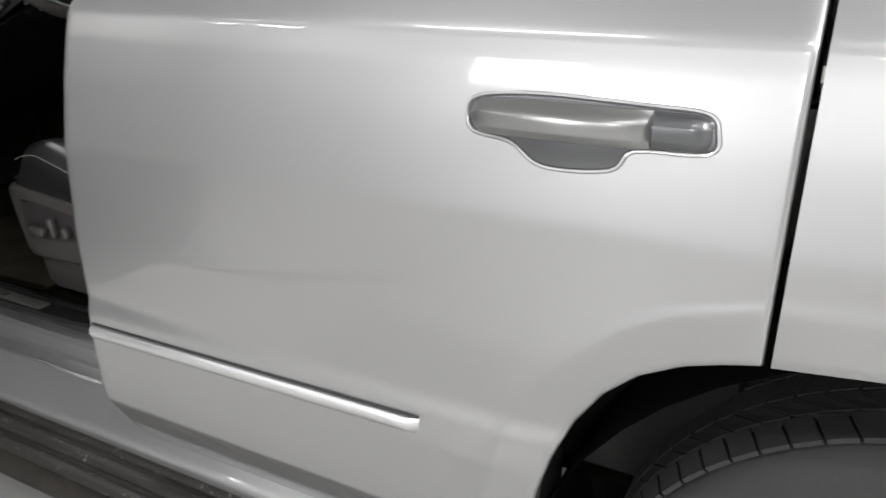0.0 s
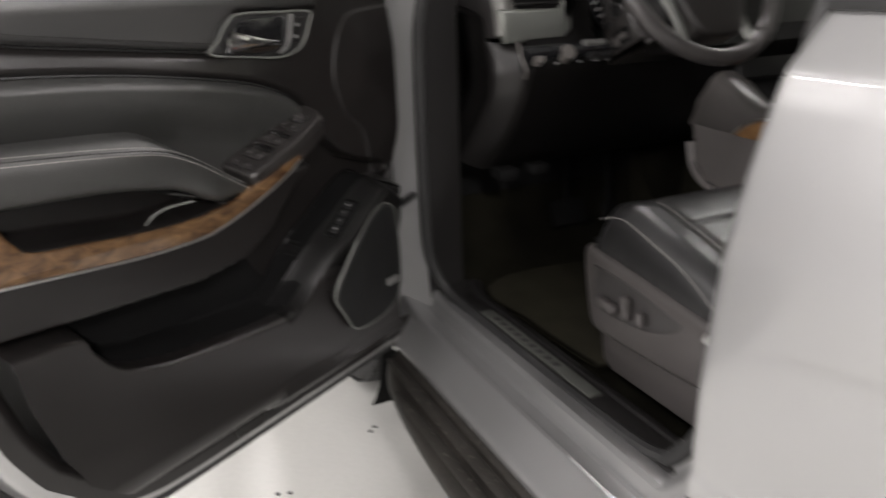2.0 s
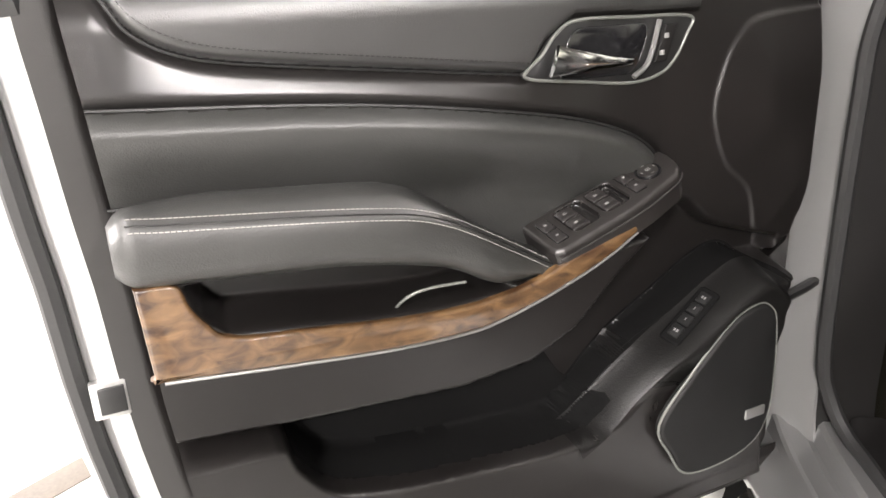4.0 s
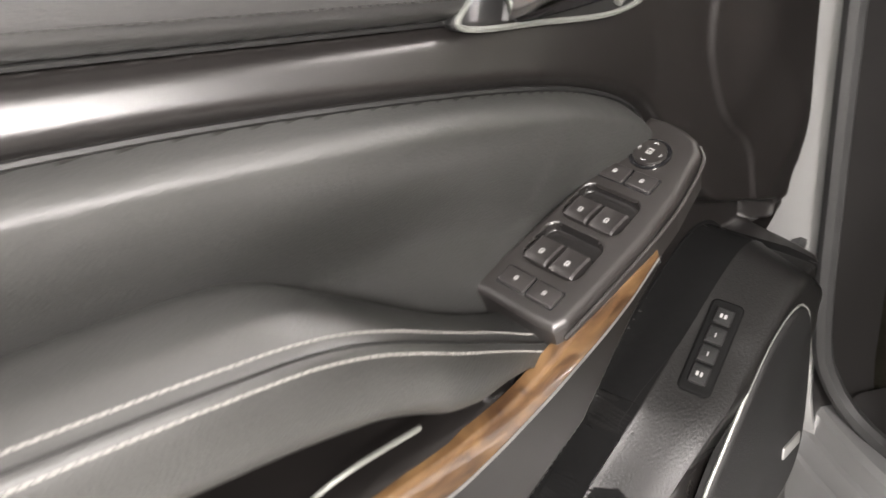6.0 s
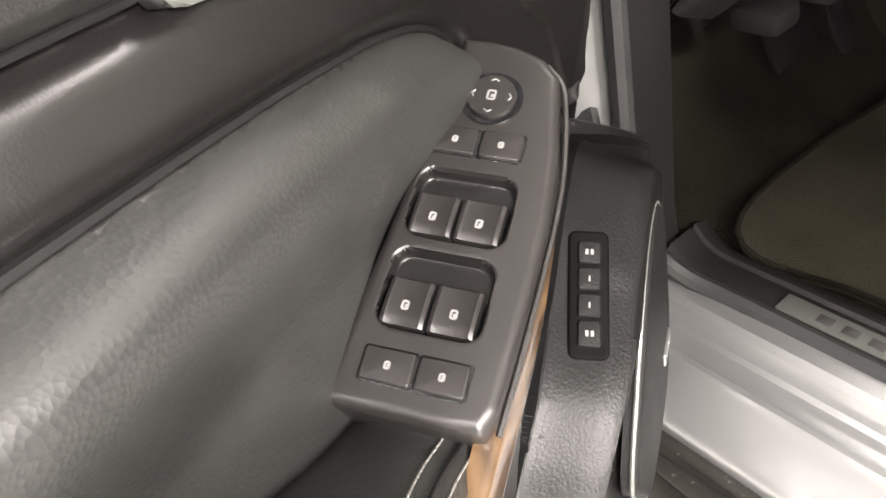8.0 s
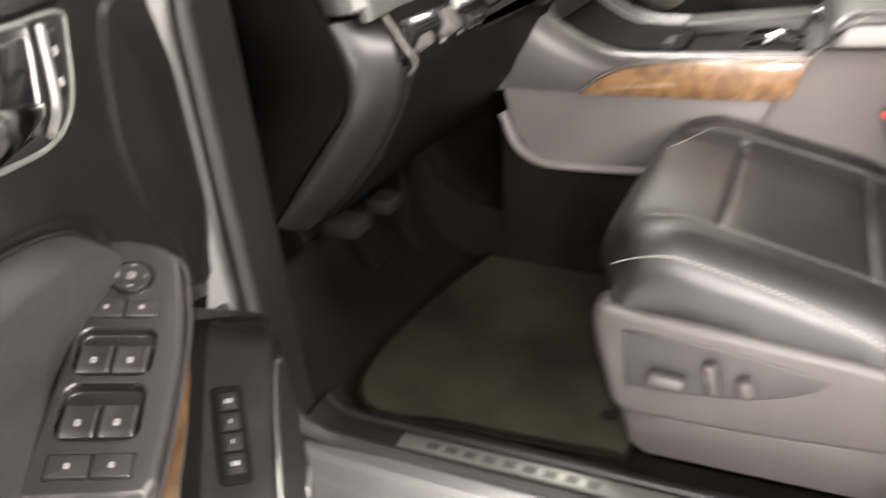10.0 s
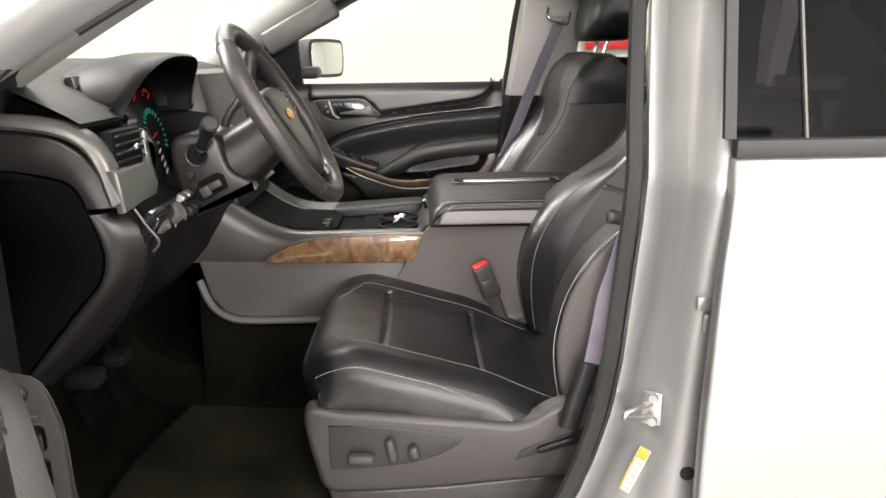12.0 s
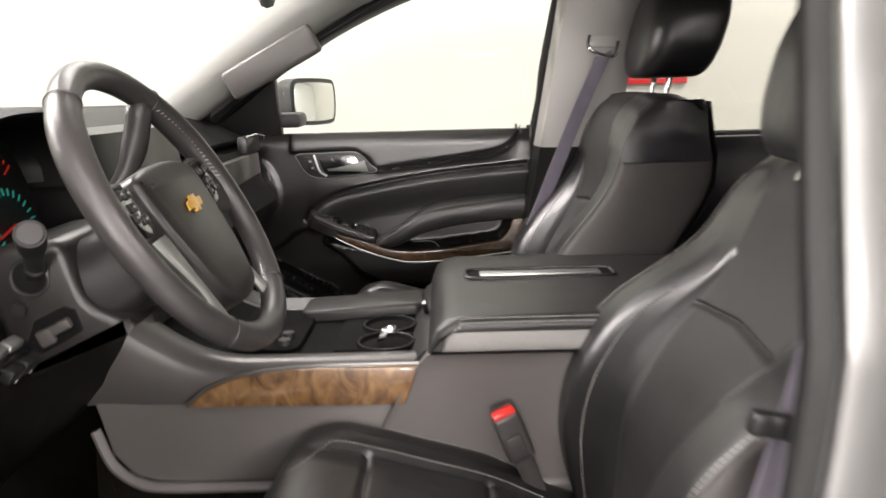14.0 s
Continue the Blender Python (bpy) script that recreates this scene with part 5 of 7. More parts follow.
    for i, p in enumerate(edge):
        d = (edge[min(i + 1, len(edge) - 1)] - edge[max(i - 1, 0)]).normalized()
        nor = Vector((-d.z, 0, d.x))
        k = 0.95 if i > 52 else 1.0 - 0.05 * max(0, (i - 38) / 14)
        skew = lerp_table(p.z - 0.03, SIDE_SMOOTH) * 0.7
        rows.append([p + nor * a * k + Vector((0, b + (skew if b < 0.05 else 0), 0)) for a, b in sec])
        seal.append(p + nor * 0.079 * k + Vector((0, 0.062, 0)))
    bm = B()
    grid(bm, [r[3:] for r in rows])
    shell = part("door_shell", bm, SHELL, t, "silver painted door shut face", angle=55)
    bm = B()
    grid(bm, [[p + Vector((0, 0.002, 0)) for p in r[:4]] for r in rows])
    part("edge_trim", bm, DOOR_PLASTIC, t, "charcoal plastic edge band", angle=55)
    bm = B()
    grid(bm, [[Vector((float(lerp_table(z, TRIM_FRONT)) + 0.004, 0.125, z)), Vector((float(lerp_table(z, TRIM_FRONT)) - 0.01, 0.1, z)), Vector((-0.95, 0.07, z)), Vector((-0.968, 0.03, z)), Vector((-0.972, 0.0, z))] for z in np.linspace(0.47, 1.28, 30)])
    part("front_edge", bm, DOOR_PLASTIC, t, "dark hinge side edge")
    bm = B()
    tube(bm, seal, 0.0125, 8)
    part("door_seal", bm, RUBBER, t, "black rubber door seal")
    bm = B()
    zs2 = np.linspace(0.455, 1.24, 40)
    grid(bm, [[Vector((x, float(lerp_table(z, SIDE_SMOOTH)), z)) for x in np.linspace(-0.972, lerp_table(z, DOOR_EDGE) - 0.012, 30)] for z in zs2])
    part("outer_skin", bm, PAINT, t)
    bm = B()
    rbox(bm, (0.082, 0.1, 0.888), (0.036, 0.012, 0.042), 0.002)
    part("latch", bm, SATIN, shell, "metal door latch")
    bm = B()
    rbox(bm, (0.080, 0.107, 0.888), (0.026, 0.004, 0.03), 0.001)
    part("latch_mouth", bm, BLACK, shell)
    # upper window frame
    bm = B()
    path = spline([(0.085, 0.085, 1.275), (0.115, 0.125, 1.45), (0.14, 0.19, 1.66), (0.06, 0.215, 1.72), (-0.2, 0.225, 1.70), (-0.5, 0.19, 1.585), (-0.8, 0.13, 1.40), (-0.95, 0.1, 1.28)], 50)
    tube(bm, path, 0.026, 8, flat=0.7)
    part("window_frame", bm, BLACK, t, "black painted window frame")
    bm = B()
    rbox(bm, (-0.42, 0.075, 1.278), (1.02, 0.06, 0.024), 0.008)
    part("belt_seal", bm, BLACK, t)
    bm = B()
    sail = [(-0.955, 1.285), (-0.69, 1.285), (-0.69, 1.455), (-0.72, 1.44), (-0.94, 1.29)]
    pad(bm, sail, lambda a, b, h: Vector((a, 0.075 + (b - 1.28) * 0.28 + h, b)), 0.03, 0.008)
    part("mirror_sail", bm, BLACK, t, "black corner panel")
    if MIRRORED[0]:
        bm = B()
        grid(bm, [[Vector((x, 0.075 + (z - 1.28) * 0.28, z)) for x in np.linspace(-0.9 + (z - 1.28) * 1.2, 0.1, 8)] for z in np.linspace(1.285, 1.66, 6)])
        g = part("window_pane", bm, GLASS, t, "clear raised side glass")
        g.visible_shadow = False
        bm = B()
        rod(bm, (0.02, 0.115, 1.28), (0.02, 0.115, 1.305), 0.004, 0.0035, 10)
        part("lock_pin", bm, BLACK, t)
    # outside mirror, turned in towards the driver
    o = [tuple(p)[:2] for p in spline([(0.105, 1.33), (0.11, 1.42), (0.095, 1.452), (0.05, 1.459), (-0.07, 1.456), (-0.098, 1.44), (-0.104, 1.39), (-0.098, 1.335), (-0.07, 1.312), (0.06, 1.312)], 44, True)]
    face = Matrix.Translation((-0.615, -0.075, 0)) @ Matrix.Rotation(radians(33), 4, "Z")
    bm = B()
    pad(bm, o, lambda a, b, h: face @ Vector((-h, a, b)), 0.085, 0.04)
    mh = part("mirror_housing", bm, RUBBER, t, "black outside mirror housing")
    bm = B()
    pad(bm, inset(o, 0.013), lambda a, b, h: face @ Vector((0.002 + h, a, b)), 0.003, 0.001)
    part("mirror_glass", bm, MIRROR, mh, "outside mirror glass")
    bm = B()
    rbox(bm, (-0.68, 0.05, 1.332), (0.1, 0.12, 0.045), 0.015)
    part("mirror_arm", bm, RUBBER, t)
    t.rotation_euler = (0, 0, radians(swing))
    return t


DOOR_PLASTIC = material("charcoal_door_plastic", (0.009, 0.008, 0.0076), 0.3, spec=0.6, vary=0.12, scale=6, fine=900, bump=0.2, depth=0.0005)
DOOR_VINYL = material("charcoal_door_vinyl", (0.014, 0.0136, 0.0133), 0.38, spec=1.0, coat=0.4, coat_rough=0.35, vary=0.15, scale=7, fine=650, bump=0.4, depth=0.0009)
POD_BLACK = material("black_pod_plastic", (0.006, 0.0058, 0.0056), 0.4, spec=0.3, vary=0.2, scale=8, fine=420, bump=0.5, depth=0.0008)
SWITCH_WELL = material("glossy_switch_recess", (0.012, 0.0112, 0.011), 0.26, vary=0.1, fine=900)
SWITCH = material("charcoal_switch_plastic", (0.024, 0.022, 0.0215), 0.34, vary=0.1, fine=900, bump=0.1)
GRILLE = material("speaker_mesh", (0.008, 0.008, 0.008), 0.55, spec=0.25, vary=0.3, scale=30, fine=700, bump=0.6, depth=0.001)
front_door(True, -58.3, "open silver driver's door with charcoal leather trim")
MIRRORED[0] = True
front_door(False, 0, "closed passenger door with charcoal leather trim")
MIRRORED[0] = False
bm = B()
tube(bm, spline([(-0.99, 0.115, 0.79), (-0.93, 0.07, 0.79), (-0.86, 0.0, 0.792)], 10), 0.015, 8, flat=0.6)
solo("check_strap", bm, BLACK, "black door check strap at the hinge post", "door check")

# ---- inside: carpet, seats, console, dashboard ----
def tb(x, table):
    return float(np.interp(x, [p[0] for p in table], [p[1] for p in table]))


SMOOTHED = {}


def tbs(x, table):
    """The table's value with its corners rounded off."""
    key = (round(x, 5), id(table))
    if key not in SMOOTHED:
        SMOOTHED[key] = sum(tb(x + 0.012 * k, table) for k in range(-3, 4)) / 7
    return SMOOTHED[key]


def soft(x, a, b):
    t = min(1.0, max(0.0, (x - a) / (b - a)))
    return t * t * (3 - 2 * t)


CUSH = [(-0.52, 0.80), (-0.485, 0.84), (-0.455, 0.858), (-0.41, 0.858), (-0.33, 0.838), (-0.15, 0.785), (0.0, 0.735), (0.1, 0.71)]
INSERT_X = [(0.70, 0.03), (0.8, 0.05), (0.944, 0.062), (1.0, 0.09), (1.11, 0.15), (1.2, 0.185), (1.3, 0.214), (1.36, 0.235), (1.39, 0.27)]
BOLSTER_X = [(0.70, 0.02), (0.772, -0.012), (0.873, -0.027), (0.971, -0.008), (1.05, 0.04), (1.106, 0.083), (1.17, 0.14), (1.23, 0.188), (1.3, 0.216), (1.39, 0.27)]
HALF_W = [(0.70, 0.255), (0.85, 0.27), (1.08, 0.27), (1.2, 0.268), (1.3, 0.262), (1.36, 0.256), (1.39, 0.244)]
BACK_X = [(0.70, 0.17), (0.9, 0.22), (1.08, 0.31), (1.2, 0.385), (1.25, 0.40), (1.36, 0.404), (1.39, 0.385)]
MID_Y = 0.545


def cushion_z(x, s):
    z = tbs(x, CUSH)
    z += 0.026 * soft(abs(s), 0.5, 0.78) * soft(x, -0.47, -0.36) * (1 - soft(x, -0.16, 0.0))
    z -= 0.024 * max(0.0, (abs(s) - 0.84) / 0.16) ** 2
    for q, reach in ((0.64, -0.44),):
        z -= 0.006 * math.exp(-((abs(s) - q) * 0.28 / 0.005) ** 2) * soft(x, reach, reach + 0.05)
    if abs(s) < 0.64:
        for q in (-0.335, -0.145):
            z -= 0.006 * math.exp(-((x - q) / 0.005) ** 2)
    return z


def back_x(z, w):
    a, b = tbs(z, INSERT_X), tbs(z, BOLSTER_X)
    k = soft(abs(w), 0.42, 0.74)
    x = a * (1 - k) + b * k
    x += 0.005 * max(0.0, (abs(w) - 0.94) / 0.06) ** 2
    x += 0.007 * math.exp(-((abs(w) - 0.5) * 0.27 / 0.005) ** 2) * (1 - soft(z, 1.2, 1.26))
    if abs(w) < 0.5:
        x += 0.007 * math.exp(-((z - (1.13 - 0.03 * abs(w))) / 0.005) ** 2)
    return x


def front_seat(label, lowered):
    """lowered: the driver's backrest leans further, with its headrest pushed down."""
    def place(p):
        if lowered:
            k = soft(p.z, 1.02, 1.3)
            p.z -= 0.072 * k
            p.x += 0.02 * k
        else:
            p.x -= 0.038 * soft(p.z, 1.12, 1.34)
        return p
    t = thing("front_seat", label, "car seat", (-0.2, MID_Y if not MIRRORED[0] else 2 * CENTRE - MID_Y, 0.52), "front seats")
    cols = np.linspace(-1, 1, 121)
    xs = np.concatenate([np.linspace(0, 0.12, 12), np.linspace(0.13, 1, 130)])
    full = []
    for s in cols:
        xf = -0.492 + 0.05 * abs(s) ** 4
        y = MID_Y + 0.278 * s
        col = [Vector((xf + 0.025, y, 0.735)), Vector((xf + 0.006, y, 0.77)), Vector((xf - 0.004, y, 0.80))]
        for u in xs:
            x = xf + (0.09 - xf) * u
            z = cushion_z(x, s) - 0.028 * (1 - soft(u, 0, 0.07)) ** 2
            col.append(Vector((x, y, z)))
        full.append(col)
    left = [[p + Vector((0.002, -0.012, 0)) if k < 3 else Vector((p.x, p.y - 0.010 + 0.012 * f, max(0.735, p.z - d))) for k, p in enumerate(full[0])] for f, d in ((1.6, 0.14), (0.4, 0.085), (0.0, 0.05), (0.2, 0.022))]
    right = [[Vector((p.x, 2 * MID_Y - p.y, p.z)) for p in c] for c in left][::-1]
    cut = [i for i, s in enumerate(cols) if abs(s) <= 0.64]
    i0, i1 = cut[0], cut[-1]
    for rows, name, text in ((left + full[:i0 + 1], "side_bolster", "black leather cushion bolster with pale stitching"), (full[i1:] + right, "side_bolster", "black leather cushion bolster"), (full[i0:i1 + 1], "cushion_insert", "black leather seat cushion")):
        bm = B()
        grid(bm, rows)
        last = part(name, bm, LEATHER, t, text, angle=60)
        if name == "side_bolster" and rows[0] is left[0]:
            lb = last
    bm = B()
    line = []
    for x in np.linspace(-0.448, -0.07, 60):
        line.append(Vector((x, MID_Y - 0.278 * 0.99 - 0.003 - 0.008 * soft(x, -0.25, -0.07), cushion_z(x, -0.98) - 0.004 - 0.022 * soft(x, -0.25, -0.07))))
    stitches(bm, line, 0.006, 0.002, 0.0009)
    part("stitching", bm, THREAD, lb, "pale stitching")
    bm = B()
    line = [Vector((x, MID_Y + 0.278 * 0.9, cushion_z(x, 0.9) + 0.001)) for x in np.linspace(-0.43, -0.08, 50)]
    stitches(bm, line, 0.005, 0.0016, 0.0009)
    part("stitching", bm, THREAD, lb, "pale stitching")
    for sign in (-1, 1):
        bm = B()
        line = [Vector((x, MID_Y + 0.278 * sign * (0.4 + 0.27 * soft(x, -0.452, -0.39)), cushion_z(x, 0.4 + 0.27 * soft(x, -0.452, -0.39)) + 0.0015)) for x in np.linspace(-0.45, 0.0, 70)]
        stitches(bm, line, 0.005, 0.0016, 0.0008)
        part("stitching", bm, THREAD, lb, "pale stitching")
    # backrest
    zs = np.concatenate([np.linspace(0.70, 1.34, 220), np.linspace(1.345, 1.39, 12)])
    ws = np.linspace(-1, 1, 121)
    cols = []
    for w in ws:
        col = []
        for z in zs:
            top = soft(z, 1.345, 1.39)
            col.append(Vector((back_x(z, w) + 0.02 * top * top, MID_Y + tbs(z, HALF_W) * w, z - 0.018 * (abs(w) ** 3) * soft(z, 1.25, 1.39))))
        b = tb(1.39, BACK_X)
        e = col[-1]
        col += [Vector((e.x + 0.02, e.y, e.z + 0.003)), Vector((b - 0.02, e.y, e.z - 0.002)), Vector((b, e.y, e.z - 0.02))]
        cols.append(col)

    NECK = int(np.searchsorted(zs, 1.245))

    def placed(rows):
        return [[place(p.copy()) for p in r] for r in rows]

    def wrap(sign):
        out = []
        base = cols[0] if sign < 0 else cols[-1]
        for f, dy in ((1.0, 0.012), (0.6, -0.004), (0.3, -0.007), (0.1, -0.004)):
            out.append([Vector((p.x + (max(p.x + 0.02, tb(p.z, BACK_X)) - p.x) * f, p.y - sign * dy, p.z)) for p in base[NECK:]])
        return out if sign < 0 else out[::-1]

    def side_panel(sign):
        """The flat vinyl side of the backrest, below the yoke."""
        out = []
        base = (cols[0] if sign < 0 else cols[-1])[:NECK + 1]
        for f, dy in ((0.0, 0.004), (0.02, -0.002), (0.06, -0.004), (0.3, -0.005), (0.6, -0.005), (0.9, -0.003), (0.96, 0.001), (1.0, 0.012)):
            out.append([Vector((p.x + (max(p.x + 0.02, tb(p.z, BACK_X)) - p.x) * f, p.y - sign * dy, p.z)) for p in base])
        return out
    iw = [i for i, w in enumerate(ws) if abs(w) <= 0.5]
    j0, j1 = iw[0], iw[-1]
    for rows, name, text in ((cols[:j0 + 1], "back_bolster", "black leather backrest bolster"), (wrap(-1) + [cols[0][NECK:]], "back_yoke", "black leather backrest shoulder"), ([cols[-1][NECK:]] + wrap(1), "back_yoke", "black leather backrest shoulder"), (side_panel(-1), "side_panel", "brown grey vinyl backrest side"), (side_panel(1), "side_panel", "brown grey vinyl backrest side"), (cols[j1:], "back_bolster", "black leather backrest bolster"), (cols[j0:j1 + 1], "back_insert", "black leather backrest panel")):
        bm = B()
        grid(bm, placed(rows))
        bb = part(name, bm, {"back_insert": LEATHER_MATTE, "side_panel": SIDE_VINYL}.get(name, LEATHER), t, text, angle=60)
    for sign in (-1, 1):
        line = [Vector((back_x(z, 0.62 * sign) - 0.0015, MID_Y + tbs(z, HALF_W) * 0.62 * sign, z)) for z in np.linspace(0.75, 1.13, 60)]
        line += [Vector((back_x(1.13 + 0.02 * k, sign * (0.62 - 0.025 * k)) - 0.0015, MID_Y + 0.265 * sign * (0.62 - 0.025 * k), 1.13 + 0.008 * k)) for k in range(1, 5)]
        edge = [Vector((back_x(z, 0.97 * sign) - 0.002, MID_Y + (tbs(z, HALF_W) * 0.985 + 0.002) * sign, z - 0.018 * soft(z, 1.25, 1.39))) for z in np.linspace(0.76, 1.36, 80)]
        for ln in (line, edge):
            bm = B()
            stitches(bm, [place(p) for p in ln], 0.005, 0.0016, 0.0009)
            part("stitching", bm, THREAD, bb, "pale stitching")
    for sign in (-1, 1):
        bm = B()
        z = 1.245
        x0, x1 = back_x(z, 1.0) + 0.004, tb(z, BACK_X) - 0.01
        tube(bm, [place(Vector((x, MID_Y + sign * (tbs(z, HALF_W) + 0.0045), z + 0.01 * (x - x0)))) for x in np.linspace(x0, x1, 12)], 0.0016, 6)
        part("yoke_seam", bm, BLACK, bb)
    bm = B()
    grid(bm, [[place(Vector((tb(z, BACK_X) + 0.012, MID_Y + tbs(z, HALF_W) * w * 0.95, z))) for w in np.linspace(-1, 1, 9)] for z in np.linspace(0.62, 1.37, 14)])
    part("back_panel", bm, VINYL, t)
    # headrest
    hx, hz = (-0.075, -0.115) if lowered else (-0.012, 0.0)
    bm = B()
    rows = []
    for u in np.linspace(0, math.pi, 26):
        c, s = math.cos(u), math.sin(u) ** 0.24
        z = 1.535 - 0.112 * c
        hw, hd = 0.148 * s * (1 - 0.12 * soft(z, 1.55, 1.65)) * (1 - 0.08 * (1 - soft(z, 1.42, 1.5))), (0.07 if lowered else 0.09) * s
        xc = 0.345 + (z - 1.435) * 0.24
        ring = []
        for a in np.linspace(0, 2 * math.pi, 40, endpoint=False):
            ca, sa = math.cos(a), math.sin(a)
            ex = abs(ca) ** 0.38 * (1 if ca > 0 else -1)
            ey = abs(sa) ** 0.38 * (1 if sa > 0 else -1)
            ring.append(Vector((hx + xc + hd * ex + 0.02 * (abs(ey) ** 3) * (1 if ca < 0 else 0.3), MID_Y + hw * ey, z + hz)))
        rows.append(ring)
    loft(bm, rows)
    hr = part("headrest", bm, LEATHER, t, "black leather headrest", angle=60)
    bm = B()
    seam = [Vector((hx + 0.345 + (z - 1.435) * 0.24 - 0.0702, MID_Y - 0.06, z + hz)) for z in np.linspace(1.44, 1.62, 20)]
    tube(bm, seam, 0.0015, 5)
    part("seam", bm, VINYL, hr)
    for dy in (-0.065, 0.065):
        bm = B()
        rod(bm, (0.325 + hx, MID_Y + dy, 1.34 + hz), (0.355 + hx, MID_Y + dy, 1.46 + hz), 0.0068, 0.0068, 14)
        for k in range(5):
            rod(bm, (0.3365 + hx + 0.003 * k, MID_Y + dy, 1.385 + hz + 0.012 * k), (0.337 + hx + 0.003 * k, MID_Y + dy, 1.388 + hz + 0.012 * k), 0.0076, 0.0076, 14)
        part("headrest_post", bm, CHROME, t, "notched chrome post")
    # outer shield with switches
    o = [tuple(p)[:2] for p in spline([(-0.470, 0.775), (-0.40, 0.773), (-0.3, 0.765), (-0.18, 0.752), (-0.085, 0.744), (-0.03, 0.772), (0.04, 0.795), (0.09, 0.785), (0.10, 0.68), (0.04, 0.64), (-0.2, 0.618), (-0.38, 0.612), (-0.435, 0.618), (-0.455, 0.66)], 80, True)]
    bm = B()
    pad(bm, o, lambda a, b, h: Vector((a, 0.285 - h, b)), 0.038, 0.014)
    sh = part("side_shield", bm, SHIELD, t, "charcoal plastic seat shield with power switches")
    bm = B()
    o2 = [tuple(p)[:2] for p in spline([(-0.428, 0.742), (-0.42, 0.752), (-0.33, 0.746), (-0.24, 0.733), (-0.19, 0.720), (-0.215, 0.696), (-0.27, 0.676), (-0.35, 0.666), (-0.415, 0.664), (-0.428, 0.672)], 50, True)]
    pad(bm, o2, lambda a, b, h: Vector((a, 0.2485 - h, b)), 0.0035, 0.0025)
    part("switch_plate", bm, GREY_DARK, sh)
    for x, z, sx, sz, rot in ((-0.372, 0.689, 0.05, 0.021, 4), (-0.317, 0.705, 0.018, 0.046, -12), (-0.277, 0.699, 0.02, 0.028, -14)):
        bm = B()
        rbox(bm, (x, 0.236, z), (sx, 0.022, sz), 0.0085, Matrix.Rotation(radians(rot), 3, "Y"), 3)
        part("seat_switch", bm, SHIELD, sh)
    bm = B()
    pad(bm, [(-0.095, 0.672), (0.03, 0.705), (0.034, 0.735), (-0.035, 0.712), (-0.085, 0.692)], lambda a, b, h: Vector((a, 0.2485 - h, b)), 0.003, 0.0015)
    part("lever_recess", bm, BLACK, sh)
    bm = B()
    rbox(bm, (-0.022, 0.243, 0.703), (0.07, 0.01, 0.013), 0.004, Matrix.Rotation(radians(-18), 3, "Y"))
    part("recline_lever", bm, PLASTIC, sh)
    bm = B()
    o = [(-0.44, 0.615), (-0.38, 0.605), (-0.2, 0.612), (0.05, 0.634), (0.06, 0.53), (-0.40, 0.53), (-0.425, 0.545)]
    pad(bm, o, lambda a, b, h: Vector((a, 0.30 - h, b)), 0.03, 0.008)
    part("base_shield", bm, SHIELD, t, "charcoal plastic lower shield")
    bm = B()
    rbox(bm, (-0.18, MID_Y, 0.66), (0.5, 0.48, 0.16), 0.02)
    part("seat_base", bm, BLACK, t)
    return t


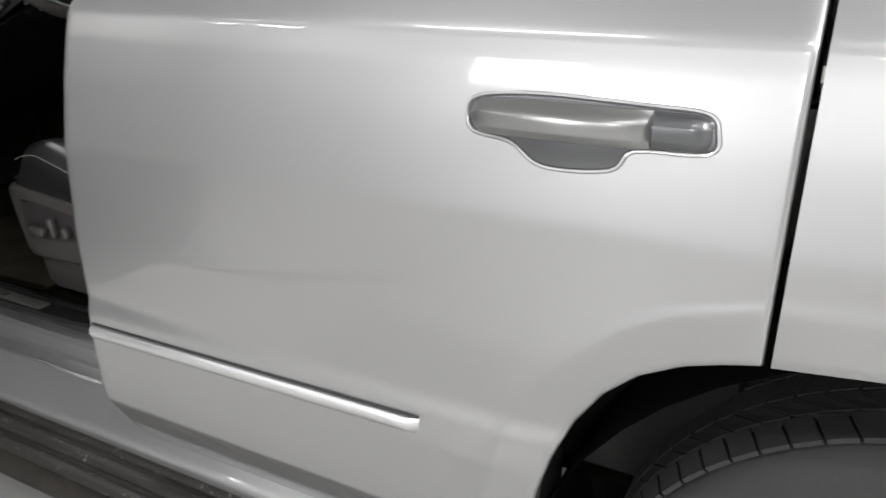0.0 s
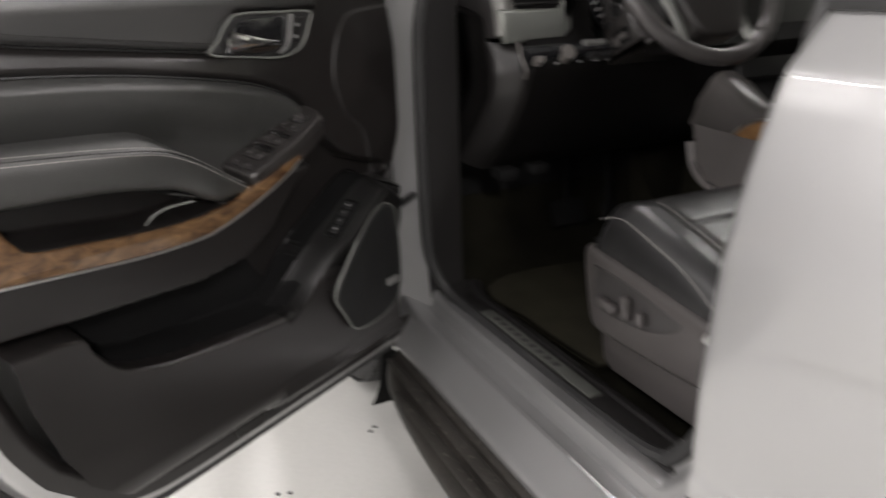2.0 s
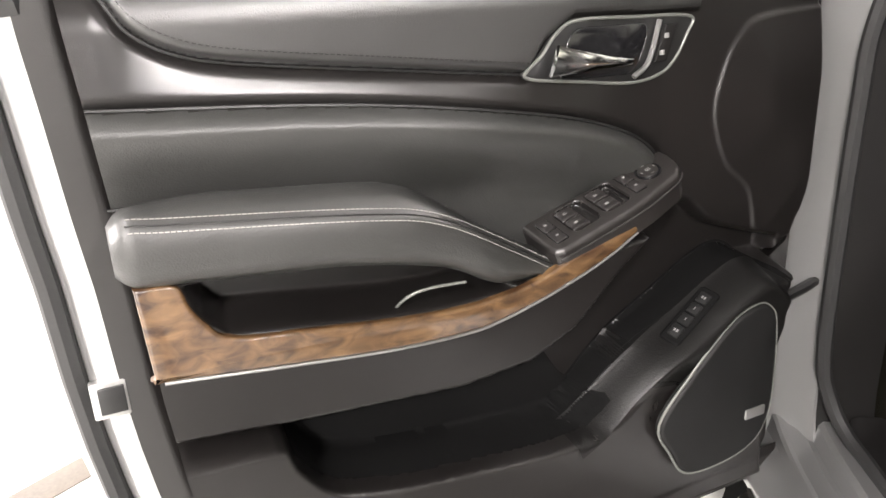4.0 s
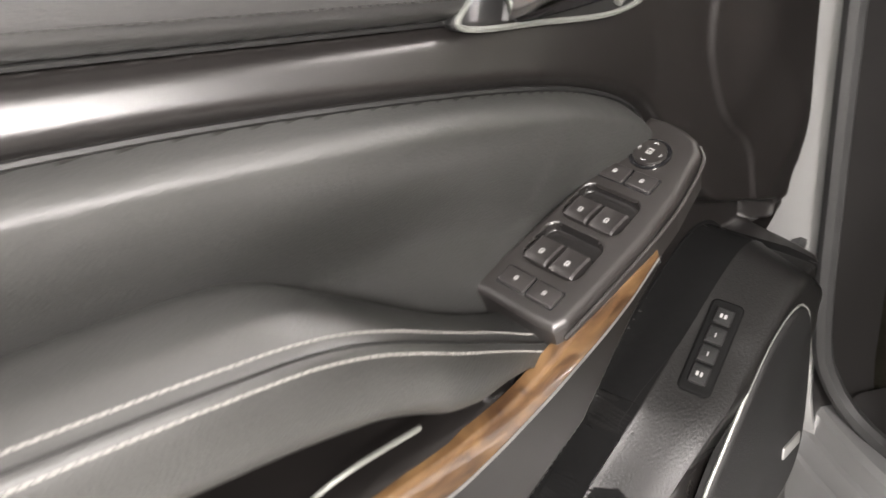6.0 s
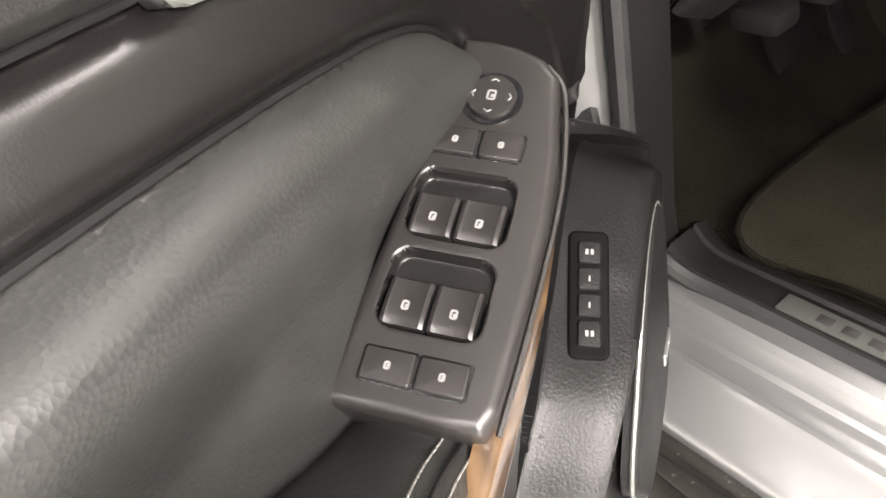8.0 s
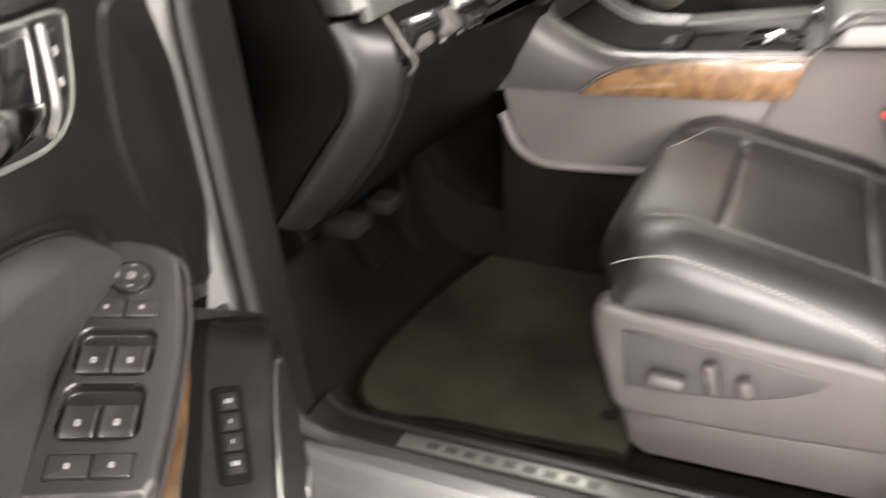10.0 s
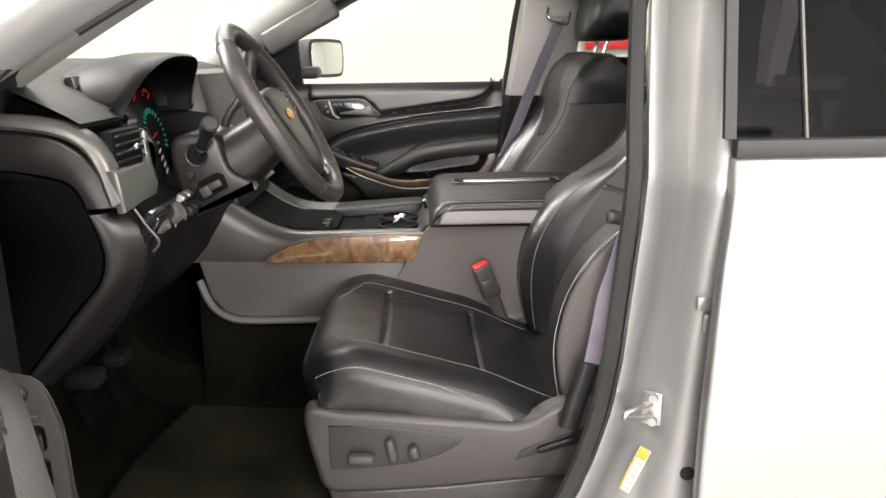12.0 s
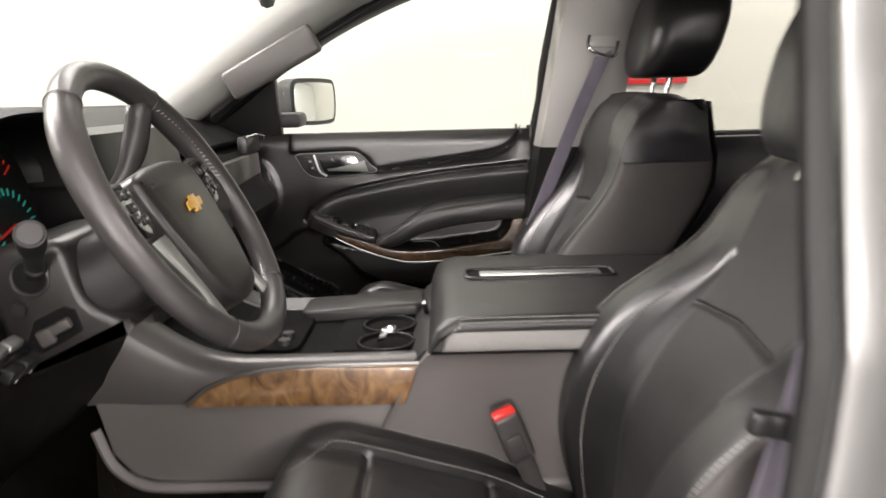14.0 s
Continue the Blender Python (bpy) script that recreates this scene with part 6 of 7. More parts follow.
def cabin_floor():
    bm = B()
    prof = [(-1.02, 0.80), (-0.98, 0.62), (-0.90, 0.545), (-0.8, 0.52), (-0.5, 0.51), (0.0, 0.515), (0.3, 0.52), (1.2, 0.53)]
    pts = spline([(x, 0, z) for x, z in prof], 40)
    ys = np.concatenate([np.linspace(0.19, 0.78, 14), np.linspace(0.8, 1.24, 8), np.linspace(1.26, 1.85, 14)])
    grid(bm, [[Vector((p.x, y, p.z + (0.12 if 0.79 < y < 1.25 else 0))) for y in ys] for p in pts])
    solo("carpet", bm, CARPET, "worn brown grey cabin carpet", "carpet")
    bm = B()
    o = [tuple(p)[:2] for p in spline([(-0.86, 0.26), (-0.84, 0.72), (-0.78, 0.755), (-0.45, 0.76), (-0.42, 0.72), (-0.425, 0.3), (-0.46, 0.265), (-0.7, 0.255)], 60, True)]
    pad(bm, o, lambda a, b, h: Vector((a, b, 0.515 + h + 0.04 * max(0, (-0.72 - a) / 0.14) ** 2)), 0.012, 0.004)
    m = thing("floor_mat", "worn olive grey carpet floor mat on the carpet", "floor mat", (-0.6, 0.5, 0.52))
    part("mat", bm, MAT_PILE, m)
    bm = B()
    tube(bm, [Vector((a, b, 0.525 + 0.04 * max(0, (-0.72 - a) / 0.14) ** 2)) for a, b in o], 0.004, 6, closed=True)
    part("binding", bm, CARPET, m)
    for y in (0.34, 0.68):
        bm = B()
        rod(bm, (-0.47, y, 0.525), (-0.47, y, 0.531), 0.014, 0.012, 16)
        part("mat_clip", bm, WELL, m)
    # Bulkhead in near black, the footwell's shade put into its colour.
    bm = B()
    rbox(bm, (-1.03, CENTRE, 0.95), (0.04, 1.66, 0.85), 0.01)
    solo("firewall", bm, WELL, "carpeted bulkhead under the dashboard, near black for the footwell's shade", "bulkhead", "structure")
    # sill trim with a metal plate
    t = thing("sill_trim", "charcoal door sill trim with a metal plate", "sill trim", (-0.5, 0.19, 0.52))
    bm = B()
    sec = [(0.142, 0.515), (0.148, 0.536), (0.156, 0.541), (0.195, 0.541), (0.202, 0.537), (0.207, 0.541), (0.214, 0.54), (0.232, 0.53), (0.245, 0.51)]
    rows = []
    for x in np.linspace(-0.9, -0.02, 40):
        e = max(0, (-0.84 - x) / 0.06, (x + 0.12) / 0.10)
        rows.append([Vector((x, y + 0.01 * e * e, z + 0.02 * e * e)) for y, z in sec])
    grid(bm, rows)
    tr = part("trim", bm, PLASTIC, t)
    bm = B()
    rbox(bm, (-0.53, 0.175, 0.5425), (0.43, 0.03, 0.004), 0.0015)
    part("plate", bm, VENT_TRIM, tr, "satin metal sill plate")
    bm = B()
    for k in range(9):
        x = -0.69 + 0.03 * k
        rbox(bm, (x, 0.174, 0.5448), (0.018, 0.013, 0.0012), 0.0003)
    part("plate_mark", bm, GREY_DARK, tr)


def console():
    t = thing("center_console", "charcoal centre console with wood trim and padded armrest", "console", (-0.2, CENTRE, 0.52))
    bm = B()
    o = [(-0.80, 0.918), (-0.29, 0.908), (-0.33, 0.80), (-0.36, 0.757), (-0.69, 0.759), (-0.742, 0.772), (-0.777, 0.815)]
    pad(bm, o, lambda a, b, h: Vector((a, 0.84 - h, b)), 0.036, 0.008)
    part("lower_panel", bm, GREY_PLASTIC, t, "grey side panel")
    bm = B()
    pts = spline([(-0.80, 0.805, 0.86), (-0.775, 0.8, 0.80), (-0.735, 0.797, 0.768), (-0.68, 0.795, 0.758), (-0.5, 0.795, 0.756), (0.12, 0.795, 0.752)], 40)
    tube(bm, pts, 0.0095, 8, flat=0.7)
    part("lower_strip", bm, GREY_PLASTIC, t, "pale grey lower edge strip")
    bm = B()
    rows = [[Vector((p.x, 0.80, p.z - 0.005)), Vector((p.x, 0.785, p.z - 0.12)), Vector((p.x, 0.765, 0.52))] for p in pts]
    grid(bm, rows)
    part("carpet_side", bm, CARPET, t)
    # swooping upper body: side section sweeps up to the dashboard
    bm = B()
    rows = []
    for u in np.linspace(0, 1, 40):
        x = -0.86 + 0.63 * u
        rise = 0.16 * (1 - soft(u, 0.0, 0.55)) ** 1.5
        out = 0.03 * (1 - soft(u, 0.05, 0.5))
        zt = 0.972 + rise
        rows.append([Vector((x, 0.80 + out * 0.2, 0.905)), Vector((x, 0.797 - out, 0.94 + rise * 0.35)), Vector((x, 0.802 - out, zt - 0.022)), Vector((x, 0.812 - out, zt - 0.006)), Vector((x, 0.83 - out, zt)), Vector((x, 0.86, zt - 0.004)), Vector((x, 0.875, zt - 0.014)), Vector((x, 0.885, zt - 0.018)), Vector((x, CENTRE, zt - 0.02)), Vector((x, 1.165, zt - 0.018)), Vector((x, 1.21 + out, zt)), Vector((x, 1.24, 0.9))])
    grid(bm, [r[:8] for r in rows])
    far = B()
    grid(far, [r[9:] for r in rows])
    part("far_side", far, VINYL, t, "black far side of the console")
    top = B()
    grid(top, [r[7:10] for r in rows])
    part("tray_floor", top, WELL, t, "black console top")
    up = part("upper_body", bm, CONSOLE_GREY, t, "charcoal upper console moulding")
    o = [tuple(p) for p in spline([(-0.635, 0, 0.907), (-0.60, 0, 0.934), (-0.56, 0, 0.95), (-0.509, 0, 0.960), (-0.44, 0, 0.966), (-0.345, 0, 0.967), (-0.252, 0, 0.967)], 30)]
    o = [(p[0], p[2]) for p in o] + [(-0.262, 0.94), (-0.277, 0.899), (-0.40, 0.899), (-0.52, 0.902)]
    bm = B()
    pad(bm, o, lambda a, b, h: Vector((a, 0.792 - 0.03 * (1 - soft((a + 0.86) / 0.63, 0.05, 0.5)) - h + 0.006 * ((b - 0.937) / 0.03) ** 2, b)), 0.010, 0.003, back=False)
    wd = part("wood_trim", bm, WOOD_LIGHT, t, "glossy golden burl wood panel", angle=50)
    bm = B()
    tube(bm, [Vector((a, 0.790 - 0.03 * (1 - soft((a + 0.86) / 0.63, 0.05, 0.5)), b + 0.004)) for a, b in o[:30]], 0.0028, 6)
    part("bright_line", bm, SATIN, wd)
    for y in (0.872, 1.17):
        bm = B()
        tube(bm, [(x, y, 0.955 + 0.16 * (1 - soft((x + 0.86) / 0.63, 0, 0.55)) ** 1.5) for x in np.linspace(-0.82, -0.235, 24)], 0.003, 6)
        part("bright_line", bm, SATIN, up)
    # cup holders, tray, keys
    for x, y in ((-0.315, 1.03), (-0.315, 0.925)):
        bm = B()
        ring = lambda r, z: [Vector((x + r * math.cos(a), y + r * math.sin(a), z)) for a in np.linspace(0, 2 * math.pi, 32, endpoint=False)]
        grid(bm, [ring(0.054, 0.954), ring(0.054, 0.963), ring(0.052, 0.966), ring(0.047, 0.966), ring(0.045, 0.963), ring(0.043, 0.958), ring(0.001, 0.957)], close_u=True)
        cup = part("cup_holder", bm, WELL, t, "black cup holder")
        bm = B()
        tube(bm, [p + Vector((0, 0, 0.002)) for p in ring(0.0495, 0.9645)], 0.0008, 6, closed=True)
        part("cup_ring", bm, GREY_DARK, cup, "thin dark ring")
    bm = B()
    rbox(bm, (-0.33, 1.04, 0.953), (0.16, 0.28, 0.012), 0.006)
    part("cup_tray", bm, WELL, t)
    bm = B()
    pad(bm, rounded(-0.50, 1.09, -0.25, 1.205, 0.02), lambda a, b, h: Vector((a, b, 0.953 + h + 0.012 * soft(a, -0.42, -0.27))), 0.022, 0.008)
    part("bin_lid", bm, VINYL, t, "black lid of a small bin")
    bm = B()
    pad(bm, rounded(-0.60, 0.90, -0.47, 1.15, 0.03), lambda a, b, h: Vector((a, b, 0.956 + h + 0.16 * (1 - soft((a + 0.86) / 0.63, 0, 0.55)) ** 1.5)), 0.006, 0.004)
    tray = part("switch_tray", bm, WELL, t, "black switch tray")
    for y in (0.93, 0.97):
        bm = B()
        rod(bm, (-0.50, y, 0.962), (-0.50, y, 0.972), 0.012, 0.011, 20)
        part("tray_button", bm, GREY_DARK, tray)
    # armrest box and lid
    bm = B()
    grid(bm, [[Vector((x - 0.006, y, z + 0.001)) for x, z in ((-0.352, 0.78), (-0.33, 0.83), (-0.272, 0.945), (-0.238, 0.986), (-0.225, 0.99))] for y in np.linspace(0.806, 1.234, 6)])
    part("box_front", bm, VINYL, t, "black front of the storage box")
    bm = B()
    rows = []
    for y0 in (0.795, 0.785, 0.80, CENTRE, 1.24, 1.255, 1.245):
        e = 0.012 if y0 in (0.795, 1.245) else 0.0
        rows.append([Vector((x, y0, z)) for x, z in ((-0.365 + e, 0.755), (-0.33 + e, 0.83), (-0.272 + e, 0.945), (-0.238 + e, 0.986 - e * 0.3), (0.45, 0.982 - e * 0.3), (0.5, 0.97), (0.52, 0.6), (-0.33, 0.6))])
    loft(bm, rows)
    part("armrest_box", bm, GREY_PLASTIC, t, "grey storage box sides", angle=50)
    bm = B()
    lid = [(-0.236, 0.990), (-0.232, 1.006), (-0.222, 1.03), (-0.205, 1.043), (-0.18, 1.048), (0.1, 1.05), (0.36, 1.046), (0.40, 1.03), (0.41, 0.99)]
    rows = []
    for y, k in ((0.789, 0.55), (0.782, 0.3), (0.778, 0.0), (0.780, -0.5), (0.786, -0.9), (0.80, -1.0), (0.9, -1.0), (CENTRE, -1.0), (1.14, -1.0), (1.24, -1.0), (1.254, -0.9), (1.26, -0.5), (1.262, 0.0), (1.25, 0.55)):
        sh = (1 + k) * 0.5
        rows.append([Vector((x + 0.01 * sh if x < 0 else x, y, 0.99 + (z - 0.99) * (1 - 0.72 * sh))) for x, z in lid])
    loft(bm, rows)
    ld = part("armrest_lid", bm, VINYL, t, "black grained armrest lid with leather sides", angle=50)
    bm = B()
    o = [(-0.214, 0.992), (-0.207, 1.014), (-0.193, 1.032), (-0.168, 1.042), (0.36, 1.041), (0.37, 0.992)]
    pad(bm, o, lambda a, b, h: Vector((a, 0.788 - h + 0.008 * soft(b, 1.015, 1.04), b)), 0.013, 0.006)
    part("lid_side", bm, GREY_LEATHER, ld, "grey leather lid side")
    bm = B()
    ln = spline([(-0.208, 0.775, 1.0), (-0.2, 0.775, 1.02), (-0.184, 0.777, 1.034), (-0.155, 0.7785, 1.0405), (0.1, 0.7785, 1.0405), (0.33, 0.7785, 1.039)], 70)
    stitches(bm, ln, 0.005, 0.0016, 0.0009)
    stitches(bm, [p + Vector((0, 0.006, 0.006)) for p in ln], 0.005, 0.0016, 0.0009)
    part("stitching", bm, THREAD, ld, "pale double stitching")
    bm = B()
    tube(bm, [Vector((a, b, 1.0505)) for a, b in rounded(-0.165, 1.03, 0.125, 1.105, 0.018)], 0.004, 8, closed=True)
    part("slot_rim", bm, VINYL, ld)
    # Flat black pad flush with the lid, for the shade inside the slot.
    bm = B()
    pad(bm, rounded(-0.163, 1.032, 0.123, 1.103, 0.017), lambda a, b, h: Vector((a, b, 1.0478 + h)), 0.0022, 0.0008)
    part("slot", bm, WELL, ld, "flat black pad for the shaded depth of the slot")
    bm = B()
    rbox(bm, (-0.02, 1.058, 1.0525), (0.235, 0.03, 0.006), 0.002)
    part("slot_bar", bm, SATIN, ld, "bright metal slot edge")
    bm = B()
    rod(bm, (-0.24, 1.02, 1.0), (-0.248, 1.02, 0.998), 0.016, 0.014, 16)
    part("latch_button", bm, GLOSS, ld)
    k = thing("car_keys", "bright metal keys lying in the cup holder", "keys", (-0.32, 0.93, 0.96))
    bm = B()
    tube(bm, [Vector((-0.31 + 0.013 * math.cos(a), 0.93 + 0.013 * math.sin(a), 0.985 + 0.005 * math.cos(a))) for a in np.linspace(0, 2 * math.pi, 20, endpoint=False)], 0.0018, 6, closed=True)
    part("ring", bm, CHROME, k)
    bm = B()
    rbox(bm, (-0.322, 0.915, 0.972), (0.012, 0.004, 0.036), 0.001, Matrix.Rotation(radians(20), 3, "Y"))
    rbox(bm, (-0.308, 0.92, 0.985), (0.016, 0.006, 0.018), 0.003, Matrix.Rotation(radians(-30), 3, "Y"))
    part("key", bm, CHROME, k)


def buckle():
    t = thing("seat_belt_buckle", "dark seat belt buckle with a red button", "seat belt buckle", (-0.06, 0.76, 0.75))
    d = Vector((-0.055, -0.012, 0.14)).normalized()
    m = d.to_track_quat("Z", "Y").to_matrix()
    bm = B()
    rbox(bm, Vector((-0.103, 0.745, 0.862)), (0.03, 0.044, 0.085), 0.007, m, 3)
    rbox(bm, Vector((-0.098, 0.73, 0.85)), (0.006, 0.026, 0.04), 0.003, m)
    part("body", bm, SHIELD, t)
    bm = B()
    rbox(bm, Vector((-0.103, 0.745, 0.862)) + d * 0.041, (0.024, 0.038, 0.014), 0.004, m)
    part("release_button", bm, RED, t, "red release button")
    bm = B()
    tube(bm, [Vector((-0.092, 0.748, 0.835)), Vector((-0.075, 0.754, 0.79)), Vector((-0.058, 0.76, 0.74))], 0.016, 8, flat=0.4, up=(0, 1, 0))
    part("stalk", bm, SHIELD, t)


def webbing(bm, path, width, across):
    """A flat band along a path, as wide as width in the direction across."""
    a = Vector(across).normalized() * width / 2
    rows = []
    for i, p in enumerate(path):
        d = (path[min(i + 1, len(path) - 1)] - path[max(i - 1, 0)]).normalized()
        n = d.cross(a).normalized() * 0.0008
        rows.append([p - a - n, p + a - n, p + a + n, p - a + n])
    loft(bm, rows)


def belts():
    t = thing("seat_belt", "mauve grey passenger seat belt hanging from the post", "seat belt", (0.2, 1.7, 1.45), "seat belts")
    bm = B()
    webbing(bm, spline([(0.214, 1.608, 1.49), (0.205, 1.612, 1.46), (0.163, 1.635, 1.356), (0.117, 1.67, 1.227), (0.083, 1.69, 1.132), (0.05, 1.71, 1.04)], 24), 0.048, (1, 0.05, 0.35))
    part("webbing", bm, BELT, t)
    bm = B()
    tube(bm, spline([(0.178, 1.612, 1.536), (0.174, 1.606, 1.512), (0.187, 1.603, 1.497), (0.225, 1.602, 1.484), (0.244, 1.605, 1.487), (0.252, 1.612, 1.52)], 24), 0.0045, 8)
    part("guide_loop", bm, CHROME, t, "bright belt guide")
    bm = B()
    rbox(bm, (0.218, 1.625, 1.53), (0.08, 0.02, 0.05), 0.008)
    part("guide_cover", bm, PILLAR_TRIM, t)
    t = thing("seat_belt", "mauve grey driver's seat belt beside the seat", "seat belt", (0.05, 0.22, 0.7), "seat belts")
    bm = B()
    webbing(bm, spline([(0.175, 0.24, 1.45), (0.135, 0.235, 1.3), (0.092, 0.23, 1.12), (0.067, 0.225, 1.03), (0.055, 0.225, 0.99), (0.046, 0.225, 0.93), (0.034, 0.225, 0.86)], 24), 0.036, (1, 0.15, 0.2))
    part("webbing", bm, BELT, t)
    bm = B()
    tube(bm, [(0.028, 0.225, 0.868), (0.01, 0.225, 0.805), (-0.004, 0.228, 0.745)], 0.019, 10, flat=0.55, up=(0, 1, 0))
    part("anchor_sleeve", bm, BLACK, t, "black plastic anchor sleeve")
    bm = B()
    rbox(bm, (0.07, 0.214, 1.122), (0.05, 0.016, 0.022), 0.005, Matrix.Rotation(radians(12), 3, "Y"))
    part("tongue", bm, BLACK, t)


def pillar_trims():
    for m in (False, True):
        MIRRORED[0] = m
        if m:
            bm = B()
            rows = []
            for z in np.linspace(0.98, 1.75, 24):
                x0 = 0.06 + (z - 1.25) * 0.13
                w = 0.22 - (z - 1.0) * 0.02
                y = 0.29 + (z - 1.25) * 0.3
                rows.append([Vector((x0, y - 0.06, z)), Vector((x0 + 0.008, y + 0.035, z)), Vector((x0 + 0.04, y + 0.05, z)), Vector((x0 + w - 0.03, y + 0.05, z)), Vector((x0 + w, y + 0.03, z)), Vector((x0 + w + 0.005, y - 0.06, z))])
            grid(bm, [r for r in rows if r[0].z > 1.23])
            lower = B()
            grid(lower, [r for r in rows if r[0].z < 1.27])
            solo("lower_pillar_trim", lower, PLASTIC, "dark plastic trim low on the centre post", "pillar trim", group="pillar trims")
            solo("pillar_trim", bm, PILLAR_TRIM, "warm grey plastic trim on the centre post", "pillar trim", group="pillar trims")
        # windscreen pillar trim with a grab handle
        t = thing("windscreen_pillar_trim", "warm grey windscreen pillar trim with a grab handle", "pillar trim", (-0.7, 0.4 if not m else 1.64, 1.45), group="pillar trims")
        line = spline([(-1.12, 0.235, 1.26), (-0.95, 0.26, 1.365), (-0.72, 0.315, 1.515), (-0.47, 0.37, 1.66), (-0.2, 0.41, 1.755)], 30)
        bm = B()
        rows = []
        for i, p in enumerate(line):
            d = (line[min(i + 1, 29)] - line[max(i - 1, 0)]).normalized()
            n = Vector((0, 1, 0)).cross(d).normalized()
            n = n if n.z > 0 else -n
            rows.append([p + Vector((0, a, 0)) + n * b for a, b in ((-0.03, -0.045), (0.0, -0.055), (0.03, -0.045), (0.05, -0.01), (0.05, 0.03), (0.03, 0.06), (-0.02, 0.06))])
        loft(bm, rows)
        part("trim", bm, SCREEN_TRIM, t, angle=50)
        if m:
            bm = B()
            turn = Matrix.Rotation(radians(-27.8), 3, "Y")
            rbox(bm, (-0.645, 0.388, 1.492), (0.27, 0.03, 0.08), 0.015, turn, 3)
            for x, z in ((-0.745, 1.447), (-0.56, 1.545)):
                rbox(bm, (x, 0.375, z), (0.035, 0.05, 0.05), 0.011, turn, 3)
            part("grab_handle", bm, CONSOLE_GREY, t)
    MIRRORED[0] = False
    t = thing("rear_view_mirror", "black rear view mirror at the windscreen top", "mirror", (-0.5, 0.98, 1.6))
    bm = B()
    rbox(bm, (-0.50, 0.98, 1.60), (0.03, 0.25, 0.07), 0.012, Matrix.Rotation(radians(12), 3, "Z"))
    part("housing", bm, BLACK, t)
    bm = B()
    rod(bm, (-0.51, 0.98, 1.61), (-0.55, 1.0, 1.70), 0.012, 0.012, 10)
    part("stem", bm, BLACK, t)


def dashboard():
    t = thing("dashboard", "charcoal dashboard with grey trim and lit gauges", "dashboard", (-0.95, CENTRE, 0.85))
    prof = [(-1.22, 1.36), (-1.12, 1.385), (-1.0, 1.372), (-0.90, 1.343), (-0.84, 1.315), (-0.80, 1.294), (-0.784, 1.282), (-0.79, 1.272), (-0.80, 1.268), (-0.755, 1.262), (-0.743, 1.24), (-0.732, 1.166), (-0.715, 1.142), (-0.692, 1.112), (-0.690, 1.095), (-0.700, 1.07), (-0.73, 1.01), (-0.768, 0.95), (-0.82, 0.895), (-0.872, 0.85), (-0.90, 0.842), (-1.0, 0.86), (-1.2, 0.95)]
    bm = B()
    rows = []
    for y in (0.262, 0.268, 0.3, 0.435, 0.445, 0.6, 0.815, 0.83, 0.9, CENTRE, 1.14, 1.3, 1.5, 1.7, 1.80, 1.825, 1.835):
        e = 0.008 if y in (0.262, 1.835) else 0.002 if y in (0.268, 1.825) else 0
        row = [Vector((x - e, y, z - e * (1 if z > 1.2 else -1))) for x, z in prof]
        if 0.44 < y < 0.82:
            row = [Vector((min(p.x, -0.875), p.y, p.z)) if 1.15 < p.z < 1.36 else p for p in row]
        rows.append(row)
    loft(bm, rows)
    # Body in the darker plastic, shade under the dash put into its colour.
    part("dash_body", bm, DASH_SHADED, t, angle=30)
    # top pad
    bm = B()
    pp = [(-1.21, 1.365), (-1.12, 1.391), (-1.0, 1.378), (-0.90, 1.35), (-0.84, 1.322), (-0.797, 1.300), (-0.778, 1.288), (-0.780, 1.280)]
    lim = lambda y: -0.77 - 0.11 * soft(y, 0.36, 0.46) * (1 - soft(y, 0.79, 0.86))
    grid(bm, [[Vector((min(x, lim(y)), y, z)) for x, z in pp] for y in [0.215] + list(np.linspace(0.24, 0.9, 40)) + [1.0, 1.2, 1.4, 1.6, 1.825]])
    part("top_pad", bm, DASH_PAD, t, "soft grey black dash top pad", angle=60)
    # rounded end moulding
    bm = B()
    ln = spline([(-0.95, 0, 1.302), (-0.874, 0, 1.298), (-0.809, 0, 1.287), (-0.765, 0, 1.262), (-0.744, 0, 1.225), (-0.733, 0, 1.185), (-0.728, 0, 1.164)], 30)
    rows = []
    for i, p in enumerate(ln):
        d = (ln[min(i + 1, 29)] - ln[max(i - 1, 0)]).normalized()
        n = Vector((-d.z, 0, d.x))
        n = n if n.x + n.z > 0 else -n
        rows.append([p + n * a + Vector((0, y, 0)) for a, y in ((-0.02, 0.216), (-0.017, 0.206), (-0.012, 0.203), (-0.004, 0.206), (0.002, 0.214), (0.005, 0.226), (0.005, 0.24), (0.0, 0.25))])
    grid(bm, rows)
    part("end_moulding", bm, MOULDING, t, "rounded satin end moulding")
    # covers on the end of the dash: two bevelled borders round a bowed cap
    for name, outer, inner, y0, text in (
            ("upper_cover", [(-0.985, 1.290), (-0.927, 1.288), (-0.844, 1.276), (-0.784, 1.243), (-0.75, 1.196), (-0.733, 1.157)],
             [(-0.985, 1.224), (-0.91, 1.220), (-0.85, 1.212), (-0.803, 1.199), (-0.785, 1.176), (-0.779, 1.157)], 0.216, "smooth charcoal upper border"),
            ("side_cover", [(-0.742, 1.147), (-0.722, 1.126), (-0.710, 1.1), (-0.710, 1.07), (-0.726, 1.027), (-0.767, 0.968), (-0.825, 0.905), (-0.9, 0.84)],
             [(-0.777, 1.147), (-0.771, 1.13), (-0.763, 1.1), (-0.761, 1.072), (-0.773, 1.035), (-0.808, 0.995), (-0.86, 0.936), (-0.918, 0.868)], 0.248, "charcoal bevelled dash end border")):
        bm = B()
        o = spline([(x, 0, z) for x, z in outer], 40)
        q = spline([(x, 0, z) for x, z in inner], 40)
        rows = []
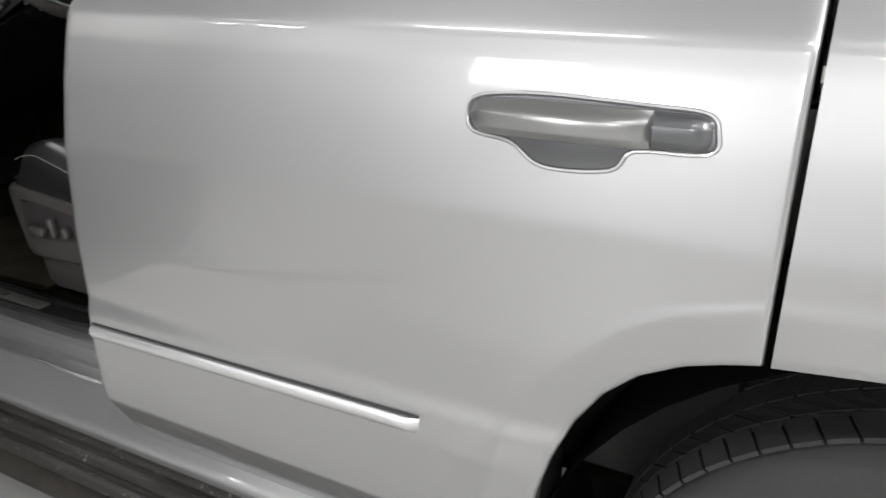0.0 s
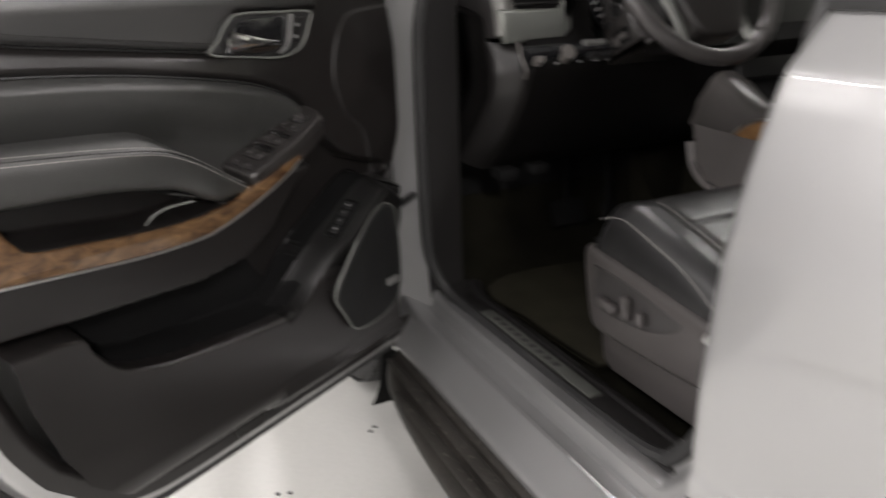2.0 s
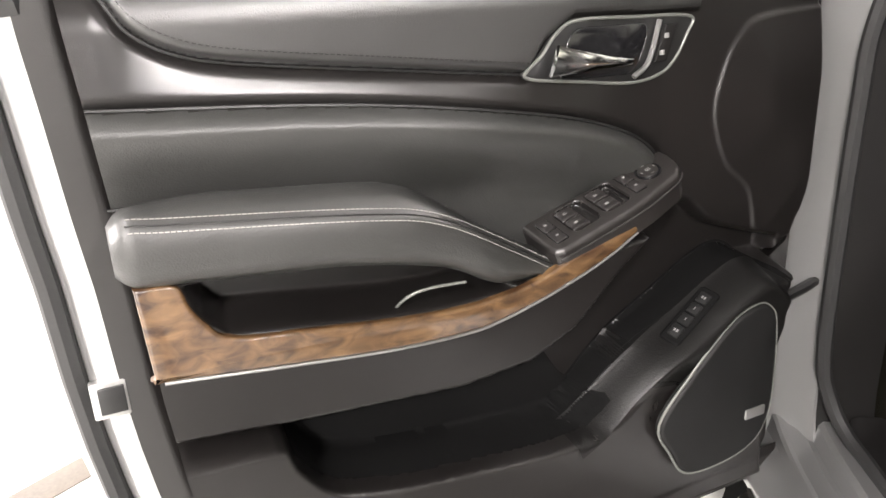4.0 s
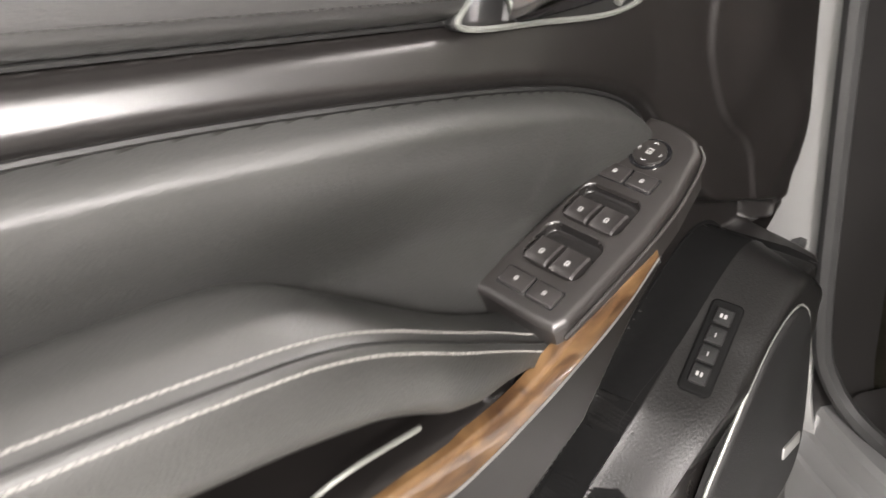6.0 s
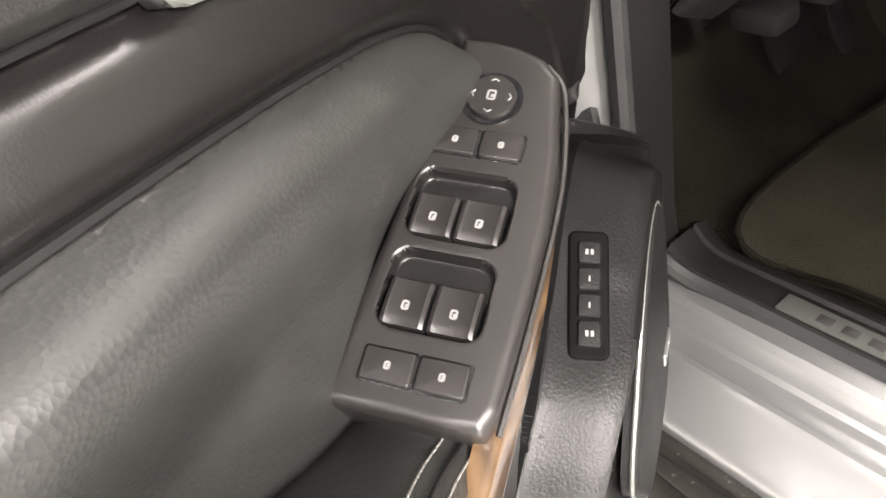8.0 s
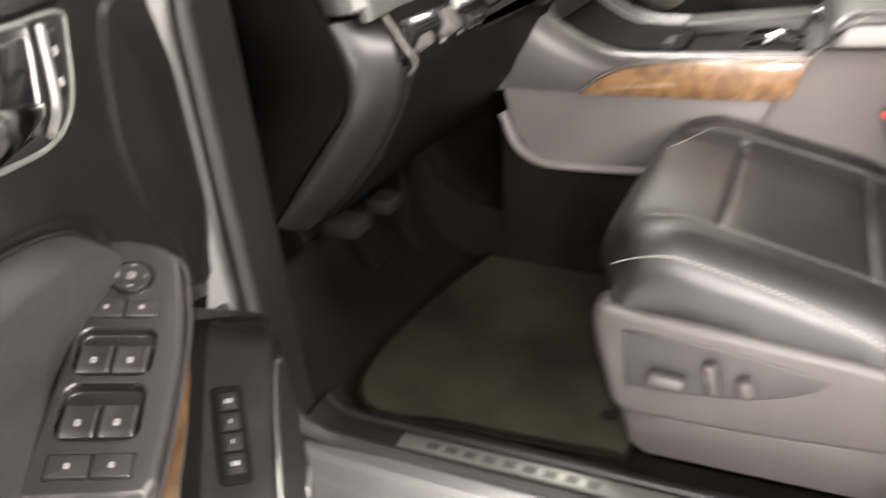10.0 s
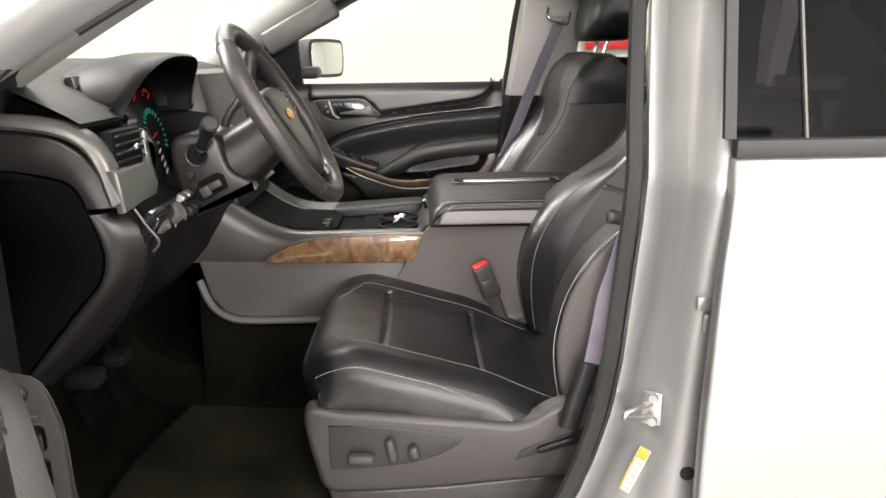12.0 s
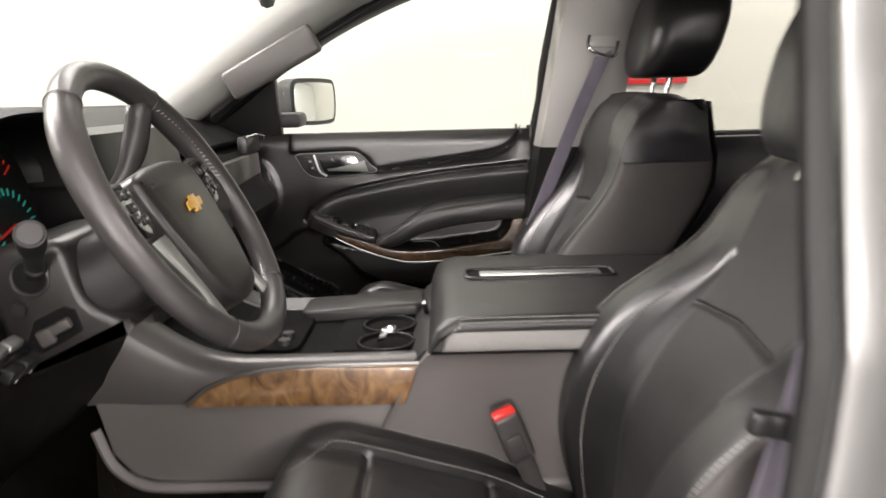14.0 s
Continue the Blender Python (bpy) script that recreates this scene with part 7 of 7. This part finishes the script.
        for a, b in zip(o, q):
            row = [a + Vector((0, y0 + 0.03, 0)), a + Vector((0, y0 + 0.003, 0))]
            for f in np.linspace(0.03, 0.97, 12):
                row.append(a.lerp(b, f) + Vector((0, y0 + (0.2005 - y0) * math.sin(f * 1.5708) ** 1.15, 0)))
            row += [b + Vector((0, 0.203, 0)), b + Vector((-0.002, 0.212, 0))]
            rows.append(row)
        rows.insert(0, [p + Vector((0, 0.014, 0)) for p in rows[0]])
        rows.append([p + Vector((0, 0.014, 0)) for p in rows[-1]])
        grid(bm, rows)
        part(name, bm, DASH_BODY, t, text, angle=50)
    # Cap is darkened and bows back, so colour and shape carry its shade.
    bm = B()
    q = spline([(x, 0, z) for x, z in ((-0.93, 1.219), (-0.885, 1.2155), (-0.85, 1.209), (-0.806, 1.196), (-0.789, 1.175), (-0.781, 1.15), (-0.774, 1.128), (-0.766, 1.1), (-0.764, 1.072), (-0.776, 1.036), (-0.811, 0.997), (-0.863, 0.938), (-0.921, 0.87))], 60)
    rows = []
    for p in q:
        row = [p + Vector((0, 0.214, 0)), p + Vector((-0.0005, 0.204, 0))]
        for f in np.linspace(0.02, 1, 20) ** 1.3:
            x = p.x + (-1.0 - p.x) * f
            d = math.hypot(max(0.0, p.x - x - 0.02), 0.0)
            row.append(Vector((x, 0.2005 + 1.6 * d * d, p.z + (0.0 if p.z < 1.2 else -0.004 * f))))
        rows.append(row)
    rows.insert(0, [v + Vector((0, 0.012, 0.002)) for v in rows[0]])
    grid(bm, rows)
    part("end_cap", bm, DASH_SHADED, t, "dash end cap, black and bowed to carry its shade", angle=50)
    # left vent and its housing
    bm = B()
    rbox(bm, (-0.752, 0.302, 1.243), (0.022, 0.125, 0.06), 0.006)
    vent = part("vent", bm, WELL, t, "black air vent with slats")
    for k in range(4):
        bm = B()
        rbox(bm, (-0.741, 0.302, 1.222 + 0.0138 * k), (0.014, 0.112, 0.0045), 0.0012, Matrix.Rotation(radians(-20), 3, "Y"))
        part("slat", bm, PLASTIC, vent)
    bm = B()
    rbox(bm, (-0.732, 0.31, 1.243), (0.012, 0.016, 0.01), 0.003)
    part("vent_tab", bm, CHROME, vent)
    bm = B()
    pad(bm, [(0.205, 1.215), (0.35, 1.211), (0.362, 1.222), (0.364, 1.268), (0.379, 1.262), (0.381, 1.168), (0.36, 1.15), (0.215, 1.146)], lambda a, b, h: Vector((-0.742 + h + 0.1 * (1.2 - b), a, b)), 0.014, 0.007, crown=0.004)
    part("vent_trim", bm, VENT_TRIM, t, "satin grey vent surround")
    # switch strip: lamp knob and rocker keys
    bm = B()
    rbox(bm, (-0.708, 0.395, 1.112), (0.03, 0.30, 0.058), 0.008, Matrix.Rotation(radians(32), 3, "Y"))
    strip = part("switch_strip", bm, GLOSS, t, "gloss black lamp switch panel")
    bm = B()
    rod(bm, (-0.70, 0.343, 1.115), (-0.678, 0.343, 1.127), 0.018, 0.016, 28)
    part("lamp_knob", bm, SILVER_DARK, strip, "satin lamp knob")
    bm = B()
    rod(bm, (-0.70, 0.275, 1.110), (-0.683, 0.275, 1.119), 0.014, 0.012, 20)
    part("dimmer", bm, SILVER_DARK, strip)
    for k, (y, z) in enumerate(((0.402, 1.136), (0.432, 1.136), (0.412, 1.112), (0.442, 1.112))):
        bm = B()
        rbox(bm, (-0.692 + (1.13 - z) * 0.4, y, z), (0.016, 0.028, 0.018), 0.004, Matrix.Rotation(radians(32), 3, "Y"))
        part("key", bm, SATIN if k < 2 else BLACK, strip)
    bm = B()
    for y in (0.315, 0.372, 0.412, 0.442):
        rbox(bm, (-0.681, y, 1.104), (0.001, 0.006, 0.005), 0.0002)
    part("symbols", bm, PRINT, strip)
    bm = B()
    tube(bm, spline([(-0.722, 0.245, 1.148), (-0.704, 0.245, 1.118), (-0.688, 0.246, 1.092), (-0.70, 0.248, 1.075)], 16), 0.0022, 6)
    part("bright_line", bm, SILVER_DARK, t)
    # upright key strip beside the gauges
    bm = B()
    lean = Matrix.Rotation(radians(36), 3, "X")
    rbox(bm, (-0.75, 0.462, 1.198), (0.02, 0.03, 0.082), 0.005, lean)
    ks = part("key_strip", bm, GLOSS, t)
    bm = B()
    for k in range(4):
        rbox(bm, Vector((-0.7395, 0.462, 1.198)) + lean @ Vector((0, 0, 0.017 * k - 0.026)), (0.002, 0.012, 0.004), 0.0005, lean)
    part("symbols", bm, PRINT, ks)
    # hood over the gauges
    bm = B()
    rows = []
    for x, g, w in ((-1.05, 0.0, 0.15), (-0.98, 0.55, 0.17), (-0.90, 0.9, 0.18), (-0.82, 1.0, 0.186), (-0.765, 1.0, 0.186), (-0.745, 0.98, 0.185), (-0.738, 0.94, 0.182), (-0.745, 0.90, 0.178), (-0.80, 0.86, 0.175), (-0.87, 0.8, 0.17)):
        row = []
        for u in np.linspace(0, math.pi, 34):
            cu, su = math.cos(u), math.sin(u)
            cy = abs(cu) ** 0.55 * (1 if cu > 0 else -1)
            cy = cy if cu < 0 else abs(cu) ** 0.85
            row.append(Vector((x - 0.05 * (1 - su) * (x > -0.9), 0.63 - (w + 0.014 + (0.03 if cu > 0 else 0.0) * (1 - su)) * cy, 1.272 + (0.126 * g) * su ** (0.85 if cu > 0 else 0.55))))
        rows.append(row)
    grid(bm, rows)
    part("gauge_hood", bm, DASH_PAD, t, "curved hood over the gauges", angle=60)
    bm = B()
    rbox(bm, (-0.862, 0.625, 1.25), (0.02, 0.385, 0.22), 0.01, Matrix.Rotation(radians(-14), 3, "Y"))
    cl = part("gauge_panel", bm, BLACK, t, "black gauge panel")
    face = Matrix.Translation((-0.850, 0.618, 1.25)) @ Matrix.Rotation(radians(-14), 4, "Y")
    at = lambda y, z, d=0.0: face @ Vector((d, y, z))
    red, white = B(), B()
    for cy, cz, r in ((0.11, -0.025, 0.056), (-0.11, -0.025, 0.056)):
        teal = B()
        for k in range(19):
            a = radians(-130 + 260 * k / 18)
            s, c = math.sin(a), math.cos(a)
            tube(teal, [at(cy + s * r * q, cz + c * r * q, 0.004) for q in (0.8, 1.0)], 0.0016, 4)
        a = radians(-105)
        part("gauge_ticks", teal, TEAL, cl, "glowing teal gauge marks")
        tube(red, [at(cy, cz, 0.006), at(cy + math.sin(a) * r * 0.9, cz + math.cos(a) * r * 0.9, 0.006)], 0.0022, 4)
    for cy in (-0.13, -0.045, 0.045, 0.13):
        for k in range(5):
            a = radians(-60 + 30 * k)
            tube(red, [at(cy + math.sin(a) * 0.024 * q, 0.05 + math.cos(a) * 0.024 * q, 0.004) for q in (0.75, 1.0)], 0.0014, 4)
        tube(red, [at(cy, 0.05, 0.005), at(cy + 0.018, 0.06, 0.005)], 0.0014, 4)
    for k in range(4):
        rows = at(0.0, 0.01 - 0.018 * k, 0.004)
        rbox(white, rows, (0.001, 0.05 - 0.012 * (k % 2), 0.007), 0.0002)
    part("gauge_needles", red, RED_GLOW, cl, "glowing red needles")
    part("display", white, WHITE_GLOW, cl, "small lit display rows")
    # centre stack and passenger side
    bm = B()
    rows = []
    for y in (0.84, 0.85, 0.88, CENTRE, 1.18, 1.225, 1.24):
        e = 0.03 if y in (0.84, 1.24) else 0.008 if y in (0.85, 1.225) else 0
        rows.append([Vector((x - e, y, z)) for x, z in ((-0.80, 1.36), (-0.765, 1.35), (-0.735, 1.2), (-0.70, 1.08), (-0.69, 1.03), (-0.76, 0.96), (-0.95, 0.96), (-0.95, 1.34))])
    loft(bm, rows)
    part("centre_panel", bm, BLACK, t, "black centre control panel")
    bm = B()
    pad(bm, [(1.27, 1.245), (1.80, 1.25), (1.80, 1.19), (1.27, 1.17)], lambda a, b, h: Vector((-0.742 + h + 0.06 * (1.2 - b), a, b)), 0.012, 0.005)
    part("passenger_trim", bm, SILVER_DARK, t, "satin grey passenger dash trim")
    bm = B()
    rbox(bm, (-0.745, 1.745, 1.275), (0.03, 0.15, 0.05), 0.01)
    v2 = part("vent", bm, BLACK, t)
    bm = B()
    tube(bm, spline([(-0.735, 1.67, 1.298), (-0.722, 1.74, 1.303), (-0.718, 1.80, 1.297), (-0.722, 1.815, 1.285)], 16), 0.0032, 8)
    part("vent_rim", bm, CHROME, v2, "bright vent rim")
    # pedals and release levers
    p = thing("pedals", "black brake and throttle pedals", "pedals", (-0.95, 0.6, 0.55))
    for y, z, sx in ((0.56, 0.66, 0.11), (0.70, 0.63, 0.055)):
        bm = B()
        rbox(bm, (-0.985, y, z), (0.015, sx, 0.075 if sx > 0.1 else 0.14), 0.006, Matrix.Rotation(radians(-25), 3, "Y"))
        tube(bm, [(-0.99, y, z), (-0.998, y, 0.8), (-1.0, y, 0.95)], 0.009, 8)
        part("pedal", bm, WELL, p)
    bm = B()
    rbox(bm, (-0.86, 0.29, 0.835), (0.06, 0.05, 0.03), 0.008)
    rbox(bm, (-0.83, 0.36, 0.845), (0.04, 0.05, 0.025), 0.006)
    part("release_lever", bm, WELL, t)


def steering():
    t = thing("steering_wheel", "dark leather steering wheel with silver spoke trim", "steering wheel", (-0.56, 0.55, 1.2))
    c = Vector((-0.520, 0.527, 1.2765))
    nrm, upv, rt = Vector((0.861, 0, 0.508)), Vector((-0.508, 0, 0.861)), Vector((0, 1, 0))
    L = lambda x, y, z=0.0: c + rt * x + upv * y + nrm * z
    L2 = lambda x, y, z=0.0: L(x + 0.016, y - 0.016, z)
    R = 0.182
    bm = B()
    rr = []
    pts = []
    for k in range(96):
        a = 2 * math.pi * k / 96
        pts.append(L(R * math.sin(a), R * math.cos(a) * 0.995))
        g = 0.0168 + 0.0022 * (math.exp(-((abs(math.degrees(math.atan2(math.sin(a), math.cos(a)))) - 60) / 22) ** 2))
        rr.append(g)
    tube(bm, pts, rr, 14, closed=True)
    rim = part("rim", bm, LEATHER_WHEEL, t, "dark grey leather rim", angle=60)
    for a0 in (38, -38, 142, -142):
        bm = B()
        a = radians(a0)
        o = L(R * math.sin(a), R * math.cos(a))
        rad = (o - c).normalized()
        tube(bm, [o + rad * 0.0182 * math.cos(q) + nrm * 0.0182 * math.sin(q) for q in np.linspace(0, 2 * math.pi, 20, endpoint=False)], 0.0008, 4, closed=True)
        part("seam", bm, VINYL, rim)
    for s in (-1, 1):
        bm = B()
        ln = [L((R - 0.0165) * math.sin(radians(a)), (R - 0.0165) * math.cos(radians(a)), 0.004) for a in (np.linspace(40, 84, 40) if s > 0 else np.linspace(-84, -40, 40))]
        for k in range(0, 39):
            tube(bm, [ln[k], ln[k + 1] + nrm * (-0.006 if k % 2 else 0.006)], 0.0008, 4)
        part("seam", bm, THREAD, rim, "pale cross stitching")
    # hub pad
    o = [(p.x, p.y) for p in spline([(-0.096, 0.047), (-0.088, 0.066), (-0.05, 0.074), (0, 0.0765), (0.05, 0.074), (0.088, 0.066), (0.096, 0.047), (0.092, 0.006), (0.08, -0.05), (0.062, -0.098), (0.04, -0.116), (0.0, -0.121), (-0.04, -0.116), (-0.062, -0.098), (-0.08, -0.05), (-0.092, 0.006)], 84, True)]
    bm = B()
    pad(bm, o, lambda a, b, h: L2(a, b, h - 0.036 - 0.5 * max(0.0, abs(a) - 0.03) ** 2 - 0.35 * max(0.0, -b - 0.02) ** 2), 0.04, 0.008, crown=0.003)
    hub = part("airbag_cover", bm, COLUMN, t, "charcoal airbag cover", angle=35)
    bm = B()
    em = [(-0.023, 0.004), (-0.009, 0.006), (-0.007, 0.011), (0.012, 0.011), (0.011, 0.006), (0.026, 0.006), (0.022, -0.005), (0.008, -0.006), (0.006, -0.011), (-0.013, -0.011), (-0.011, -0.006), (-0.027, -0.006)]
    pad(bm, [(a, b + 0.012) for a, b in em], lambda a, b, h: L2(a, b, h + 0.008), 0.003, 0.001)
    part("emblem", bm, GOLD, hub, "plain gold cross shaped emblem")
    for s in (-1, 1):
        bm = B()
        rows = []
        for u in np.linspace(0, 1, 10):
            x = s * (0.06 + 0.115 * u)
            hi, lo = 0.05 + 0.004 * u + 0.016 * u ** 5, -0.016 - 0.004 * u - 0.02 * u ** 5
            z = -0.022 + 0.016 * u
            rows.append([L(x, hi, z - 0.006), L(x, hi - 0.003, z + 0.004), L(x, hi - 0.012, z + 0.009), L(x, (hi + lo) / 2, z + 0.011), L(x, lo + 0.012, z + 0.009), L(x, lo + 0.003, z + 0.004), L(x, lo, z - 0.006), L(x, (hi + lo) / 2, z - 0.014)])
        loft(bm, rows)
        sp = part("spoke", bm, LEATHER_WHEEL, t, "dark leather covered spoke", angle=50)
        turned = Matrix((nrm, rt, upv)).transposed()
        pod = [(p.x, p.y) for p in spline([(s * 0.104, 0.044), (s * 0.128, 0.05), (s * 0.149, 0.047), (s * 0.154, 0.028), (s * 0.146, 0.004), (s * 0.13, -0.012), (s * 0.108, -0.014), (s * 0.102, 0.012)][::s], 40, True)]
        bm = B()
        pad(bm, pod, lambda a, b, h: L(a, b, h - 0.009 + 0.1 * (abs(a) - 0.1)), 0.007, 0.003, crown=0.001)
        ctl = part("control_pod", bm, GLOSS, sp, "gloss black control pod")
        for a, b in ((0.118, 0.034), (0.139, 0.034), (0.128, 0.018), (0.116, 0.002), (0.138, 0.006)):
            bm = B()
            rbox(bm, L(s * a, b, 0.0005 + 0.1 * (a - 0.1)), (0.005, 0.013, 0.011), 0.0018, turned)
            part("button", bm, BLACK, ctl)
        bm = B()
        for a, b in ((0.118, 0.034), (0.139, 0.034), (0.128, 0.018), (0.116, 0.002), (0.138, 0.006)):
            rbox(bm, L(s * a, b, 0.0033 + 0.1 * (a - 0.1)), (0.0006, 0.006, 0.0022), 0.0001, turned)
        part("symbols", bm, PRINT, ctl)
        bm = B()
        path = spline([L(s * 0.088, -0.022, -0.012), L(s * 0.086, -0.06, -0.008), L(s * 0.08, -0.1, -0.006), L(s * 0.084, -0.135, -0.005), L(s * 0.1, -0.158, -0.004)], 20)
        tube(bm, path, [0.013 + 0.004 * math.cos(k / 19 * math.pi * 2) for k in range(20)], 12, flat=0.5, up=nrm)
        part("lower_spoke", bm, SILVER_TRIM, t, "satin silver lower spoke")
    # column, stalks
    k = thing("steering_column", "charcoal steering column shroud with a stalk", "steering column", (-0.7, 0.55, 1.1))
    bm = B()
    rows = []
    for u in np.linspace(0, 1, 12):
        o = c - nrm * (0.045 + 0.115 * u) - upv * 0.012 * u
        w, h = 0.054 + 0.012 * u, 0.05 + 0.014 * u
        ring = []
        for a in np.linspace(0, 2 * math.pi, 24, endpoint=False):
            ca, sa = math.cos(a), math.sin(a)
            ring.append(o + rt * w * abs(ca) ** 0.7 * (1 if ca > 0 else -1) + upv * (h * abs(sa) ** 0.7 * (1 if sa > 0 else -1) - 0.02))
        rows.append(ring)
    loft(bm, rows)
    part("shroud", bm, PLASTIC, k, angle=50)
    bm = B()
    base = Vector((-0.675, 0.47, 1.209))
    e = Vector((-0.632, 0.392, 1.262))
    tube(bm, [base, base.lerp(e, 0.3), base.lerp(e, 0.32), e], [0.013, 0.0125, 0.0105, 0.0115], 14)
    part("indicator_stalk", bm, BLACK, k, "black indicator stalk")
    aim = (e - base).normalized()
    bm = B()
    rod(bm, e - aim * 0.012, e + aim * 0.022, 0.0145, 0.0155, 24)
    kn = part("stalk_knob", bm, PLASTIC, k, "ribbed stalk knob")
    bm = B()
    rod(bm, e + aim * 0.022, e + aim * 0.0235, 0.0125, 0.012, 24)
    part("stalk_mark", bm, GREY_DARK, kn)
    bm = B()
    o = [(-0.72, 1.236), (-0.668, 1.249), (-0.634, 1.242), (-0.613, 1.18), (-0.566, 1.152), (-0.576, 1.142), (-0.68, 1.092), (-0.70, 1.10), (-0.722, 1.17)]
    o = [(p.x, p.z) for p in spline([(a, 0, b) for a, b in o], 54, True)]
    pad(bm, o, lambda a, b, h: Vector((a - 0.03 * max(0.0, 0.1 - h), 0.63 - h, b)), 0.175, 0.012)
    cover = part("column_cover", bm, COLUMN, k, "warm charcoal lower column cover", angle=50)
    bm = B()
    side = base - Vector((0, base.y - 0.4555, 0))
    tube(bm, [side + Vector((0.021 * math.cos(a), 0, 0.021 * math.sin(a))) for a in np.linspace(0, 2 * math.pi, 28, endpoint=False)], 0.0028, 8, closed=True)
    part("stalk_ring", bm, BLACK, cover, "raised ring round the stalk")
    bm = B()
    rod(bm, side + Vector((0, 0.003, 0)), side - Vector((0, 0.0015, 0)), 0.0195, 0.0195, 28)
    part("stalk_boot", bm, WELL, cover)
    bm = B()
    rod(bm, (-0.69, 0.458, 1.173), (-0.69, 0.449, 1.173), 0.009, 0.008, 20)
    part("column_button", bm, BLACK, cover)
    bm = B()
    r = [(-0.676, 1.158), (-0.64, 1.175), (-0.628, 1.171), (-0.621, 1.146), (-0.672, 1.119), (-0.69, 1.127)]
    pad(bm, r, lambda a, b, h: Vector((a, 0.4565 - h, b)), 0.003, 0.0012)
    part("switch_recess", bm, WELL, cover, "dark recess of the tilt switch")
    bm = B()
    rbox(bm, (-0.645, 0.4535, 1.152), (0.026, 0.012, 0.013), 0.003, Matrix.Rotation(radians(-25), 3, "Y"))
    rbox(bm, (-0.664, 0.4535, 1.139), (0.02, 0.008, 0.02), 0.003, Matrix.Rotation(radians(-25), 3, "Y"))
    part("tilt_switch", bm, SHIELD, k)
    bm = B()
    tube(bm, spline([(-0.655, 0.585, 1.235), (-0.645, 0.60, 1.272), (-0.616, 0.612, 1.315), (-0.602, 0.618, 1.36), (-0.596, 0.62, 1.40)], 18), [0.0085] * 5 + [0.0085 + 0.008 * min(1, q / 6) for q in range(12)] + [0.011], 12)
    part("gear_lever", bm, LEATHER_WHEEL, k, "dark column gear lever")


def rear_bench():
    t = thing("second_row_bench", "black leather second row seat", "car seat", (0.95, CENTRE, 0.55))
    bm = B()
    rbox(bm, (0.95, CENTRE, 0.72), (0.5, 1.35, 0.2), 0.06, None, 4)
    part("cushion", bm, LEATHER, t)
    bm = B()
    rbox(bm, (1.25, CENTRE, 1.05), (0.16, 1.35, 0.62), 0.06, Matrix.Rotation(radians(16), 3, "Y"), 4)
    part("backrest", bm, LEATHER, t)
    for y in (0.62, 1.42):
        bm = B()
        rbox(bm, (1.37, y, 1.45), (0.1, 0.26, 0.16), 0.04, None, 4)
        part("headrest", bm, LEATHER, t)
    bm = B()
    for s in (0.21, 1.83):
        rbox(bm, (0.62, s, 0.9), (0.95, 0.03, 0.72), 0.01)
    solo("rear_door_trim", bm, PLASTIC, "charcoal rear door inner trim", "door trim", kind="structure")


SHIELD = material("charcoal_seat_plastic", (0.05, 0.0455, 0.044), 0.42, vary=0.1, scale=6, fine=900, bump=0.2, depth=0.0005)
CONSOLE_GREY = material("charcoal_console_plastic", (0.085, 0.079, 0.076), 0.34, vary=0.08, scale=6, fine=800, bump=0.15, depth=0.0005)
# Darker copy of the dash plastic, for the shaded underside and end cap.
DASH_SHADED = material("shaded_dash_plastic", (0.0035, 0.0032, 0.0031), 0.5, spec=0.1, vary=0.12, scale=6, fine=800, bump=0.2, depth=0.0005)
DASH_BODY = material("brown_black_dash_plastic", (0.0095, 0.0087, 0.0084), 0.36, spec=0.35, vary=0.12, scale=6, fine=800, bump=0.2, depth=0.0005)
GREY_DARK = material("charcoal_switch_plate", (0.03, 0.028, 0.0275), 0.45, vary=0.1, fine=800, bump=0.1)
GREY_LEATHER = leather("grey_leather", (0.2, 0.19, 0.183), 0.45)
SILVER_DARK = material("satin_charcoal_trim", (0.12, 0.112, 0.105), 0.38, metal=0.3, vary=0.05, fine=800)
VENT_TRIM = material("satin_green_grey_trim", (0.15, 0.156, 0.142), 0.36, metal=0.6, vary=0.08, scale=7, fine=700, rough_vary=0.05)
MOULDING = material("satin_dark_moulding", (0.1, 0.098, 0.092), 0.38, metal=0.4, vary=0.08, scale=7, fine=800, rough_vary=0.05)
COLUMN = material("warm_charcoal_plastic", (0.014, 0.0125, 0.0118), 0.38, vary=0.1, scale=6, fine=900, bump=0.2, depth=0.0005)
DASH_PAD = material("soft_dash_pad", (0.0055, 0.0055, 0.0053), 0.5, spec=0.2, vary=0.1, scale=5, fine=600, bump=0.3, depth=0.0006)
LEATHER_WHEEL = leather("wheel_leather", (0.036, 0.0335, 0.0325), 0.36, 700)
cabin_floor()
front_seat("black leather driver's seat with pale stitching", True)
MIRRORED[0] = True
front_seat("black leather passenger seat with pale stitching", False)
MIRRORED[0] = False
console()
buckle()
belts()
pillar_trims()
dashboard()
steering()
rear_bench()
